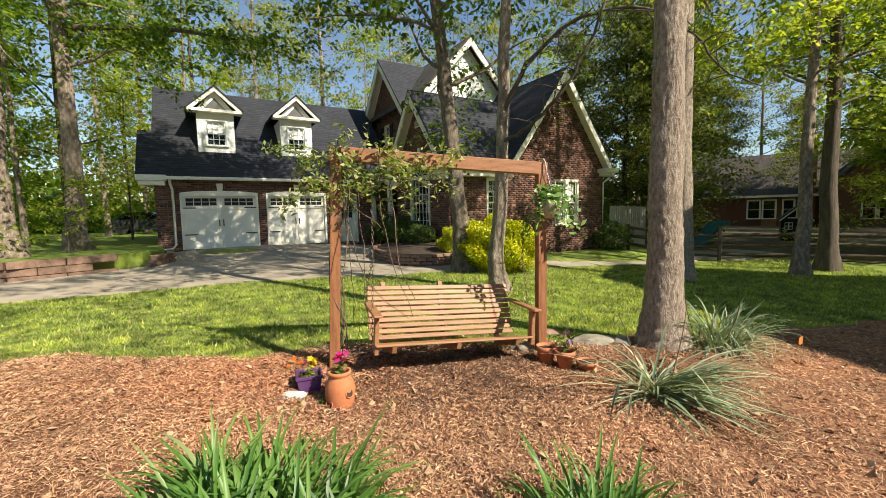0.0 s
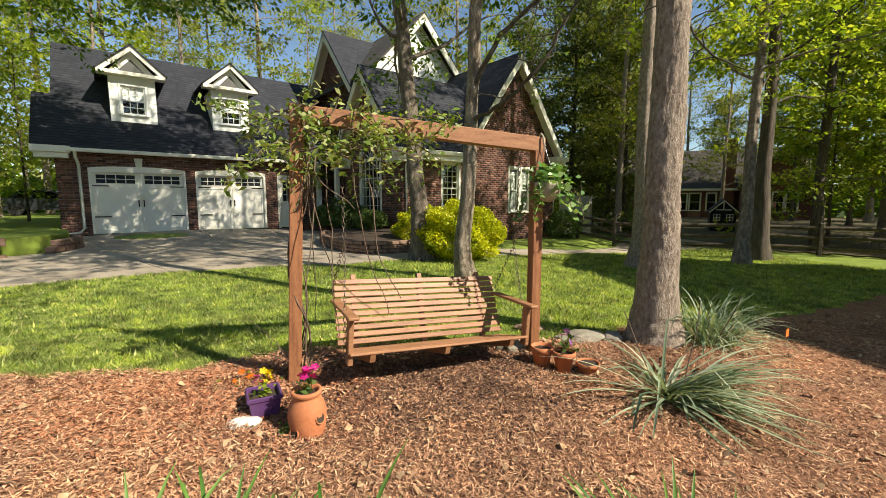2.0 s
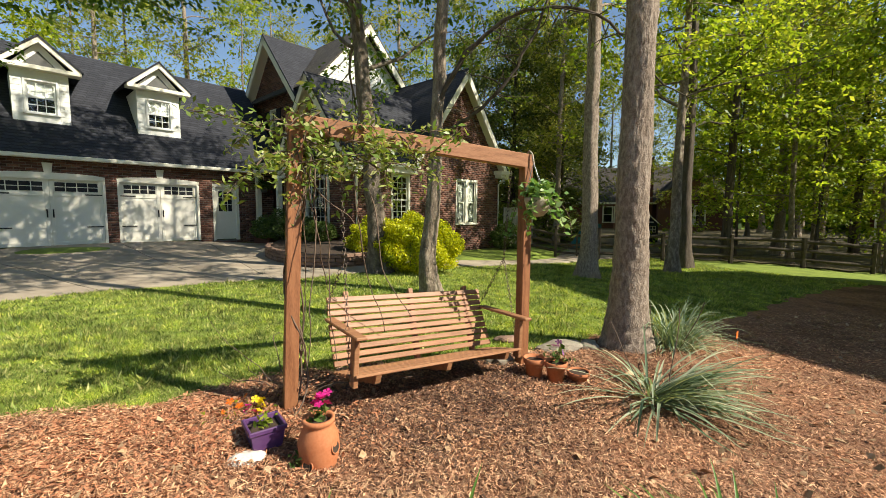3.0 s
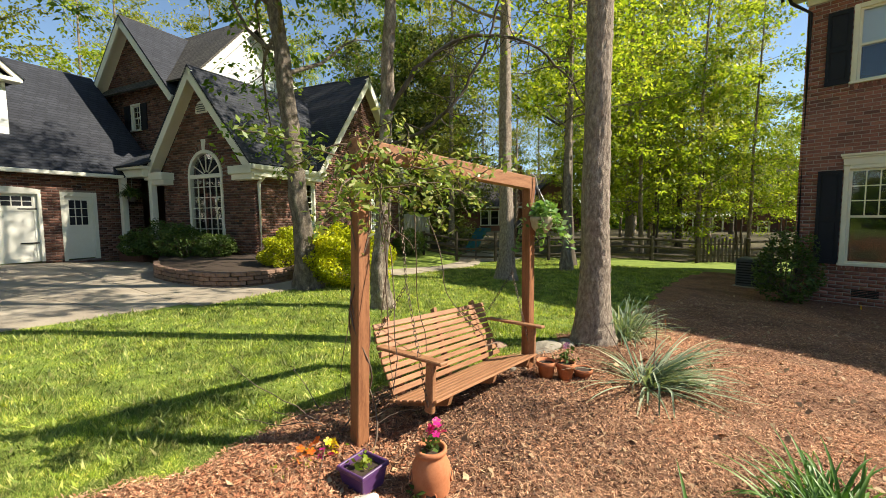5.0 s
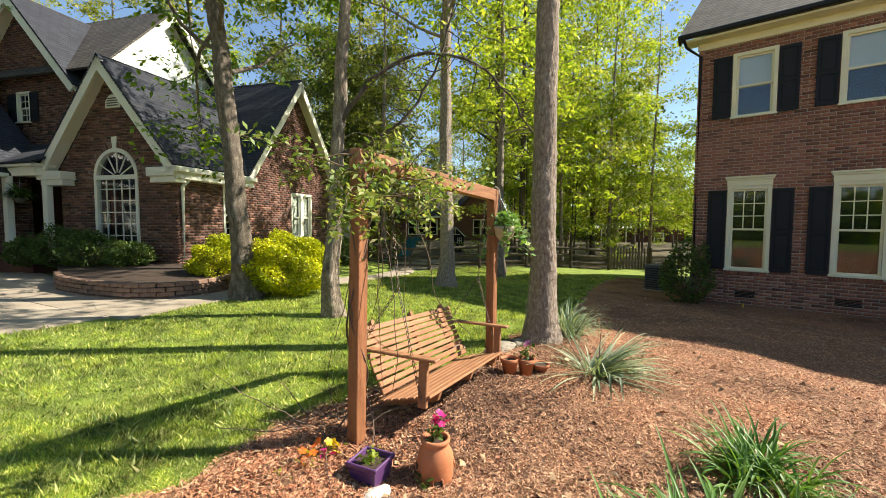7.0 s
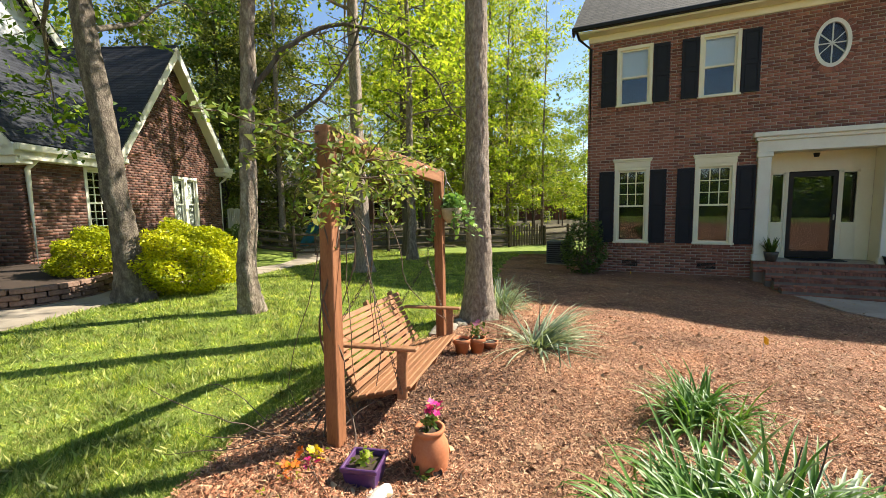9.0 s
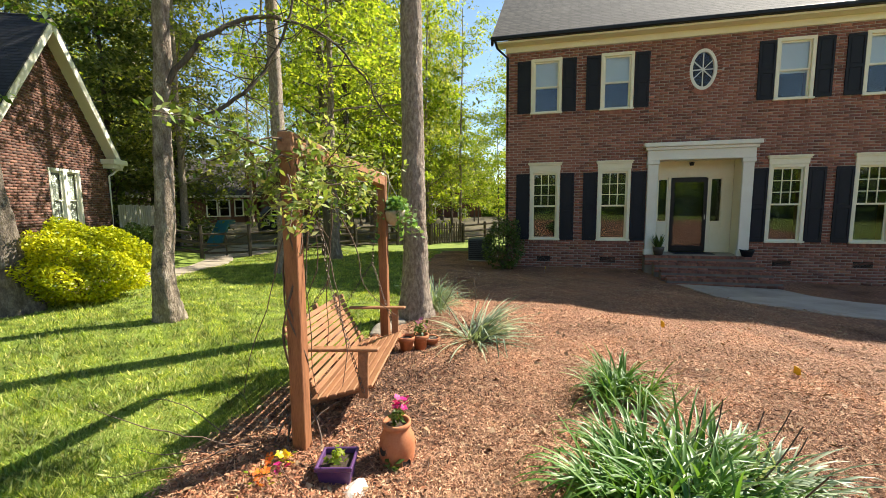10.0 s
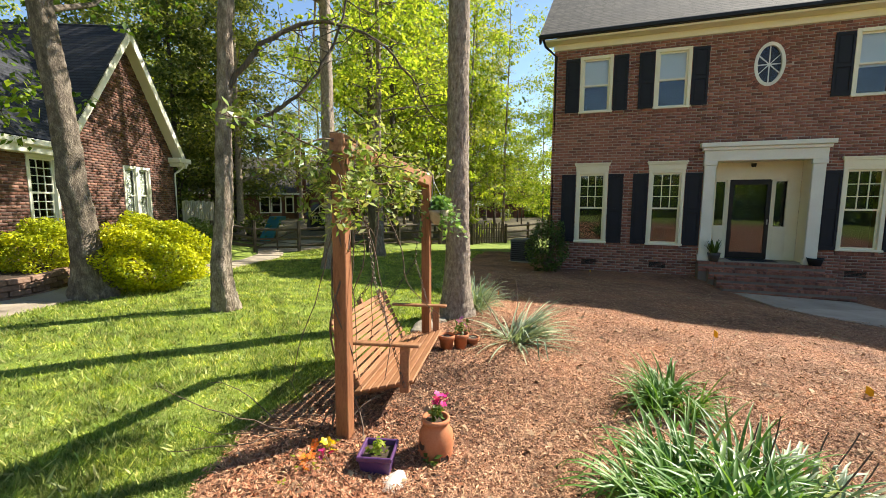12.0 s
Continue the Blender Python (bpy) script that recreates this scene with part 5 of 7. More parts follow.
def place(t, x, y, yaw=0, s=1.0, z=None):
    t.matrix_world = pose(x, y, gz(x, y) if z is None else z, 0, 0, yaw) @ Matrix.Scale(s, 4)
    return t


place(build_tree("large_tree", "tall straight tree with grey furrowed bark beside the swing", 20, 0.178, BARK, L_TREE, (0.004, 0.0), 0.42, 28, 5.2, 16000, 0.17, 3, 0.006, 72, rows=420, furrow=0.014), 2.8, 4.15)
place(build_tree("leaning_tree", "leaning lawn tree with grey-brown bark before the brick house", 14, 0.215, BARKM, L_TREE, (-0.08, 0.0), 0.31, 30, 4.6, 17000, 0.15, 5, 0.03, 36, 5, 0.4, 0.35, rows=240, furrow=0.015), 1.63, 10.2)
slender = place(build_tree("slender_tree", "slender wavy lawn tree with pale bark and arching limbs", 13, 0.135, BARKP, L_TREE, (0.037, -0.09), 0.5, 16, 3.0, 5000, 0.13, 8, 0.06, 36, 5, 0.35, rows=240, furrow=0.012), 1.88, 7.6)
place(build_tree("lawn_tree", "straight dark lawn tree in front of the rail fence", 17, 0.2, BARK, L_BRIGHT, (0.0, 0.0), 0.36, 26, 4.6, 12000, 0.15, 12, 0.02, 28, 5, 0.4, rows=120, furrow=0.009), 6.35, 8.7)
place(build_tree("thin_tree", "thin pale-barked young tree on the lawn", 13, 0.155, BARKP, L_BRIGHT, (0.01, 0.0), 0.3, 20, 3.8, 8000, 0.15, 14, 0.03, 18, 5, 0.4), 9.95, 9.25)
place(build_tree("shade_tree", "dark-barked tree standing by the rail fence", 18, 0.23, BARKD, L_BRIGHT, (0.0, 0.0), 0.26, 24, 4.8, 12000, 0.17, 17, 0.02, 18, 5, 0.45), 12.7, 10.95)
place(build_tree("pale_tree", "tall tree with pale mottled bark on the bank", 18, 0.27, BARKP, L_TREE, (0.0, 0.0), 0.3, 18, 4.0, 9000, 0.17, 21, 0.03, 28, 5, 0.5, rows=120, furrow=0.012), -10.2, 12.2, z=0.55)
bank_tree = place(build_tree("pale_tree", "tall tree with pale mottled bark beside a young sapling", 18, 0.27, BARKP, L_TREE, (0.02, 0.0), 0.3, 18, 4.2, 9000, 0.17, 23, 0.03, 28, 5, 0.5, rows=120, furrow=0.012), -10.2, 14.7, z=0.55)


def long_limb(tree, pts, r0, leaves, size, leaf, twig=1.0, seed=1):
    """A long arching bough through pts, with side twigs and leaf sprays, as part of a tree."""
    r = np.random.default_rng(seed)
    q = np.array(pts, float)
    tq = np.linspace(0, len(q) - 1, 24)
    q = np.stack([np.interp(tq, np.arange(len(q)), q[:, c]) for c in range(3)], 1)
    for _ in range(2):
        q[1:-1] = (q[:-2] + 2 * q[1:-1] + q[2:]) / 4
    q[1:-1] += r.normal(size=(22, 3)) * 0.02
    pieces, tips = [tube_arrays(q, np.linspace(r0, 0.012, len(q)), 7)], []
    for j in range(5, 24):
        for _ in range(2):
            tw = limb_path(q[j], r.normal(size=3) * np.array([1, 1, 0.6]) + (q[-1] - q[0]) * 0.08, r.uniform(0.4, 1.2) * twig, 5, 0.35, 0.22, r)
            pieces.append(tube_arrays(tw, np.linspace(0.011, 0.003, 6), 4))
            tips += list(tw[2:])
    v, f = join(pieces)
    lo = np.array(tree.matrix_world.inverted())
    np_part("limb", v @ lo[:3, :3].T + lo[:3, 3], f, BARKD, tree, smooth=True)
    tips = np.array(tips)
    v, f = spray_arrays(tips[r.integers(0, len(tips), leaves // 9)], size, 9, r)
    np_part("limb_leaves", v @ lo[:3, :3].T + lo[:3, 3], f, L_TREE if leaf is None else leaf, tree)


long_limb(bank_tree, [(-9.9, 14.6, 7.4), (-8.6, 14.2, 7.35), (-6.4, 13.5, 7.0), (-4.6, 12.9, 6.6), (-3.2, 12.4, 6.2)], 0.11, 2600, 0.15, L_TREE, 1.7, 5)
long_limb(bank_tree, [(-9.9, 14.6, 8.6), (-8.0, 14.0, 9.0), (-5.8, 13.2, 9.0), (-3.0, 12.0, 8.5)], 0.09, 2600, 0.15, L_TREE, 1.7, 6)
# two arching limbs of the slender tree
long_limb(slender, [(1.93, 7.35, 3.3), (2.2, 7.0, 3.95), (2.6, 6.65, 4.35), (3.1, 6.2, 4.5), (3.6, 5.8, 4.35), (4.0, 5.4, 3.8), (4.3, 5.1, 3.2)], 0.042, 200, 0.06, L_TREE, 0.8, 11)
long_limb(slender, [(1.93, 7.4, 2.75), (2.3, 6.95, 2.95), (2.7, 6.6, 3.4), (3.0, 6.3, 4.1), (3.3, 6.1, 5.2), (3.5, 6.0, 6.2)], 0.035, 220, 0.06, L_TREE, 0.8, 12)

# woods: a few kinds, set out many times round the plots
kinds = [build_tree("woodland_tree", "tall woodland tree with fresh spring leaves", 17, 0.17, BARKD, L_BRIGHT, (0.0, 0.01), 0.2, 24, 3.8, 8500, 0.19, 31, 0.03, 8, 0, 0.5, group="woods"),
         build_tree("woodland_tree", "tall woodland tree with olive spring leaves", 19, 0.2, BARK, L_OLIVE, (0.01, 0.0), 0.16, 26, 3.8, 8500, 0.19, 33, 0.03, 8, 0, 0.55, group="woods"),
         build_tree("woodland_tree", "slim woodland tree with thin light green crown", 15, 0.11, BARKP, L_BRIGHT, (0.02, 0.0), 0.15, 18, 2.8, 5000, 0.18, 35, 0.04, 7, 0, 0.45, group="woods"),
         build_tree("evergreen_tree", "dark evergreen with dense drooping boughs", 14, 0.2, BARKD, L_DARK, (0.0, 0.0), 0.04, 40, 3.2, 15000, 0.2, 37, 0.02, 8, 0, 0.45, 0.5, group="woods", needles=True),
         build_tree("understory_tree", "young woodland tree with low bright layered sprays", 8.5, 0.06, BARKD, L_BRIGHT, (0.02, 0.02), 0.12, 22, 2.7, 5500, 0.15, 39, 0.05, 7, 0, 0.35, group="woods")]
SPOTS = [(0, -14, 20), (1, -17, 27), (0, -13, 30), (2, -11, 24), (1, -9, 30), (0, -20, 17), (1, -16, 14), (2, -13.5, 17), (0, -24, 24), (1, -5, 33), (1, 0, 34), (1, 5, 33), (2, -2, 30), (1, 9, 32), (1, 14, 30),
         (3, 12.6, 22.0), (3, 15.0, 20.5), (3, 11.8, 26), (3, 16.5, 24), (1, 13.2, 18.6), (1, 18, 26), (0, 19, 31), (0, 25, 17.5),
         (0, 16.3, 11.8), (1, 21, 12.5), (2, 18, 10.4), (0, 24, 11), (2, 26, 13.5), (1, 31, 15.5), (0, 35, 19), (2, 21.5, 9.2), (0, 41, 13), (1, 42, 22), (0, 33, 21), (2, 29, 17), (2, 24.5, 7.8), (1, 28, 10.8),
         (1, -30, 12), (0, -28, 32), (1, -22, 38), (0, -10, 40), (1, 2, 42), (0, 14, 40), (1, 26, 40), (0, 46, 6), (1, 48, 14), (0, 30, 4), (1, -18, 33), (0, -33, 20), (1, -12, 36), (0, -26, 16),
         (4, 17.5, 12.2), (4, 19.6, 10.4), (4, 22.3, 9.4), (4, 25.5, 8.6), (4, 23.5, 12.2), (4, 27.5, 12.6), (4, 30.5, 9.6), (4, 34, 8), (4, 20.5, 14.6), (4, 32, 12.8), (4, 38, 9),
         (4, -12.5, 21.5), (4, -15.5, 18.5), (4, -11.5, 27), (4, -18.5, 22), (1, 36.5, 19.5), (4, 24.5, 4.6), (4, 28.5, 5.6),
         (1, 42, 44), (0, 36, 47), (1, 47, 38), (3, 39, 46), (3, 44, 41), (1, 30, 47), (0, 51, 33), (1, 39, 51), (3, 34, 49), (1, 33, 45), (0, 35.5, 26.5), (1, 40, 24), (1, 30.5, 28.5), (1, 38.5, 28.0)]
first_use = set()
for k, x, y in SPOTS:
    t = kinds[k]
    yaw, s = rng.uniform(0, 360), rng.uniform(0.85, 1.2)
    m = pose(x, y, gz(x, y), 0, 0, yaw) @ Matrix.Scale(s, 4)
    if k not in first_use:
        first_use.add(k)
        t.matrix_world = m
    else:
        c = copy_thing(t, I4)
        c.matrix_world = m


def bush(name, label, x, y, rx, ry, h, leaf, n, size, seed, z=None, group=""):
    """A shrub: many stems from the ground and a dense, lumpy shell of leaves."""
    r = np.random.default_rng(seed)
    b = root(name, pose(x, y, gz(x, y) if z is None else z), label, "shrub", group)
    stems = []
    for k in range(14):
        a = r.uniform(0, 6.28)
        stems.append(tube_arrays(limb_path((0, 0, -0.05), (math.cos(a) * rx * 0.7, math.sin(a) * ry * 0.7, h * 0.9), h * 0.85, 4, 0, 0.12, r), np.linspace(0.018, 0.005, 5), 4))
    v, f = join(stems)
    tagged(np_part("stemwork", v, f, VINE, b), kind="stuff")
    d = r.normal(size=(n, 3))
    d /= np.linalg.norm(d, axis=1)[:, None]
    d[:, 2] = np.abs(d[:, 2]) * np.where(r.uniform(size=n) < 0.3, -0.55, 1.0)
    ph = r.uniform(0, 6.28, 6)
    lump = 1 + 0.11 * np.sin(5 * d[:, 0] + ph[0]) * np.sin(4 * d[:, 1] + ph[1]) + 0.10 * np.sin(9 * d[:, 2] + 7 * d[:, 0] + ph[2]) + 0.07 * np.sin(13 * d[:, 1] + ph[3])
    rad = lump * (0.68 + 0.34 * r.uniform(size=n) ** 0.45)
    c = d * rad[:, None] * np.array([rx, ry, h * 0.62]) + np.array([0, 0, h * 0.36])
    c[:, 2] = np.maximum(c[:, 2], 0.02)
    v, f = leaf_arrays(c, size, r=r)
    np_part("foliage", v, f, leaf, b)
    return b


bush("golden_shrub", "dense rounded golden yellow shrub on the lawn", 2.5, 10.0, 0.95, 0.9, 1.35, L_GOLD, 24000, 0.06, 41, group="golden shrubs")
bush("golden_shrub", "smaller golden yellow shrub near the brick corner", 2.0, 12.0, 0.75, 0.7, 1.15, L_GOLD, 13000, 0.06, 42, group="golden shrubs")
bush("corner_shrub", "dark green clipped shrub at the house corner", 9.2, 16.9, 0.75, 0.7, 1.15, L_SHRUB, 4000, 0.09, 43)
bush("evergreen_shrub", "dark evergreen shrub by the brick corner", 9.95, 3.55, 0.6, 0.6, 1.6, L_SHRUB, 3200, 0.08, 44)
for u, vv, sx, h in ((6.9, 13.4, 0.55, 0.7), (6.8, 14.6, 0.75, 1.0), (6.9, 15.8, 0.8, 1.15), (6.6, 16.7, 0.5, 0.8)):
    x, y = uv2(u, vv)
    bush("planter_shrub", "low loose green shrub under the arched window", x, y, sx, sx, h, L_SHRUB, 3600, 0.07, int(vv * 10), z=gz(x, y) + 0.25, group="planter shrubs")

# ---------------- swing arbor ----------------
PL, PR = Vector((-0.57, 3.90, 0)), Vector((1.40, 4.08, 0))
ZL, ZR = 2.1, 1.97
arb = root("swing_arbor", I4, "brown-stained timber arbor frame holding a swing", "arbor")
ang = math.degrees(math.atan2(PR.y - PL.y, PR.x - PL.x))
for p, zt, lean in ((PL, ZL, 0.085), (PR, ZR, 0.0)):
    z0 = gz(p.x, p.y) - 0.2
    sh = Matrix.Translation((p.x, p.y, zt)) @ Matrix.Shear("XY", 4, (lean / 2.0, lean / 4.0)) @ pose(0, 0, 0, 0, 0, ang)
    part("post", bx((-0.046, -0.046, z0 - zt), (0.046, 0.046, -0.118), sh, 0.005), CEDAR, arb)
bmat = Matrix.Translation((PL + PR) / 2 + Vector((0, 0, (ZL + ZR) / 2))) @ Matrix.Rotation(radians(ang), 4, "Z") @ Matrix.Rotation(math.atan2(ZL - ZR, (PR - PL).length), 4, "Y")
ln = (PR - PL).length / 2
BEAMM = surf("stained_beam", [(0.16, 0.065, 0.03), (0.29, 0.13, 0.06), (0.38, 0.19, 0.095)], 5, 40, 0.6, 0.35, 0.003, stretch=(0.7, 6, 6))
part("beam", bx((-ln - 0.06, -0.046, -0.125), (ln + 0.06, 0.046, 0.0), bmat, 0.006), BEAMM, arb)

# ---------------- porch swing ----------------
fl, fr = Vector((-0.26, 3.53, 0.37)), Vector((1.25, 3.84, 0.28))
ax = (fr - fl).normalized()
ay = Vector((-ax.y, ax.x, 0)).normalized()
az_ = ax.cross(ay).normalized()
o0 = (fl + fr) / 2
MB = Matrix((( ax.x, ay.x, az_.x, o0.x), (ax.y, ay.y, az_.y, o0.y), (ax.z, ay.z, az_.z, o0.z), (0, 0, 0, 1)))
swing = root("porch_swing", MB, "brown slatted wooden porch swing hanging on chains", "swing")
HL = 0.765
tilt = math.atan2(-0.26, 1.0)
for k in range(7):
    y = 0.005 + k * 0.066
    z = -0.26 * y
    part("seat_slat", bx((-HL, 0, -0.02), (HL, 0.056, 0.0), Matrix.Translation((0, y, z)) @ Matrix.Rotation(tilt, 4, "X"), 0.004), SLAT, swing)
for k in range(-1, 9):
    t = k / 8
    y, z = 0.44 + 0.18 * t + 0.02 * math.sin(t * 3), 0.0 + 0.395 * t
    part("back_slat", bx((-HL, 0, -0.021), (HL, 0.02, 0.021), Matrix.Translation((0, y, z)) @ Matrix.Rotation(radians(-22 - 6 * t), 4, "X"), 0.004), SLAT, swing)
for x in (-0.6, 0.0, 0.6):
    part("seat_rail", prism(bmesh.new(), [(0.0, -0.022), (0.5, -0.152), (0.5, -0.22), (0.02, -0.085)], -0.02, 0.02, Matrix.Translation((x, 0, 0)) @ Matrix.Rotation(radians(90), 4, "Z")), SLAT, swing)
    part("back_rail", prism(bmesh.new(), [(0.44, -0.16), (0.48, -0.18), (0.69, 0.42), (0.655, 0.45)], -0.02, 0.02, Matrix.Translation((x, 0, 0)) @ Matrix.Rotation(radians(90), 4, "Z")), SLAT, swing)
for s in (-1, 1):
    x = s * (HL - 0.0)
    part("armrest", bx((x - 0.035, -0.05, 0.245), (x + 0.045, 0.56, 0.268), I4, 0.006), SLAT, swing)
    part("arm_post", bx((x - 0.01, 0.03, -0.1), (x + 0.028, 0.1, 0.245), I4, 0.005), SLAT, swing)


def chain(p, q, parent, link=0.036):
    """Oval links end to end, each turned a quarter from the last."""
    p, q = Vector(p), Vector(q)
    n = max(2, int((q - p).length / link))
    pieces = []
    d = (q - p).normalized()
    a = d.cross(Vector((0.3, 1, 0.1))).normalized()
    b = d.cross(a)
    for k in range(n):
        c = p + (q - p) * (k + 0.5) / n
        s = a if k % 2 else b
        t = np.linspace(0, 2 * math.pi, 9)
        loop = [np.array(c + d * (0.024 * math.cos(w)) + s * (0.011 * math.sin(w))) for w in t]
        pieces.append(tube_arrays(loop, [0.0026] * 9, 4))
    v, f = join(pieces)
    np_part("chain", v, f, RUST, parent, "thin weathered chain", smooth=True)


Mi = MB.inverted()
for s in (-1, 1):
    top = (PL if s < 0 else PR).copy()
    top += (PR - PL).normalized() * (-s) * 0.3 * (1 if s < 0 else 0.55)
    top.z = (ZL if s < 0 else ZR) - 0.15
    top_l = Mi @ top
    knot = Vector((s * HL * 1.0, 0.3, 0.75))
    chain(top_l, knot, swing)
    chain(knot, (s * (HL + 0.02), 0.06, -0.05), swing)
    chain(knot, (s * (HL + 0.02), 0.6, 0.3), swing)


# ---------------- lilies and liriope ----------------
def strap_arrays(base, yaw, length, width, lift, bend, kink, seg=8):
    """Folded strap leaves: a keel and two edges, arching over, some with a sharp kink."""
    n = len(base)
    rows = []
    p = base.copy()
    step = length / seg
    sx, sy = -np.sin(yaw), np.cos(yaw)
    for k in range(seg + 1):
        t = k / seg
        a = lift - bend * t ** 1.5 - np.where(t > kink, 1.15, 0.0)
        w = width * (1 - t ** 3) * (0.75 + 0.5 * min(1, t * 3)) + 0.0006
        off = np.stack([sx * w / 2, sy * w / 2, np.zeros(n)], 1)
        nrm = np.stack([-np.sin(a) * np.cos(yaw), -np.sin(a) * np.sin(yaw), np.cos(a)], 1)
        rows.append(np.stack([p - off, p - nrm * (w * 0.22)[:, None], p + off], 1))
        p = p + np.stack([np.cos(a) * np.cos(yaw), np.cos(a) * np.sin(yaw), np.sin(a)], 1) * step[:, None]
        p[:, 2] = np.maximum(p[:, 2], 0.012)
    v = np.stack(rows, 1).reshape(-1, 3)
    m = 3 * (seg + 1)
    q = np.array([[3 * k + j, 3 * k + j + 1, 3 * k + j + 4, 3 * k + j + 3] for k in range(seg) for j in (0, 1)])
    return v, (np.arange(n)[:, None, None] * m + q[None]).reshape(-1, 4)


def lily(name, label, x, y, n, length, width, leaf, seed, spread=0.12, lift=(0.7, 1.45), bend=(0.8, 2.3), dirw=None, fans=30, stalks=0):
    """A clump of leaf fans, each a part; dirw: the way most of it flops."""
    r = np.random.default_rng(seed)
    ob = root(name, pose(x, y, gz(x, y) + 0.03), label, "plant")
    per = max(3, n // fans)
    for k in range(fans):
        a0 = r.uniform(0, 2 * np.pi)
        rad = spread * math.sqrt(r.uniform())
        c = np.array([rad * math.cos(a0), rad * math.sin(a0), -0.02])
        fan = r.uniform(0, np.pi)
        yaw = np.where(r.uniform(size=per) < 0.5, fan, fan + np.pi) + r.normal(size=per) * 0.55
        if rad > spread * 0.55:
            yaw = np.where(r.uniform(size=per) < 0.6, a0 + r.normal(size=per) * 0.5, yaw)
        if dirw is not None:
            yaw = np.where(r.uniform(size=per) < 0.72, dirw + r.normal(size=per) * 0.5, yaw)
        base = c + r.normal(size=(per, 3)) * np.array([0.014, 0.014, 0])
        kink = np.where(r.uniform(size=per) < 0.22, r.uniform(0.5, 0.85, per), 2.0)
        v, f = strap_arrays(base, yaw, length * r.uniform(0.5, 1.12, per), width * r.uniform(0.6, 1.25, per), r.uniform(*lift, per), r.uniform(*bend, per), kink)
        np_part("leaf_fan", v, f, leaf, ob, smooth=True)
    for k in range(stalks):
        a = r.uniform(0, 6.283)
        c = np.array([spread * 0.8 * math.cos(a), spread * 0.8 * math.sin(a), 0])
        lp = limb_path(c, (math.cos(a) * 0.5, math.sin(a) * 0.5, 1), length * r.uniform(0.7, 1.05), 6, 0.0, 0.06, r)
        np_part("spent_stalk", *tube_arrays(lp, np.linspace(0.005, 0.0035, 7), 5), VINE, ob, "dry brown flower stalk")
    return ob


lily("daylily_clump", "lush clump of arching green daylily blades in mulch", -0.7, 1.68, 1000, 0.66, 0.021, L_LILY, 51, 0.38, (0.85, 1.5), (0.7, 3.3), fans=80, stalks=4)
lily("daylily_clump", "grey-green strap-leaved clump beside the daylilies", -0.42, 1.36, 460, 0.6, 0.02, L_GREY, 52, 0.3, (0.8, 1.45), (0.8, 3.4), fans=40, stalks=3)
lily("daylily_clump", "clump of green strap leaves with bent tips", 0.76, 1.66, 260, 0.5, 0.017, L_LILY, 53, 0.2, (0.8, 1.5), (0.8, 3.4), fans=24)
lily("liriope_clump", "splayed grey-green grassy clump flopping over the mulch", 2.08, 3.17, 230, 0.9, 0.016, L_GREY, 54, 0.10, (0.12, 0.85), (0.5, 1.3), dirw=-0.8, fans=18, stalks=2)
lily("liriope_clump", "grey-green arching grass clump behind the tree", 3.35, 4.05, 300, 0.74, 0.014, L_GREY, 55, 0.2, (0.45, 1.4), (0.7, 2.3), fans=24, stalks=2)


# ---------------- vine on the arbor ----------------
vine = root("climbing_vine", pose(PL.x, PL.y, 0), "tangled climbing vine over one corner of the arbor", "vine")
r = np.random.default_rng(77)
zg = gz(PL.x, PL.y)
pieces, tips = [], []
for k in range(6):
    n = 26
    s = np.linspace(0, 1, n)
    ph, turns = r.uniform(0, 6.28), r.uniform(0.6, 2.0) * r.choice([-1, 1])
    rad = 0.056 + 0.012 * np.abs(np.sin(s * 7 + ph)) + (0.10 * (1 - s) ** 6 if k > 3 else 0)
    x = rad * np.cos(ph + turns * 6.28 * s) - 0.07 * (1 - s)
    y = rad * np.sin(ph + turns * 6.28 * s)
    pieces.append(tube_arrays(np.stack([x, y, zg + s * (1.95 - zg)], 1), np.linspace(0.0065, 0.004, n), 5, rr=r))
for k in range(46):
    a = r.uniform(0, 6.28)
    start = np.array([r.uniform(-0.12, 0.75), r.uniform(-0.08, 0.1), r.uniform(1.72, 2.12)])
    d = np.array([math.cos(a) * 1.0 + 0.25, math.sin(a) * 0.8, r.uniform(-0.3, 0.6)])
    lp = limb_path(start, d, r.uniform(0.25, 0.6), 8, 0.7, 0.3, r)
    pieces.append(tube_arrays(lp, np.linspace(0.006, 0.0025, 9), 4))
    tips += list(lp[2:])
for d, ln, st in (((-1.0, -0.1, 0.25), 0.75, (-0.02, 0, 1.95)), ((-1.0, -0.3, 0.0), 0.6, (-0.02, 0, 1.85)), ((-0.8, 0.3, 0.3), 0.55, (0, 0, 2.05)), ((-0.6, -0.5, 0.1), 0.45, (0, 0, 1.75)), ((1.0, -0.1, 0.35), 0.9, (0.3, 0, 1.95)), ((1.0, 0.1, 0.05), 0.8, (0.5, 0, 1.9))):
    lp = limb_path(st, d, ln, 12, 0.95, 0.17, r)
    pieces.append(tube_arrays(lp, np.linspace(0.007, 0.003, 13), 5))
    tips += list(lp[5:]) * 2
for k in range(7):
    st = np.array([r.uniform(0.0, 0.5), r.uniform(-0.12, 0.12), r.uniform(1.55, 1.85)])
    lp = limb_path(st, (r.uniform(-0.2, 0.3), r.uniform(-0.3, 0.3), -1), r.uniform(0.5, 1.6), 12, 0.0, 0.13, r)
    lp[:, 2] = np.maximum(lp[:, 2], zg + 0.03)
    pieces.append(tube_arrays(lp, np.linspace(0.005, 0.003, 13), 4))
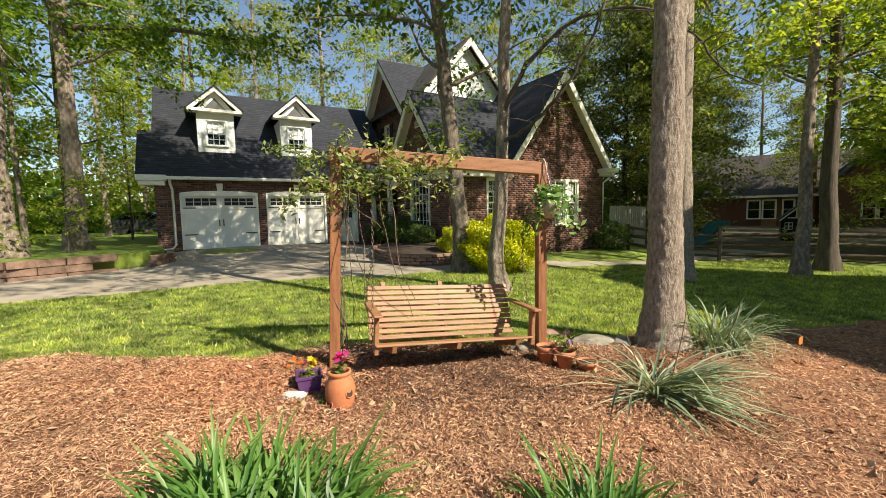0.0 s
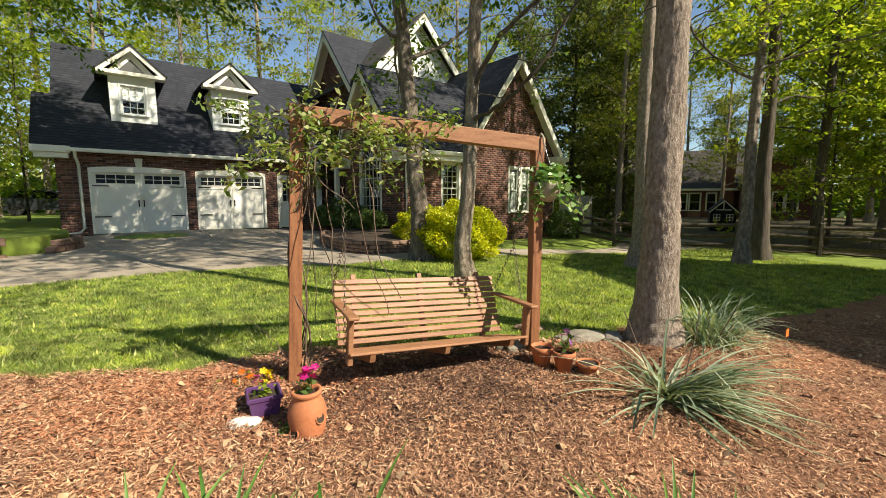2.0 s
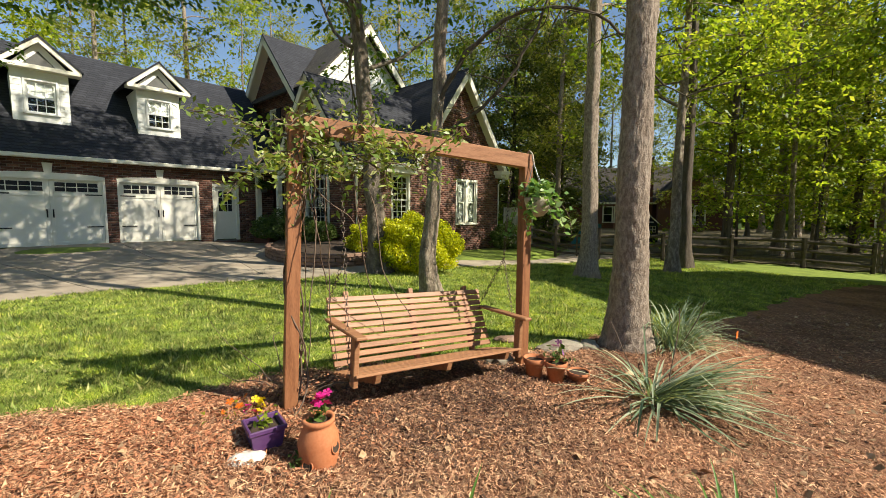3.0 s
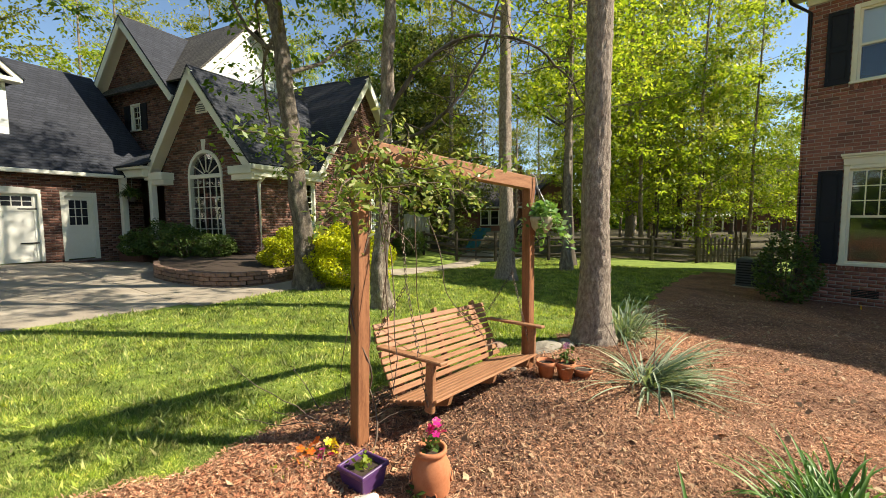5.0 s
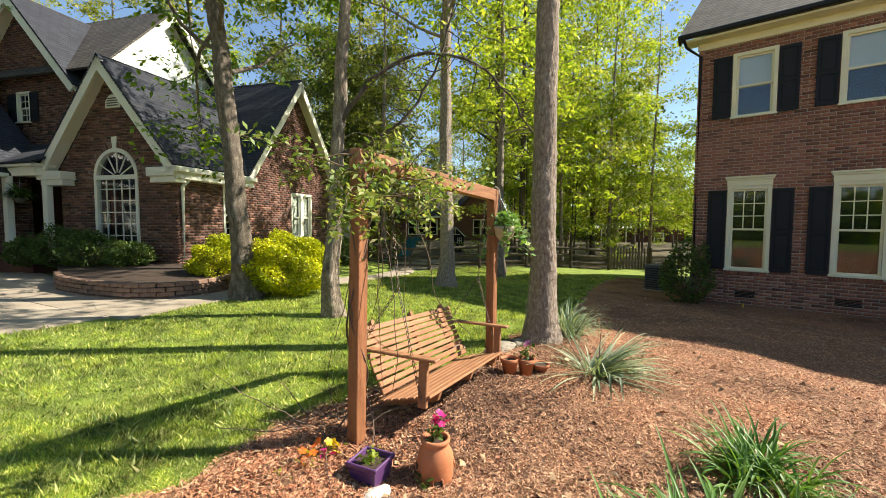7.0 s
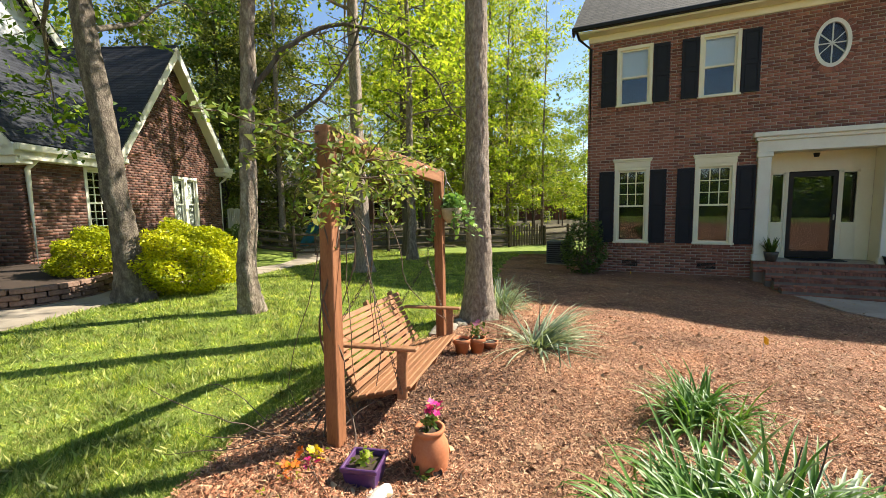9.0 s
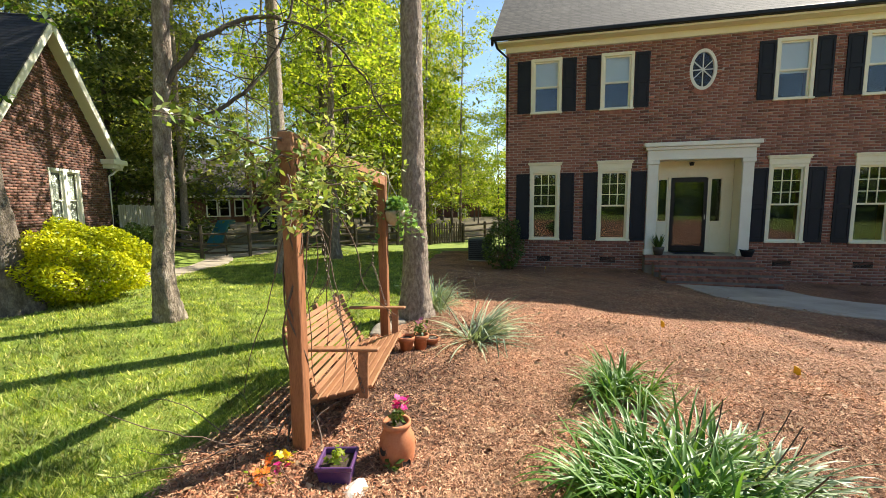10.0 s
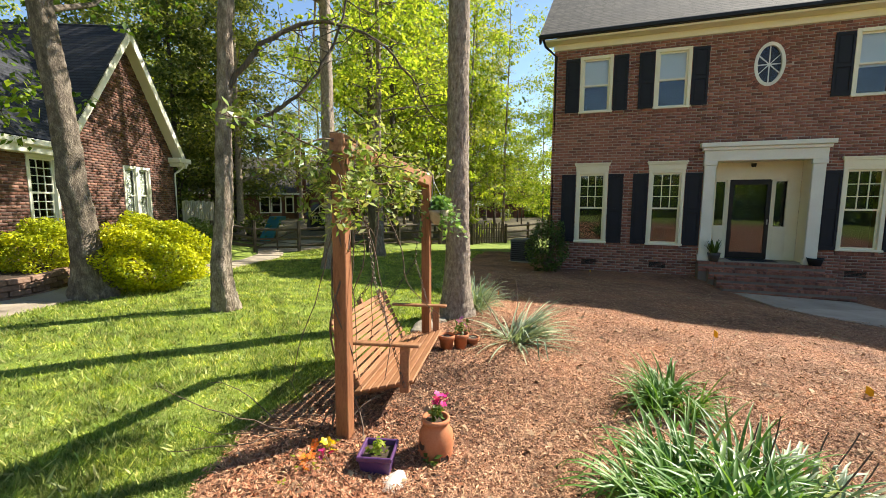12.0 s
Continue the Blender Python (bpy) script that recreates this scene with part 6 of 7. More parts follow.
for k in range(16):
    a = r.uniform(0, 6.28)
    lp = limb_path((r.uniform(-0.3, 0.4), r.uniform(-0.05, 0.45), zg + 0.05), (math.cos(a), math.sin(a), 0.25), r.uniform(0.4, 0.9), 8, 0.6, 0.25, r)
    lp[:, 2] = np.maximum(lp[:, 2], zg + 0.04)
    pieces.append(tube_arrays(lp, np.linspace(0.005, 0.002, 9), 4))
v, f = join(pieces)
tagged(np_part("stemwork", v, f, VINE, vine, "bare twisting brown stems", smooth=True), kind="stuff")
tips = np.array(tips)
c = tips[r.integers(0, len(tips), 2100)] + r.normal(size=(2100, 3)) * 0.04
v, f = leaf_arrays(c, 0.055, aspect=0.46, r=r)
tagged(np_part("foliage", v, f, L_VINE, vine), kind="stuff")


# ---------------- pots and small things ----------------
def flowers(name, parent, centre, n, petal, seed, size=0.035, spread=0.05):
    """Blooms of five petals round a centre, among leaves."""
    r = np.random.default_rng(seed)
    vs, fs, o = [], [], 0
    for k in range(n):
        c = np.array(centre) + r.normal(size=3) * spread
        tilt = Matrix.Rotation(r.uniform(0, 6.28), 3, "Z") @ Matrix.Rotation(r.uniform(0.2, 1.2), 3, "X")
        for j in range(5):
            a = j * 1.2566
            pts = [Vector((0, 0, 0)), Vector((math.cos(a - 0.5), math.sin(a - 0.5), 0.25)) * size * 0.8, Vector((math.cos(a), math.sin(a), 0.15)) * size, Vector((math.cos(a + 0.5), math.sin(a + 0.5), 0.25)) * size * 0.8]
            vs += [np.array(tilt @ p) + c for p in pts]
            fs.append([o, o + 1, o + 2, o + 3])
            o += 4
    return np_part(name, np.array(vs), np.array(fs), petal, parent)


def greens(parent, centre, n, leaf, seed, size=0.05, spread=(0.06, 0.06, 0.06)):
    r = np.random.default_rng(seed)
    v, f = leaf_arrays(np.array(centre) + r.normal(size=(n, 3)) * np.array(spread), size, aspect=0.6, r=r)
    return tagged(np_part("leaves", v, f, leaf, parent), kind="stuff")


def pot(name, label, x, y, prof, material, soil_z, soil_r, z=None, cat="flower pot", group="", m=I4):
    p = root(name, pose(x, y, gz(x, y) + 0.03 if z is None else z) @ m, label, cat, group)
    part("body", lathe(bmesh.new(), prof, 28), material, p, smooth=True)
    bm = bmesh.new()
    bmesh.ops.create_circle(bm, cap_ends=True, segments=24, radius=soil_r, matrix=Matrix.Translation((0, 0, soil_z)))
    for vtx in bm.verts:
        vtx.co.z += 0.004 * math.sin(vtx.co.x * 90)
    part("soil", bm, SOIL, p)
    return p


jar = pot("strawberry_jar", "terracotta strawberry jar with round pockets and pink flowers", -0.53, 3.25, [(0.0, 0.0), (0.085, 0.0), (0.092, 0.02), (0.115, 0.12), (0.122, 0.19), (0.115, 0.26), (0.088, 0.315), (0.083, 0.33), (0.097, 0.34), (0.097, 0.365), (0.078, 0.365), (0.074, 0.33), (0.078, 0.3)], TERRA, 0.335, 0.076, z=-0.07, m=Matrix.Scale(0.95, 4))
for a, zz in ((2.6, 0.2), (4.0, 0.12), (5.5, 0.2), (0.6, 0.2), (1.6, 0.1)):
    rr = 0.118 if zz > 0.15 else 0.115
    m = Matrix.Rotation(a, 4, "Z") @ Matrix.Translation((rr, 0, zz)) @ Matrix.Rotation(radians(78), 4, "Y")
    pk = part("pocket", lathe(bmesh.new(), [(0.026, -0.012), (0.036, -0.006), (0.038, 0.004), (0.034, 0.008), (0.031, 0.003)], 14, m), TERRA, jar, smooth=True)
    bm = bmesh.new()
    bmesh.ops.create_circle(bm, cap_ends=True, segments=14, radius=0.031, matrix=m @ Matrix.Translation((0, 0, 0.003)))
    part("pocket_soil", bm, SOIL, pk)
greens(jar, (0, 0, 0.4), 46, L_SHRUB, 81, 0.045, (0.025, 0.025, 0.035))
flowers("blossom", jar, (0.015, -0.01, 0.475), 12, PINK, 82, 0.03, 0.024)
greens(jar, (-0.13, -0.02, 0.12), 18, L_SHRUB, 83, 0.05, (0.02, 0.04, 0.035))
pp = root("square_pot", pose(-0.82, 3.52, -0.03, 0, 0, 14), "square purple glazed pot with a small green plant", "flower pot")
bm = bmesh.new()
rings = []
for hw, zz in ((0.072, 0.0), (0.098, 0.175), (0.108, 0.178), (0.108, 0.205), (0.092, 0.205), (0.088, 0.165)):
    rings.append([bm.verts.new((sx * hw, sy * hw, zz)) for sx, sy in ((-1, -1), (1, -1), (1, 1), (-1, 1))])
for a, b in zip(rings, rings[1:]):
    for k in range(4):
        bm.faces.new((a[k], a[(k + 1) % 4], b[(k + 1) % 4], b[k]))
bm.faces.new(rings[0][::-1])
bmesh.ops.bevel(bm, geom=[e for e in bm.edges], offset=0.004, segments=1, affect="EDGES")
part("body", bm, PURPLE, pp)
part("soil", bx((-0.088, -0.088, 0.15), (0.088, 0.088, 0.172)), SOIL, pp)
greens(pp, (0.0, 0.0, 0.22), 40, L_BRIGHT, 84, 0.04, (0.025, 0.025, 0.03))
CLAY = [(0.0, 0.0), (0.062, 0.0), (0.082, 0.13), (0.094, 0.132), (0.098, 0.18), (0.086, 0.18), (0.082, 0.13)]
pa = pot("clay_pot", "terracotta clay pot with violet flowers beside the post", 1.50, 3.70, CLAY, TERRA, 0.15, 0.084, group="clay pots")
greens(pa, (0.02, 0.02, 0.23), 70, L_SHRUB, 85, 0.05, (0.05, 0.05, 0.045))
flowers("blossom", pa, (0.02, 0.0, 0.3), 5, VIOLET, 86, 0.032, 0.03)
pot("clay_bowl", "small reddish clay bowl filled with soil", 1.68, 3.62, [(0.0, 0.0), (0.055, 0.0), (0.09, 0.07), (0.097, 0.075), (0.097, 0.1), (0.086, 0.1), (0.083, 0.08)], TERRA, 0.085, 0.085, group="clay pots")
pot("clay_pot", "reddish clay pot tucked against the arbor post", 1.36, 3.82, CLAY, TERRA, 0.15, 0.084, group="clay pots")
bed_f = root("flower_clump", pose(-0.95, 3.88, gz(-0.95, 3.88) + 0.02), "small clump of orange and yellow pansies in mulch", "flowers")
greens(bed_f, (0, 0, 0.03), 110, L_BRIGHT, 87, 0.035, (0.11, 0.06, 0.012))
flowers("orange_blossom", bed_f, (-0.06, 0.02, 0.065), 9, ORANGE, 88, 0.03, 0.04)
flowers("yellow_blossom", bed_f, (0.09, 0.0, 0.07), 8, YELLOW, 89, 0.03, 0.03)
flowers("pink_blossom", bed_f, (0.03, -0.06, 0.05), 4, PINK, 90, 0.024, 0.02)


PALESTONE = surf("chalky_white_stone", [(0.42, 0.37, 0.31), (0.62, 0.57, 0.5), (0.74, 0.7, 0.63)], 9, 50, 0.9, 0.7, 0.015)


def rock(name, label, x, y, sx, sy, sz, seed, material=STONEG, z=None):
    bm = bmesh.new()
    bmesh.ops.create_icosphere(bm, subdivisions=3, radius=1)
    for vtx in bm.verts:
        n = noise.noise(vtx.co * 1.3 + Vector((seed * 7.1, 0, 0))) * 0.35 + noise.noise(vtx.co * 4 + Vector((0, seed, 0))) * 0.08
        vtx.co *= 1 + n
        vtx.co = Vector((vtx.co.x * sx, vtx.co.y * sy, vtx.co.z * sz))
    ob = part(name, bm, material)
    ob.location = (x, y, (gz(x, y) if z is None else z) + sz * 0.3)
    return tagged(ob, label, "rock")


rock("stone", "pale flat fieldstone at the foot of the post", 1.27, 4.2, 0.14, 0.1, 0.08, 1)
rock("stone", "wide flat grey fieldstone edging the lawn", 2.12, 4.4, 0.27, 0.15, 0.075, 2)
rock("stone", "tan fieldstone half sunk in the grass", 1.75, 4.85, 0.16, 0.1, 0.05, 3, STONE)
rock("stone", "rough pale stone beside the purple pot", -0.93, 3.38, 0.1, 0.08, 0.06, 4, PALESTONE)
rock("stone", "small flat stone leaning near the trunk", 2.42, 4.3, 0.12, 0.1, 0.07, 5)

# hanging basket on the right post
hb = root("hanging_basket", pose(1.45, 3.955, 1.55), "pale coir hanging basket with trailing green plant", "hanging basket")
part("bowl", lathe(bmesh.new(), [(0.0, -0.14), (0.05, -0.13), (0.095, -0.08), (0.118, 0.0), (0.122, 0.03), (0.108, 0.03), (0.1, 0.0), (0.0, 0.01)], 20), FIBRE, hb, smooth=True)
for a in (0.5, 2.6, 4.7):
    np_part("hanger_wire", *tube_arrays([(0.115 * math.cos(a), 0.115 * math.sin(a), 0.03), (-0.02, 0.05, 0.34)], [0.003, 0.003], 5), CHAIN, hb)
np_part("hook", *tube_arrays([(-0.02, 0.05, 0.34), (-0.03, 0.06, 0.42), (-0.03, 0.1, 0.45), (-0.03, 0.14, 0.43), (-0.03, 0.14, 0.36)], [0.008] * 5, 6), FIBRE, hb, "pale rope hook over the beam")
greens(hb, (0.0, 0.0, 0.08), 230, L_BASKET, 91, 0.07, (0.085, 0.08, 0.045))
r = np.random.default_rng(92)
tips, pieces = [], []
for k in range(7):
    a = r.uniform(0, 6.28)
    lp = limb_path((0.1 * math.cos(a), 0.1 * math.sin(a), 0.03), (math.cos(a), math.sin(a), 0.2), r.uniform(0.22, 0.42), 8, 4.2, 0.1, r)
    pieces.append(tube_arrays(lp, [0.003] * 9, 4))
    tips += list(lp[1:])
v, f = join(pieces)
np_part("trailing_stem", v, f, VINE, hb)
v, f = leaf_arrays(np.array(tips)[r.integers(0, len(tips), 130)] + r.normal(size=(130, 3)) * 0.02, 0.06, aspect=0.7, r=r)
tagged(np_part("trailing_leaves", v, f, L_BASKET, hb), kind="stuff")


def marker(x, y, h, material, label):
    fl_ = root("marker_flag", pose(x, y, gz(x, y) + 0.02, 0, 0, 200), label, "marker flag")
    np_part("wire", *tube_arrays([(0, 0, -0.05), (0.01, 0, h)], [0.002, 0.002], 4), CHAIN, fl_)
    bm = bmesh.new()
    pts = [(0.01, h - 0.075), (0.05, h - 0.085), (0.085, h - 0.07), (0.08, h - 0.01), (0.045, h), (0.01, h)]
    prism(bm, pts, -0.002, 0.002)
    part("flag", bm, material, fl_)


marker(4.15, 3.82, 0.28, FLAGM, "small orange utility flag in the mulch")
marker(2.9, 0.85, 0.26, FLAGY, "small yellow utility flag in the mulch")
marker(9.4, 2.3, 0.22, FLAGY, "yellow utility flag near the brick wall")
marker(1.9, -0.15, 0.12, FLAGY, "low yellow utility flag in the sunlit mulch")
# pots by the door
dp = pot("door_planter", "squat brown pot with upright green leaves by the door", 0, 0, [(0.0, 0.0), (0.11, 0.0), (0.15, 0.17), (0.16, 0.24), (0.14, 0.24), (0.135, 0.2)], POTD, 0.21, 0.138, z=0)
dp.matrix_world = MR @ pose(4.5, -0.18, 0.045)
r = np.random.default_rng(95)
a = r.uniform(0, 6.28, 42)
v, f = blade_arrays(np.stack([0.06 * np.cos(a), 0.06 * np.sin(a), np.full(42, 0.2)], 1), a, r.uniform(0.25, 0.5, 42), np.full(42, 0.05), r.uniform(1.0, 1.5, 42), r.uniform(0.1, 0.7, 42))
tagged(np_part("leaves", v, f, L_SHRUB, dp, smooth=True), kind="stuff")
dq = pot("door_pot", "low black empty pot at the top of the steps", 0, 0, [(0.0, 0.0), (0.12, 0.0), (0.17, 0.16), (0.19, 0.2), (0.17, 0.2), (0.15, 0.14)], BLACK, 0.15, 0.152, z=0)
dq.matrix_world = MR @ pose(6.78, -0.2, 0.045)
ac = root("air_conditioner", pose(11.9, 4.55, gz(11.9, 4.55)), "grey outdoor air conditioning unit by the house", "air conditioner")
part("casing", bx((-0.38, -0.38, 0.05), (0.38, 0.38, 0.8), I4, 0.03), METALG, ac)
for k in range(9):
    part("louvre", bx((-0.385, -0.34, 0.12 + k * 0.07), (-0.378, 0.34, 0.15 + k * 0.07)), IRON, ac)
part("pad", bx((-0.45, -0.45, -0.1), (0.45, 0.45, 0.05), I4, 0.01), CONC, ac)

# ---------------- planter wall, bank, retaining wall ----------------
def wall_path(pts, step):
    q = np.array(pts, float)
    d = np.concatenate([[0], np.cumsum(np.linalg.norm(np.diff(q, axis=0), axis=1))])
    t = np.arange(0, d[-1], step)
    return np.stack([np.interp(t, d, q[:, 0]), np.interp(t, d, q[:, 1])], 1), d[-1]


def block_wall(name, label, pts, courses, length, height, depth, material, z=None, cap=None):
    w = root(name, I4, label, "wall", kind="structure")
    me = bpy.data.meshes.new("block")
    b = bx((-length / 2 + 0.006, -depth / 2, 0.004), (length / 2 - 0.006, depth / 2, height - 0.004), I4, min(0.012, height * 0.15))
    b.to_mesh(me)
    me.materials.append(material)
    r = np.random.default_rng(len(pts))
    for c in range(courses):
        q, total = wall_path(pts, length)
        for k in range(len(q) - 1):
            p0, p1 = q[k], q[k + 1]
            if c % 2:
                nx = q[min(k + 2, len(q) - 1)]
                p0, p1 = (p0 + p1) / 2, (p1 + nx) / 2
                if np.linalg.norm(p1 - p0) < length * 0.6:
                    continue
            m_ = (p0 + p1) / 2
            ob = new("block", me)
            ob.parent = w
            zb = (gz(*m_) if z is None else z) - 0.04 + c * height
            ob.matrix_local = pose(m_[0] + r.uniform(-0.008, 0.008), m_[1] + r.uniform(-0.008, 0.008), zb, 0, 0, math.degrees(math.atan2(p1[1] - p0[1], p1[0] - p0[0])) + r.uniform(-1.5, 1.5))
    return w


block_wall("retaining_wall", "low reddish brown block retaining wall beside the driveway", [(-16, 8.6), (-12.5, 9.4), (-9.1, 10.45), (-8.1, 11.5), (-7.1, 12.6)], 3, 1.05, 0.19, 0.22, STONE, z=0.06)
block_wall("retaining_wall", "short low end of the block wall", [(-7.0, 12.7), (-7.0, 13.9), (-7.9, 15.4)], 2, 0.4, 0.15, 0.22, STONE, z=0.2)
bm = bmesh.new()
top = [(-16, 8.8), (-12.5, 9.6), (-9.2, 10.65), (-8.25, 11.7), (-7.25, 12.8), (-7.2, 13.9), (-8.1, 15.5), (-8.6, 16.1), (-10.5, 21), (-14, 34), (-60, 40), (-60, 4), (-25, 6.5)]
vs = [bm.verts.new((x, y, 0.56)) for x, y in top]
bm.faces.new(vs)
bmesh.ops.triangulate(bm, faces=bm.faces)
e_ = bmesh.ops.extrude_face_region(bm, geom=bm.faces[:])
for g in e_["geom"]:
    if isinstance(g, bmesh.types.BMVert):
        g.co.z = -0.4
bmesh.ops.recalc_face_normals(bm, faces=bm.faces)
tagged(part("bank", bm, LAWN), "raised grassy bank behind the block wall", "lawn", kind="structure")
PLANT = [(2.1, 11.6), (1.5, 11.15), (1.0, 11.05), (0.4, 11.15), (-0.1, 11.6), (-0.5, 12.5), (-0.75, 13.6), (-0.6, 15.0)]
block_wall("planter_wall", "low curved tan stone planter wall under the arched window", PLANT, 4, 0.3, 0.095, 0.14, STONE)
bm = bmesh.new()
vs = [bm.verts.new((x, y, gz(x, y) + 0.29)) for x, y in [*[(a + 0.03, b + 0.05) for a, b in PLANT], uv2(7.4, 16.9), uv2(7.55, 12.4)]]
bm.faces.new(vs)
bmesh.ops.triangulate(bm, faces=bm.faces)
tagged(part("planter_soil", bm, SOIL), "dark soil in the stone planter", "soil", kind="structure")
sap = place(build_tree("sapling", "young sapling with bright layered leaves on the bank", 2.0, 0.02, BARKD, L_BRIGHT, (0, 0), 0.35, 9, 1.3, 700, 0.12, 61, 0.02, 6, 0, 0.18), -9.5, 13.3, z=0.55)
place(build_tree("sapling", "small leafy sapling beside the pale trunk", 1.6, 0.02, BARKD, L_BRIGHT, (0, 0), 0.35, 9, 1.3, 600, 0.12, 62, 0.02, 6, 0, 0.18), -10.6, 11.2, z=0.55)

# fern basket hung in the entrance porch
fx, fy = uv2(6.95, 17.5)
fern = root("hanging_fern", pose(fx, fy, 2.3), "full green fern hanging in the porch opening", "hanging basket")
part("bowl", lathe(bmesh.new(), [(0.0, -0.16), (0.09, -0.14), (0.14, 0.0), (0.13, 0.0), (0.0, -0.02)], 16), POTD, fern, smooth=True)
np_part("hanger_wire", *tube_arrays([(0, 0, -0.02), (0, 0, 0.68)], [0.004, 0.004], 5), CHAIN, fern)
r = np.random.default_rng(63)
a = r.uniform(0, 6.283, 150)
v, f = blade_arrays(np.stack([0.06 * np.cos(a), 0.06 * np.sin(a), np.zeros(150)], 1), a, r.uniform(0.35, 0.62, 150), np.full(150, 0.06), r.uniform(0.3, 1.4, 150), r.uniform(1.2, 2.6, 150))
tagged(np_part("fronds", v, f, L_SHRUB, fern, smooth=True), kind="stuff")

# ---------------- fences ----------------
fence = root("rail_fence", I4, "weathered split-rail fence along the lawn", "fence")
FP = [(9.75, 16.6), (10.6, 15.3), (11.85, 14.1), (13.7, 12.6), (15.5, 11.1), (17.2, 9.6), (18.8, 8.3)]
r = np.random.default_rng(5)
for k, (x, y) in enumerate(FP):
    g = gz(x, y)
    h = 1.32 if k in (1, 2) else 1.1
    part("post", bx((-0.075, -0.06, -0.2), (0.075, 0.06, h), pose(x, y, g, 0, 0, r.uniform(20, 60)), 0.02), FENCE, fence)
    if k:
        x0, y0 = FP[k - 1]
        if k == 2:
            for zz in (0.2, 0.55, 0.95):
                np_part("gate_rail", *tube_arrays([(x0, y0, gz(x0, y0) + zz), (x, y, g + zz)], [0.05, 0.05], 6), FENCE, fence)
            np_part("gate_brace", *tube_arrays([(x0, y0, gz(x0, y0) + 0.2), (x, y, g + 0.95)], [0.03, 0.03], 6), FENCE, fence)
            mx_, my_ = (x0 + x) / 2, (y0 + y) / 2
            part("gate_upright", bx((-0.04, -0.03, 0.1), (0.04, 0.03, 1.05), pose(mx_, my_, gz(mx_, my_), 0, 0, 45), 0.008), FENCE, fence)
        else:
            for zz in (0.28, 0.62, 0.95):
                jig = r.uniform(-0.03, 0.03, 4)
                pth = [(x0, y0, gz(x0, y0) + zz + jig[0]), ((x0 + x) / 2 + jig[2], (y0 + y) / 2, (gz(x0, y0) + g) / 2 + zz + jig[3]), (x, y, g + zz + jig[1])]
                np_part("rail", *tube_arrays(pth, [0.065, 0.075, 0.065], 6, 0.1), FENCE, fence)
picket = root("picket_gate", I4, "dark weathered picket gate near the brick house", "gate")
for k in range(13):
    t = k / 12
    x, y = 18.85 + 1.5 * t, 8.2 - 1.3 * t
    h = 1.15 + 0.06 * math.sin(k * 2.1)
    part("picket", prism(bmesh.new(), [(-0.04, 0.05), (0.04, 0.05), (0.04, h - 0.06), (0.0, h), (-0.04, h - 0.06)], -0.012, 0.012, pose(x, y, gz(x, y), 0, 0, -41)), FENCE, picket)
for zz in (0.35, 0.85):
    np_part("cross_rail", *tube_arrays([(18.85, 8.24, gz(18.85, 8.2) + zz), (20.35, 6.94, gz(20.35, 6.9) + zz)], [0.03, 0.03], 4), FENCE, picket)
fence2 = root("rail_fence", I4, "weathered rails running on past the picket gate", "fence")
for k in range(3):
    x, y = 20.5 + 1.7 * k, 6.8 - 1.0 * k
    part("post", bx((-0.075, -0.06, -0.2), (0.075, 0.06, 1.1), pose(x, y, gz(x, y), 0, 0, 40), 0.02), FENCE, fence2)
    if k:
        for zz in (0.3, 0.62, 0.95):
            np_part("rail", *tube_arrays([(x - 1.7, y + 1.0, gz(x - 1.7, y + 1) + zz), (x, y, gz(x, y) + zz)], [0.06, 0.06], 6, 0.1), FENCE, fence2)
boards = root("board_fence", I4, "silvered vertical board fence beside the house", "fence")
for k in range(17):
    x, y = 9.75 + 0.135 * k, 18.1 + 0.05 * k
    part("board", bx((-0.062, -0.01, 0.1), (0.062, 0.01, 1.92 + 0.02 * (k % 3)), pose(x, y, gz(x, y) - 0.05, 0, 0, 20), 0.004), PALE, boards)
for zz in (0.5, 1.5):
    np_part("rail", *tube_arrays([(9.7, 18.14, gz(9.7, 18.1) + zz), (12.0, 18.98, gz(12, 18.9) + zz)], [0.03, 0.03], 4), PALE, boards)


# ---------------- houses and things beyond the fence ----------------
def far_house(name, label, m, width, depth, wall_h, rise, wins, brick, roofm, storeys=1, chimney=None, porch=None):
    h = root(name, m, label, "house")
    holes = [(a, b, c, d) for a, b, c, d in wins]
    part("wall", wall_mesh(width, -0.4, wall_h, 0.2, holes, I4), brick, h)
    sidew = bmesh.new()
    mm = Matrix(((0, 1, 0, 0), (1, 0, 0, 0), (0, 0, 1, 0), (0, 0, 0, 1)))
    prism(sidew, [(0.2, -0.4), (depth, -0.4), (depth, wall_h), (depth / 2, wall_h + rise * 0.96), (0.2, wall_h)], 0, 0.2, mm)
    prism(sidew, [(0.2, -0.4), (depth, -0.4), (depth, wall_h), (depth / 2, wall_h + rise * 0.96), (0.2, wall_h)], width - 0.2, width, mm)
    box(sidew, (0.2, depth - 0.2, -0.4), (width - 0.2, depth, wall_h))
    part("side_wall", sidew, brick, h)
    for y0, y1 in ((-0.35, depth / 2), (depth + 0.35, depth / 2)):
        part("roof", slab(bmesh.new(), [(-0.3, y0, wall_h - 0.1), (width + 0.3, y0, wall_h - 0.1), (width + 0.3, y1, wall_h + rise), (-0.3, y1, wall_h + rise)], 0.1), roofm, h)
    part("fascia", bx((-0.3, -0.38, wall_h - 0.28), (width + 0.3, -0.33, wall_h - 0.08)), WHITE, h)
    for a, b, c, d in wins:
        sash_window(h, I4, a, b, c, d, WHITE, (1, 1), (1, 1))
    if chimney:
        part("chimney", bx((chimney, -0.35, -0.4), (chimney + 0.9, 0.3, wall_h + rise + 0.5), I4, 0.02), brick, h)
    return h


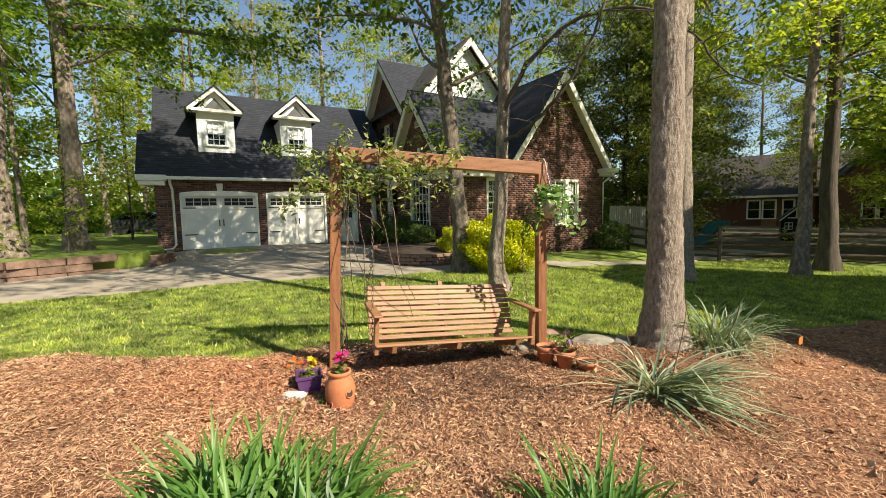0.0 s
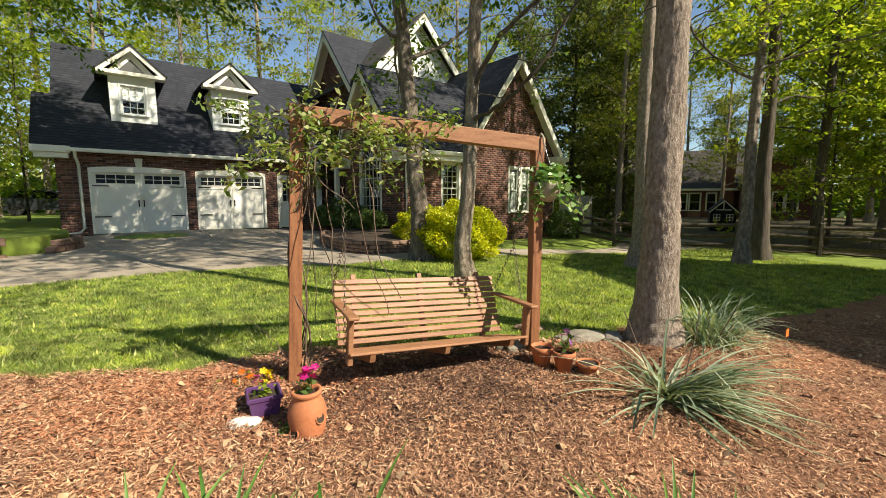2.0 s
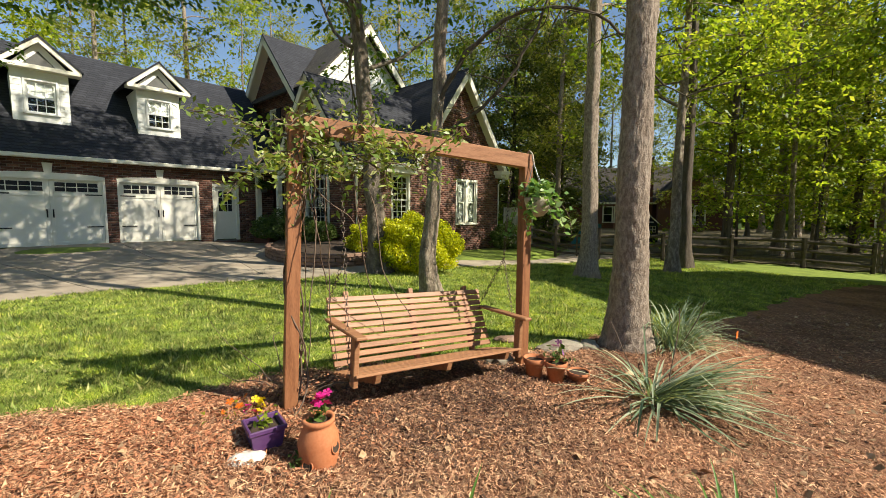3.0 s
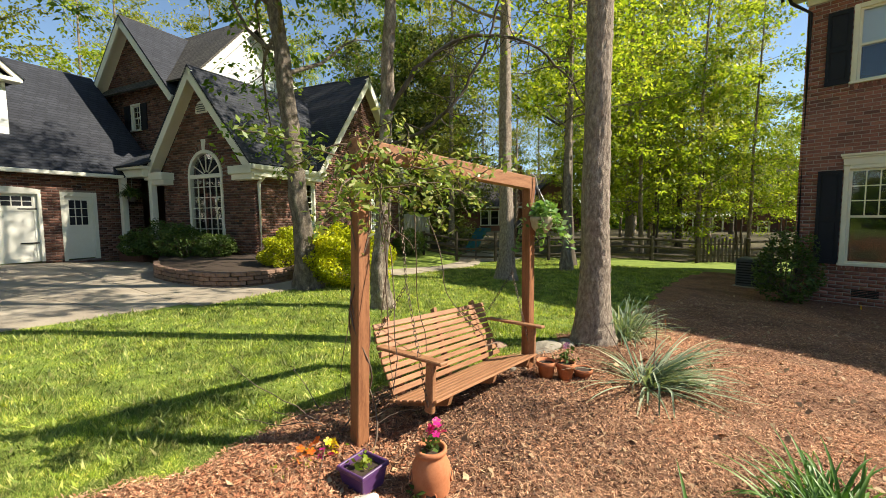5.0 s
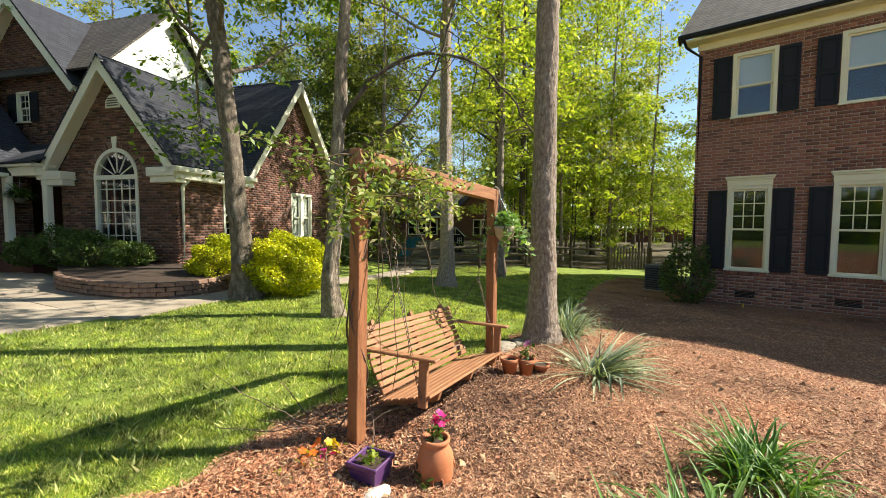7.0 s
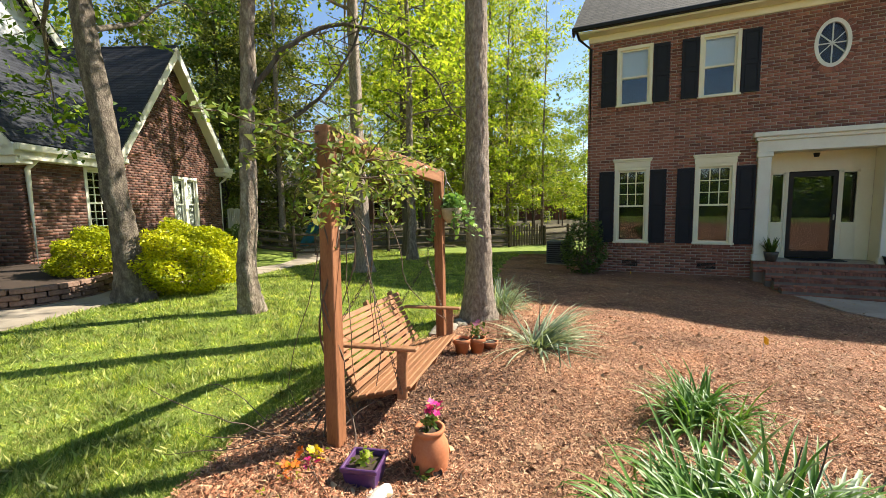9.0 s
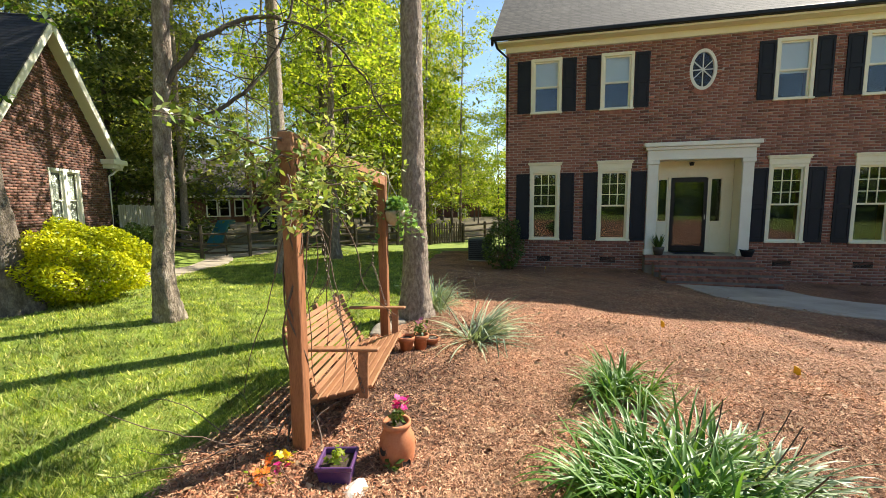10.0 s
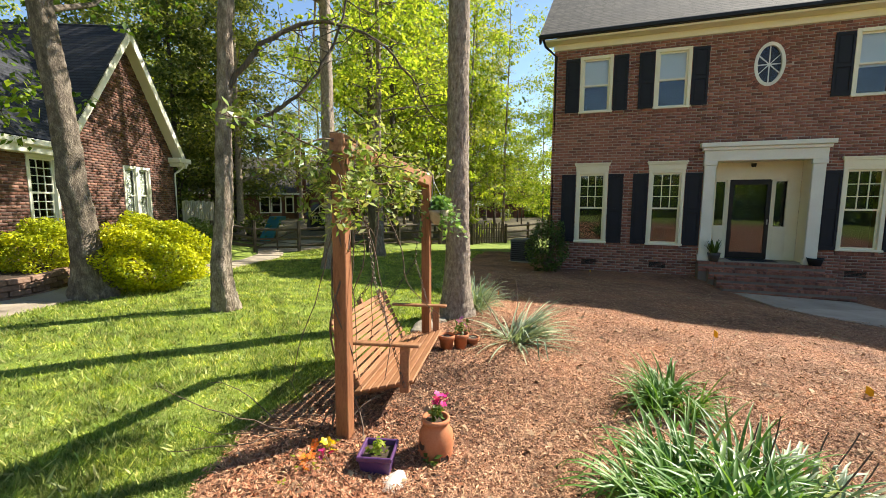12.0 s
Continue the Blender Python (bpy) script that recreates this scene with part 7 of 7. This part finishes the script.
NBX = 16.8
nb = far_house("neighbour_house", "dark red brick house with steep roof and chimney beyond the fence", pose(27.3, 38.6, -1.0, 0, 0, -42), NBX, 9, 3.6, 3.9, [(5.95, 7.0, 1.4, 3.15), (7.05, 8.1, 1.4, 3.15), (8.45, 9.35, 1.4, 3.15), (11.2, 12.1, 1.4, 3.15)], BRICK_L, SHINGLE_B, chimney=9.7)
gm = Matrix.Translation((11.0, -1.2, 0))
part("wing_wall", wall_mesh(5.6, -0.4, 3.7, 0.2, [(2.2, 3.15, 1.35, 3.2), (3.15, 4.1, 1.35, 3.2)], gm, [(2.8, 6.6)]), BRICK_L, nb)
for a_, b_ in ((2.2, 3.15), (3.15, 4.1)):
    sash_window(nb, gm, a_, b_, 1.35, 3.2, WHITE, (1, 1), (1, 1))
part("wing_side", box(bx((0.0, 0.2, -0.4), (0.2, 1.4, 3.7), gm), (5.4, 0.2, -0.4), (5.6, 1.4, 3.7), gm), BRICK_L, nb)
for e0 in (-0.35, 5.95):
    part("roof", slab(bmesh.new(), [(e0, -0.35, 3.55), (e0, 5.0, 3.55), (2.8, 5.0, 6.85), (2.8, -0.35, 6.85)], 0.1, gm), SHINGLE_B, nb)
    part("rake_board", slab(bmesh.new(), [(e0, -0.4, 3.5), (e0, -0.36, 3.5), (2.8, -0.36, 6.8), (2.8, -0.4, 6.8)], 0.2, gm), FENCE, nb, "brown weathered rake board")
fb = far_house("far_house", "brick house with grey roof and white porch past the trees", pose(45.2, 18.8, -1.2, 0, 0, -70), 9.5, 8, 5.0, 3.6, [(5.2, 6.2, 3.2, 4.5), (7.2, 8.2, 3.2, 4.5), (6.6, 7.6, 0.8, 2.0)], BRICK_L, SHINGLE_G)
part("porch_roof", slab(bmesh.new(), [(0.2, -2.4, 2.5), (4.6, -2.4, 2.5), (4.6, 0.0, 3.0), (0.2, 0.0, 3.0)], 0.12), WHITE, fb, "white porch roof")
for k in range(6):
    part("porch_column", bx((0.3 + k * 0.82, -2.3, -0.3), (0.44 + k * 0.82, -2.16, 2.4)), WHITE, fb)
ph = root("playhouse", pose(20.3, 19.1, gz(20.3, 19.1), 0, 0, -42), "small black playhouse with white gable trim", "playhouse")
part("shell", prism(bmesh.new(), [(-0.6, 0), (0.6, 0), (0.6, 1.2), (0, 1.75), (-0.6, 1.2)], 0, 1.2), BLACK, ph)
for s in (-1, 1):
    part("roof", slab(bmesh.new(), [(s * 0.75, -0.15, 1.1), (s * 0.75, 1.3, 1.1), (0, 1.3, 1.82), (0, -0.15, 1.82)], 0.05), SHINGLE, ph)
    part("gable_trim", slab(bmesh.new(), [(s * 0.7, -0.17, 1.1), (s * 0.7, -0.155, 1.1), (0, -0.155, 1.77), (0, -0.17, 1.77)], 0.06), WHITE, ph)
    wn_ = part("window_frame", bx((s * 0.3 - 0.16, -0.03, 0.62), (s * 0.3 + 0.16, 0.0, 1.0)), WHITE, ph)
    for dx in (-0.08, 0.08):
        for dz in (0.72, 0.9):
            part("pane", bx((s * 0.3 + dx - 0.055, -0.036, dz - 0.07), (s * 0.3 + dx + 0.055, -0.03, dz + 0.07)), BLACK, wn_)
part("gable_brace", box(bx((-0.35, -0.03, 1.2), (0.35, 0.0, 1.26)), (-0.03, -0.03, 1.26), (0.03, 0.0, 1.7)), WHITE, ph)
slide = part("play_slide", prism(bmesh.new(), [(-0.8, 0.3), (0.6, 1.3), (1.2, 1.3), (1.2, 1.5), (0.55, 1.5), (-0.8, 0.5)], -0.3, 0.3), TEAL)
slide.matrix_world = pose(14.2, 17.6, gz(14.2, 17.6) - 0.3, 0, 0, 20)
tagged(slide, "teal plastic play slide behind the fence", "slide")
WOODS = np.array([(12.6, 18.6), (13.5, 14.6), (15.0, 12.3), (16.6, 10.7), (18.6, 8.9), (20.5, 7.2), (24, 5.2), (70, 2), (70, 62), (10, 62), (9, 30)])


def in_woods(x, y):
    inside = np.zeros(np.shape(x), bool)
    for (x0, y0), (x1, y1) in zip(WOODS, np.roll(WOODS, -1, 0)):
        cross = (y0 > y) != (y1 > y)
        inside ^= cross & (x < (x1 - x0) * (y - y0) / (y1 - y0 + 1e-9) + x0)
    return inside


# Leaf litter sheet whose dark brown also carries the shade under the trees.
floor_w = sheet("shaded_woodland_floor", np.arange(8, 70.1, 0.6), np.arange(1.5, 62.1, 0.6), LITTER, 0.05, keep=in_woods)
tagged(floor_w, "brown leaf litter under the trees beyond the fence, shade in its colour", "leaf litter", kind="structure")
# parked car on the bank
car = root("parked_car", pose(-16.6, 30.5, 0.56, 0, 0, 20), "dark parked car half hidden behind the garage", "car")
part("body", prism(bmesh.new(), [(-2.1, 0.3), (2.1, 0.3), (2.15, 0.65), (1.95, 0.85), (1.1, 0.95), (-1.9, 0.98), (-2.15, 0.7)], -0.85, 0.85), CARP, car)
part("cabin", prism(bmesh.new(), [(-1.7, 0.96), (1.05, 0.94), (0.35, 1.42), (-1.1, 1.45)], -0.72, 0.72), CARP, car)
part("side_window", prism(bmesh.new(), [(-1.45, 1.0), (0.8, 0.98), (0.25, 1.36), (-1.0, 1.38)], -0.735, -0.72), GLASS, car)
for x in (-1.35, 1.35):
    for y in (-0.8, 0.8):
        wl = part("wheel", lathe(bmesh.new(), [(0.0, -0.1), (0.2, -0.1), (0.32, -0.09), (0.33, 0.09), (0.2, 0.1), (0.0, 0.1)], 18, Matrix.Translation((x, y, 0.33)) @ Matrix.Rotation(radians(90), 4, "X")), RUBBER, car)

# ---------------- far woods, grass, mulch chips ----------------
def ring_woods(name, n, r0, r1, hgt, size, leaf, seed):
    r = np.random.default_rng(seed)
    a, d = r.uniform(0, 6.283, n), r.uniform(r0, r1, n)
    top = hgt * (0.75 + 0.25 * np.sin(a * 9 + seed) * np.sin(a * 23))
    c = np.stack([8 + d * np.cos(a), 12 + d * np.sin(a), -1 + r.uniform(0, 1, n) ** 1.15 * top], 1)
    v, f = leaf_arrays(c, size, r=r, aspect=0.8)
    return tagged(np_part(name, v, f, leaf), "dense far woods in spring leaf", "woods", kind="stuff")


ring_woods("far_woods", 24000, 46, 68, 10, 0.85, L_OLIVE, 2)
ring_woods("far_woods", 20000, 44, 64, 8, 0.8, L_BRIGHT, 3)
ring_woods("far_undergrowth", 34000, 40, 54, 6.5, 0.9, L_TREE, 4)

r = np.random.default_rng(11)
EYES = np.array([(-0.07, 0.2), (-0.6, 0.8), (-1.9, 1.4), (-2.5, 1.7), (-2.95, 2.4)])


def scatter(n, x0, x1, y0, y1, keep, power, floor):
    """Places thicker towards the path."""
    out = []
    got = 0
    while got < n:
        p = r.uniform((x0, y0), (x1, y1), (n * 2, 2))
        p = p[keep(p[:, 0], p[:, 1])]
        d = np.sqrt(((p[:, None] - EYES[None]) ** 2).sum(-1)).min(1)
        p = p[r.uniform(size=len(p)) < np.minimum(1, (floor / np.maximum(d, 0.1)) ** power)]
        out.append(p)
        got += len(p)
    return np.concatenate(out)[:n]


NE = np.array([(-30, -3), *NEAR[:5], (-0.7, 9.6), (1.0, 10.1), (3.0, 10.55), (5.5, 11.0), (8.0, 12.2), (10.6, 14.0), (12, 15)])


def on_lawn(x, y):
    return (y > bed_edge(x) - 0.02) & (y < np.interp(x, NE[:, 0], NE[:, 1]) + 0.03)


def blades(name, n, box_, power, floor, h, w, label):
    p = scatter(n, *box_, on_lawn, power, floor)
    z = ground_z(p[:, 0], p[:, 1]) - 0.004
    a = r.uniform(0, 6.283, n)
    hh = h * r.uniform(0.5, 1.25, n) * (0.8 + 0.35 * np.sin(p[:, 0] * 3.1) * np.sin(p[:, 1] * 2.7))
    ww = w * r.uniform(0.7, 1.3, n)
    le = r.normal(size=(n, 2)) * (hh * 0.55)[:, None]
    b = np.stack([p[:, 0], p[:, 1], z], 1)
    off = np.stack([np.cos(a) * ww / 2, np.sin(a) * ww / 2, np.zeros(n)], 1)
    tip = b + np.stack([le[:, 0], le[:, 1], hh], 1)
    v = np.stack([b - off, b + off, tip], 1).reshape(-1, 3)
    return tagged(np_part(name, v, np.arange(3 * n).reshape(n, 3), GRASS), label, "grass", kind="stuff")


blades("grass", 520000, (-7, 9, 4, 12.5), 1.5, 2.8, 0.036, 0.0065, "short sunlit mown grass of the lawn")
blades("grass", 70000, (-12, 14, 4.5, 14), 0.0, 1.0, 0.075, 0.022, "mown grass towards the fence and driveway")


def chips(name, n, ln, wd, material, label, box_, power, floor, heap=None):
    """heap: centre and half-widths of a loose patch that thins out at its edge."""
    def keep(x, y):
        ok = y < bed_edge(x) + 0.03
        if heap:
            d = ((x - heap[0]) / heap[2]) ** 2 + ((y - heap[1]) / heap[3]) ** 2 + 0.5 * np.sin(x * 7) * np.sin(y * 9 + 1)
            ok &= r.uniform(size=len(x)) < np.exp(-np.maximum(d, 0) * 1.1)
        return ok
    p = scatter(n, *box_, keep, power, floor)
    t = np.clip((bed_edge(p[:, 0]) - p[:, 1]) / 15, 0, 1)
    z = ground_z(p[:, 0], p[:, 1]) + np.minimum(0.035, 0.004 + t * 0.9) + 0.012 * np.sin(p[:, 0] * 9.1 + p[:, 1] * 4.3) * np.sin(p[:, 1] * 8.7) + r.uniform(0.0, 0.026, n)
    a = r.uniform(0, 6.283, n)
    tl = r.normal(size=n) * 0.36
    L = ln * r.uniform(0.4, 1.5, n)
    W = wd * r.uniform(0.5, 1.5, n)
    d = np.stack([np.cos(a) * np.cos(tl), np.sin(a) * np.cos(tl), np.sin(tl)], 1)
    s = np.stack([-np.sin(a), np.cos(a), r.normal(size=n) * 0.4], 1)
    c = np.stack([p[:, 0], p[:, 1], z], 1)
    bow = np.array([0, 0, 1.0]) * (W * 0.4)[:, None]
    v = np.stack([c - d * L[:, None] / 2, c + s * W[:, None] / 2 + bow, c + d * L[:, None] / 2, c - s * W[:, None] / 2], 1).reshape(-1, 3)
    return tagged(np_part(name, v, np.arange(4 * n).reshape(n, 4), material), label, "mulch", kind="stuff")


chips("mulch_chips", 420000, 0.033, 0.0065, CHIP, "loose shredded mulch and bark chips", (-6, 9, -3, 4.8), 1.5, 1.7)
STRAW = surf("pine_straw", [(0.36, 0.19, 0.10), (0.56, 0.34, 0.19), (0.72, 0.50, 0.32)], 20, 150, 0.8, 0, island=0.4)
chips("pine_straw", 90000, 0.085, 0.0035, STRAW, "long dry pine needles over the mulch", (-6, 9, -3, 4.8), 1.3, 1.9)
DRY = surf("dry_leaf", [(0.26, 0.15, 0.08), (0.45, 0.29, 0.16), (0.58, 0.42, 0.27)], 20, 90, 0.8, 0, island=0.35)
chips("dry_leaves", 3000, 0.06, 0.035, DRY, "scattered dry brown leaves on the mulch", (-5, 10, -3, 4.7), 0.8, 2.0)
# Darker chips: old mulch plus the swing's shade put into their colour.
OLD_SHADE = surf("old_mulch_with_shade", [(0.06, 0.033, 0.021), (0.14, 0.075, 0.048), (0.25, 0.145, 0.10)], 20, 150, 0.9, 0, island=0.6)
chips("old_mulch", 17000, 0.032, 0.008, OLD_SHADE, "dark old mulch under and before the swing, shade in its colour", (-1.2, 2.2, 2.2, 4.6), 0.0, 1.0, (0.45, 3.75, 1.0, 0.65))
RED = surf("fresh_red_mulch", [(0.26, 0.085, 0.042), (0.44, 0.18, 0.09), (0.60, 0.31, 0.17)], 20, 150, 0.85, 0, island=0.5)
chips("fresh_mulch", 14000, 0.042, 0.008, RED, "fresh reddish shredded mulch round the pansies", (-3.2, 0.0, 2.6, 4.5), 0.0, 1.0, (-1.35, 3.75, 0.95, 0.5))
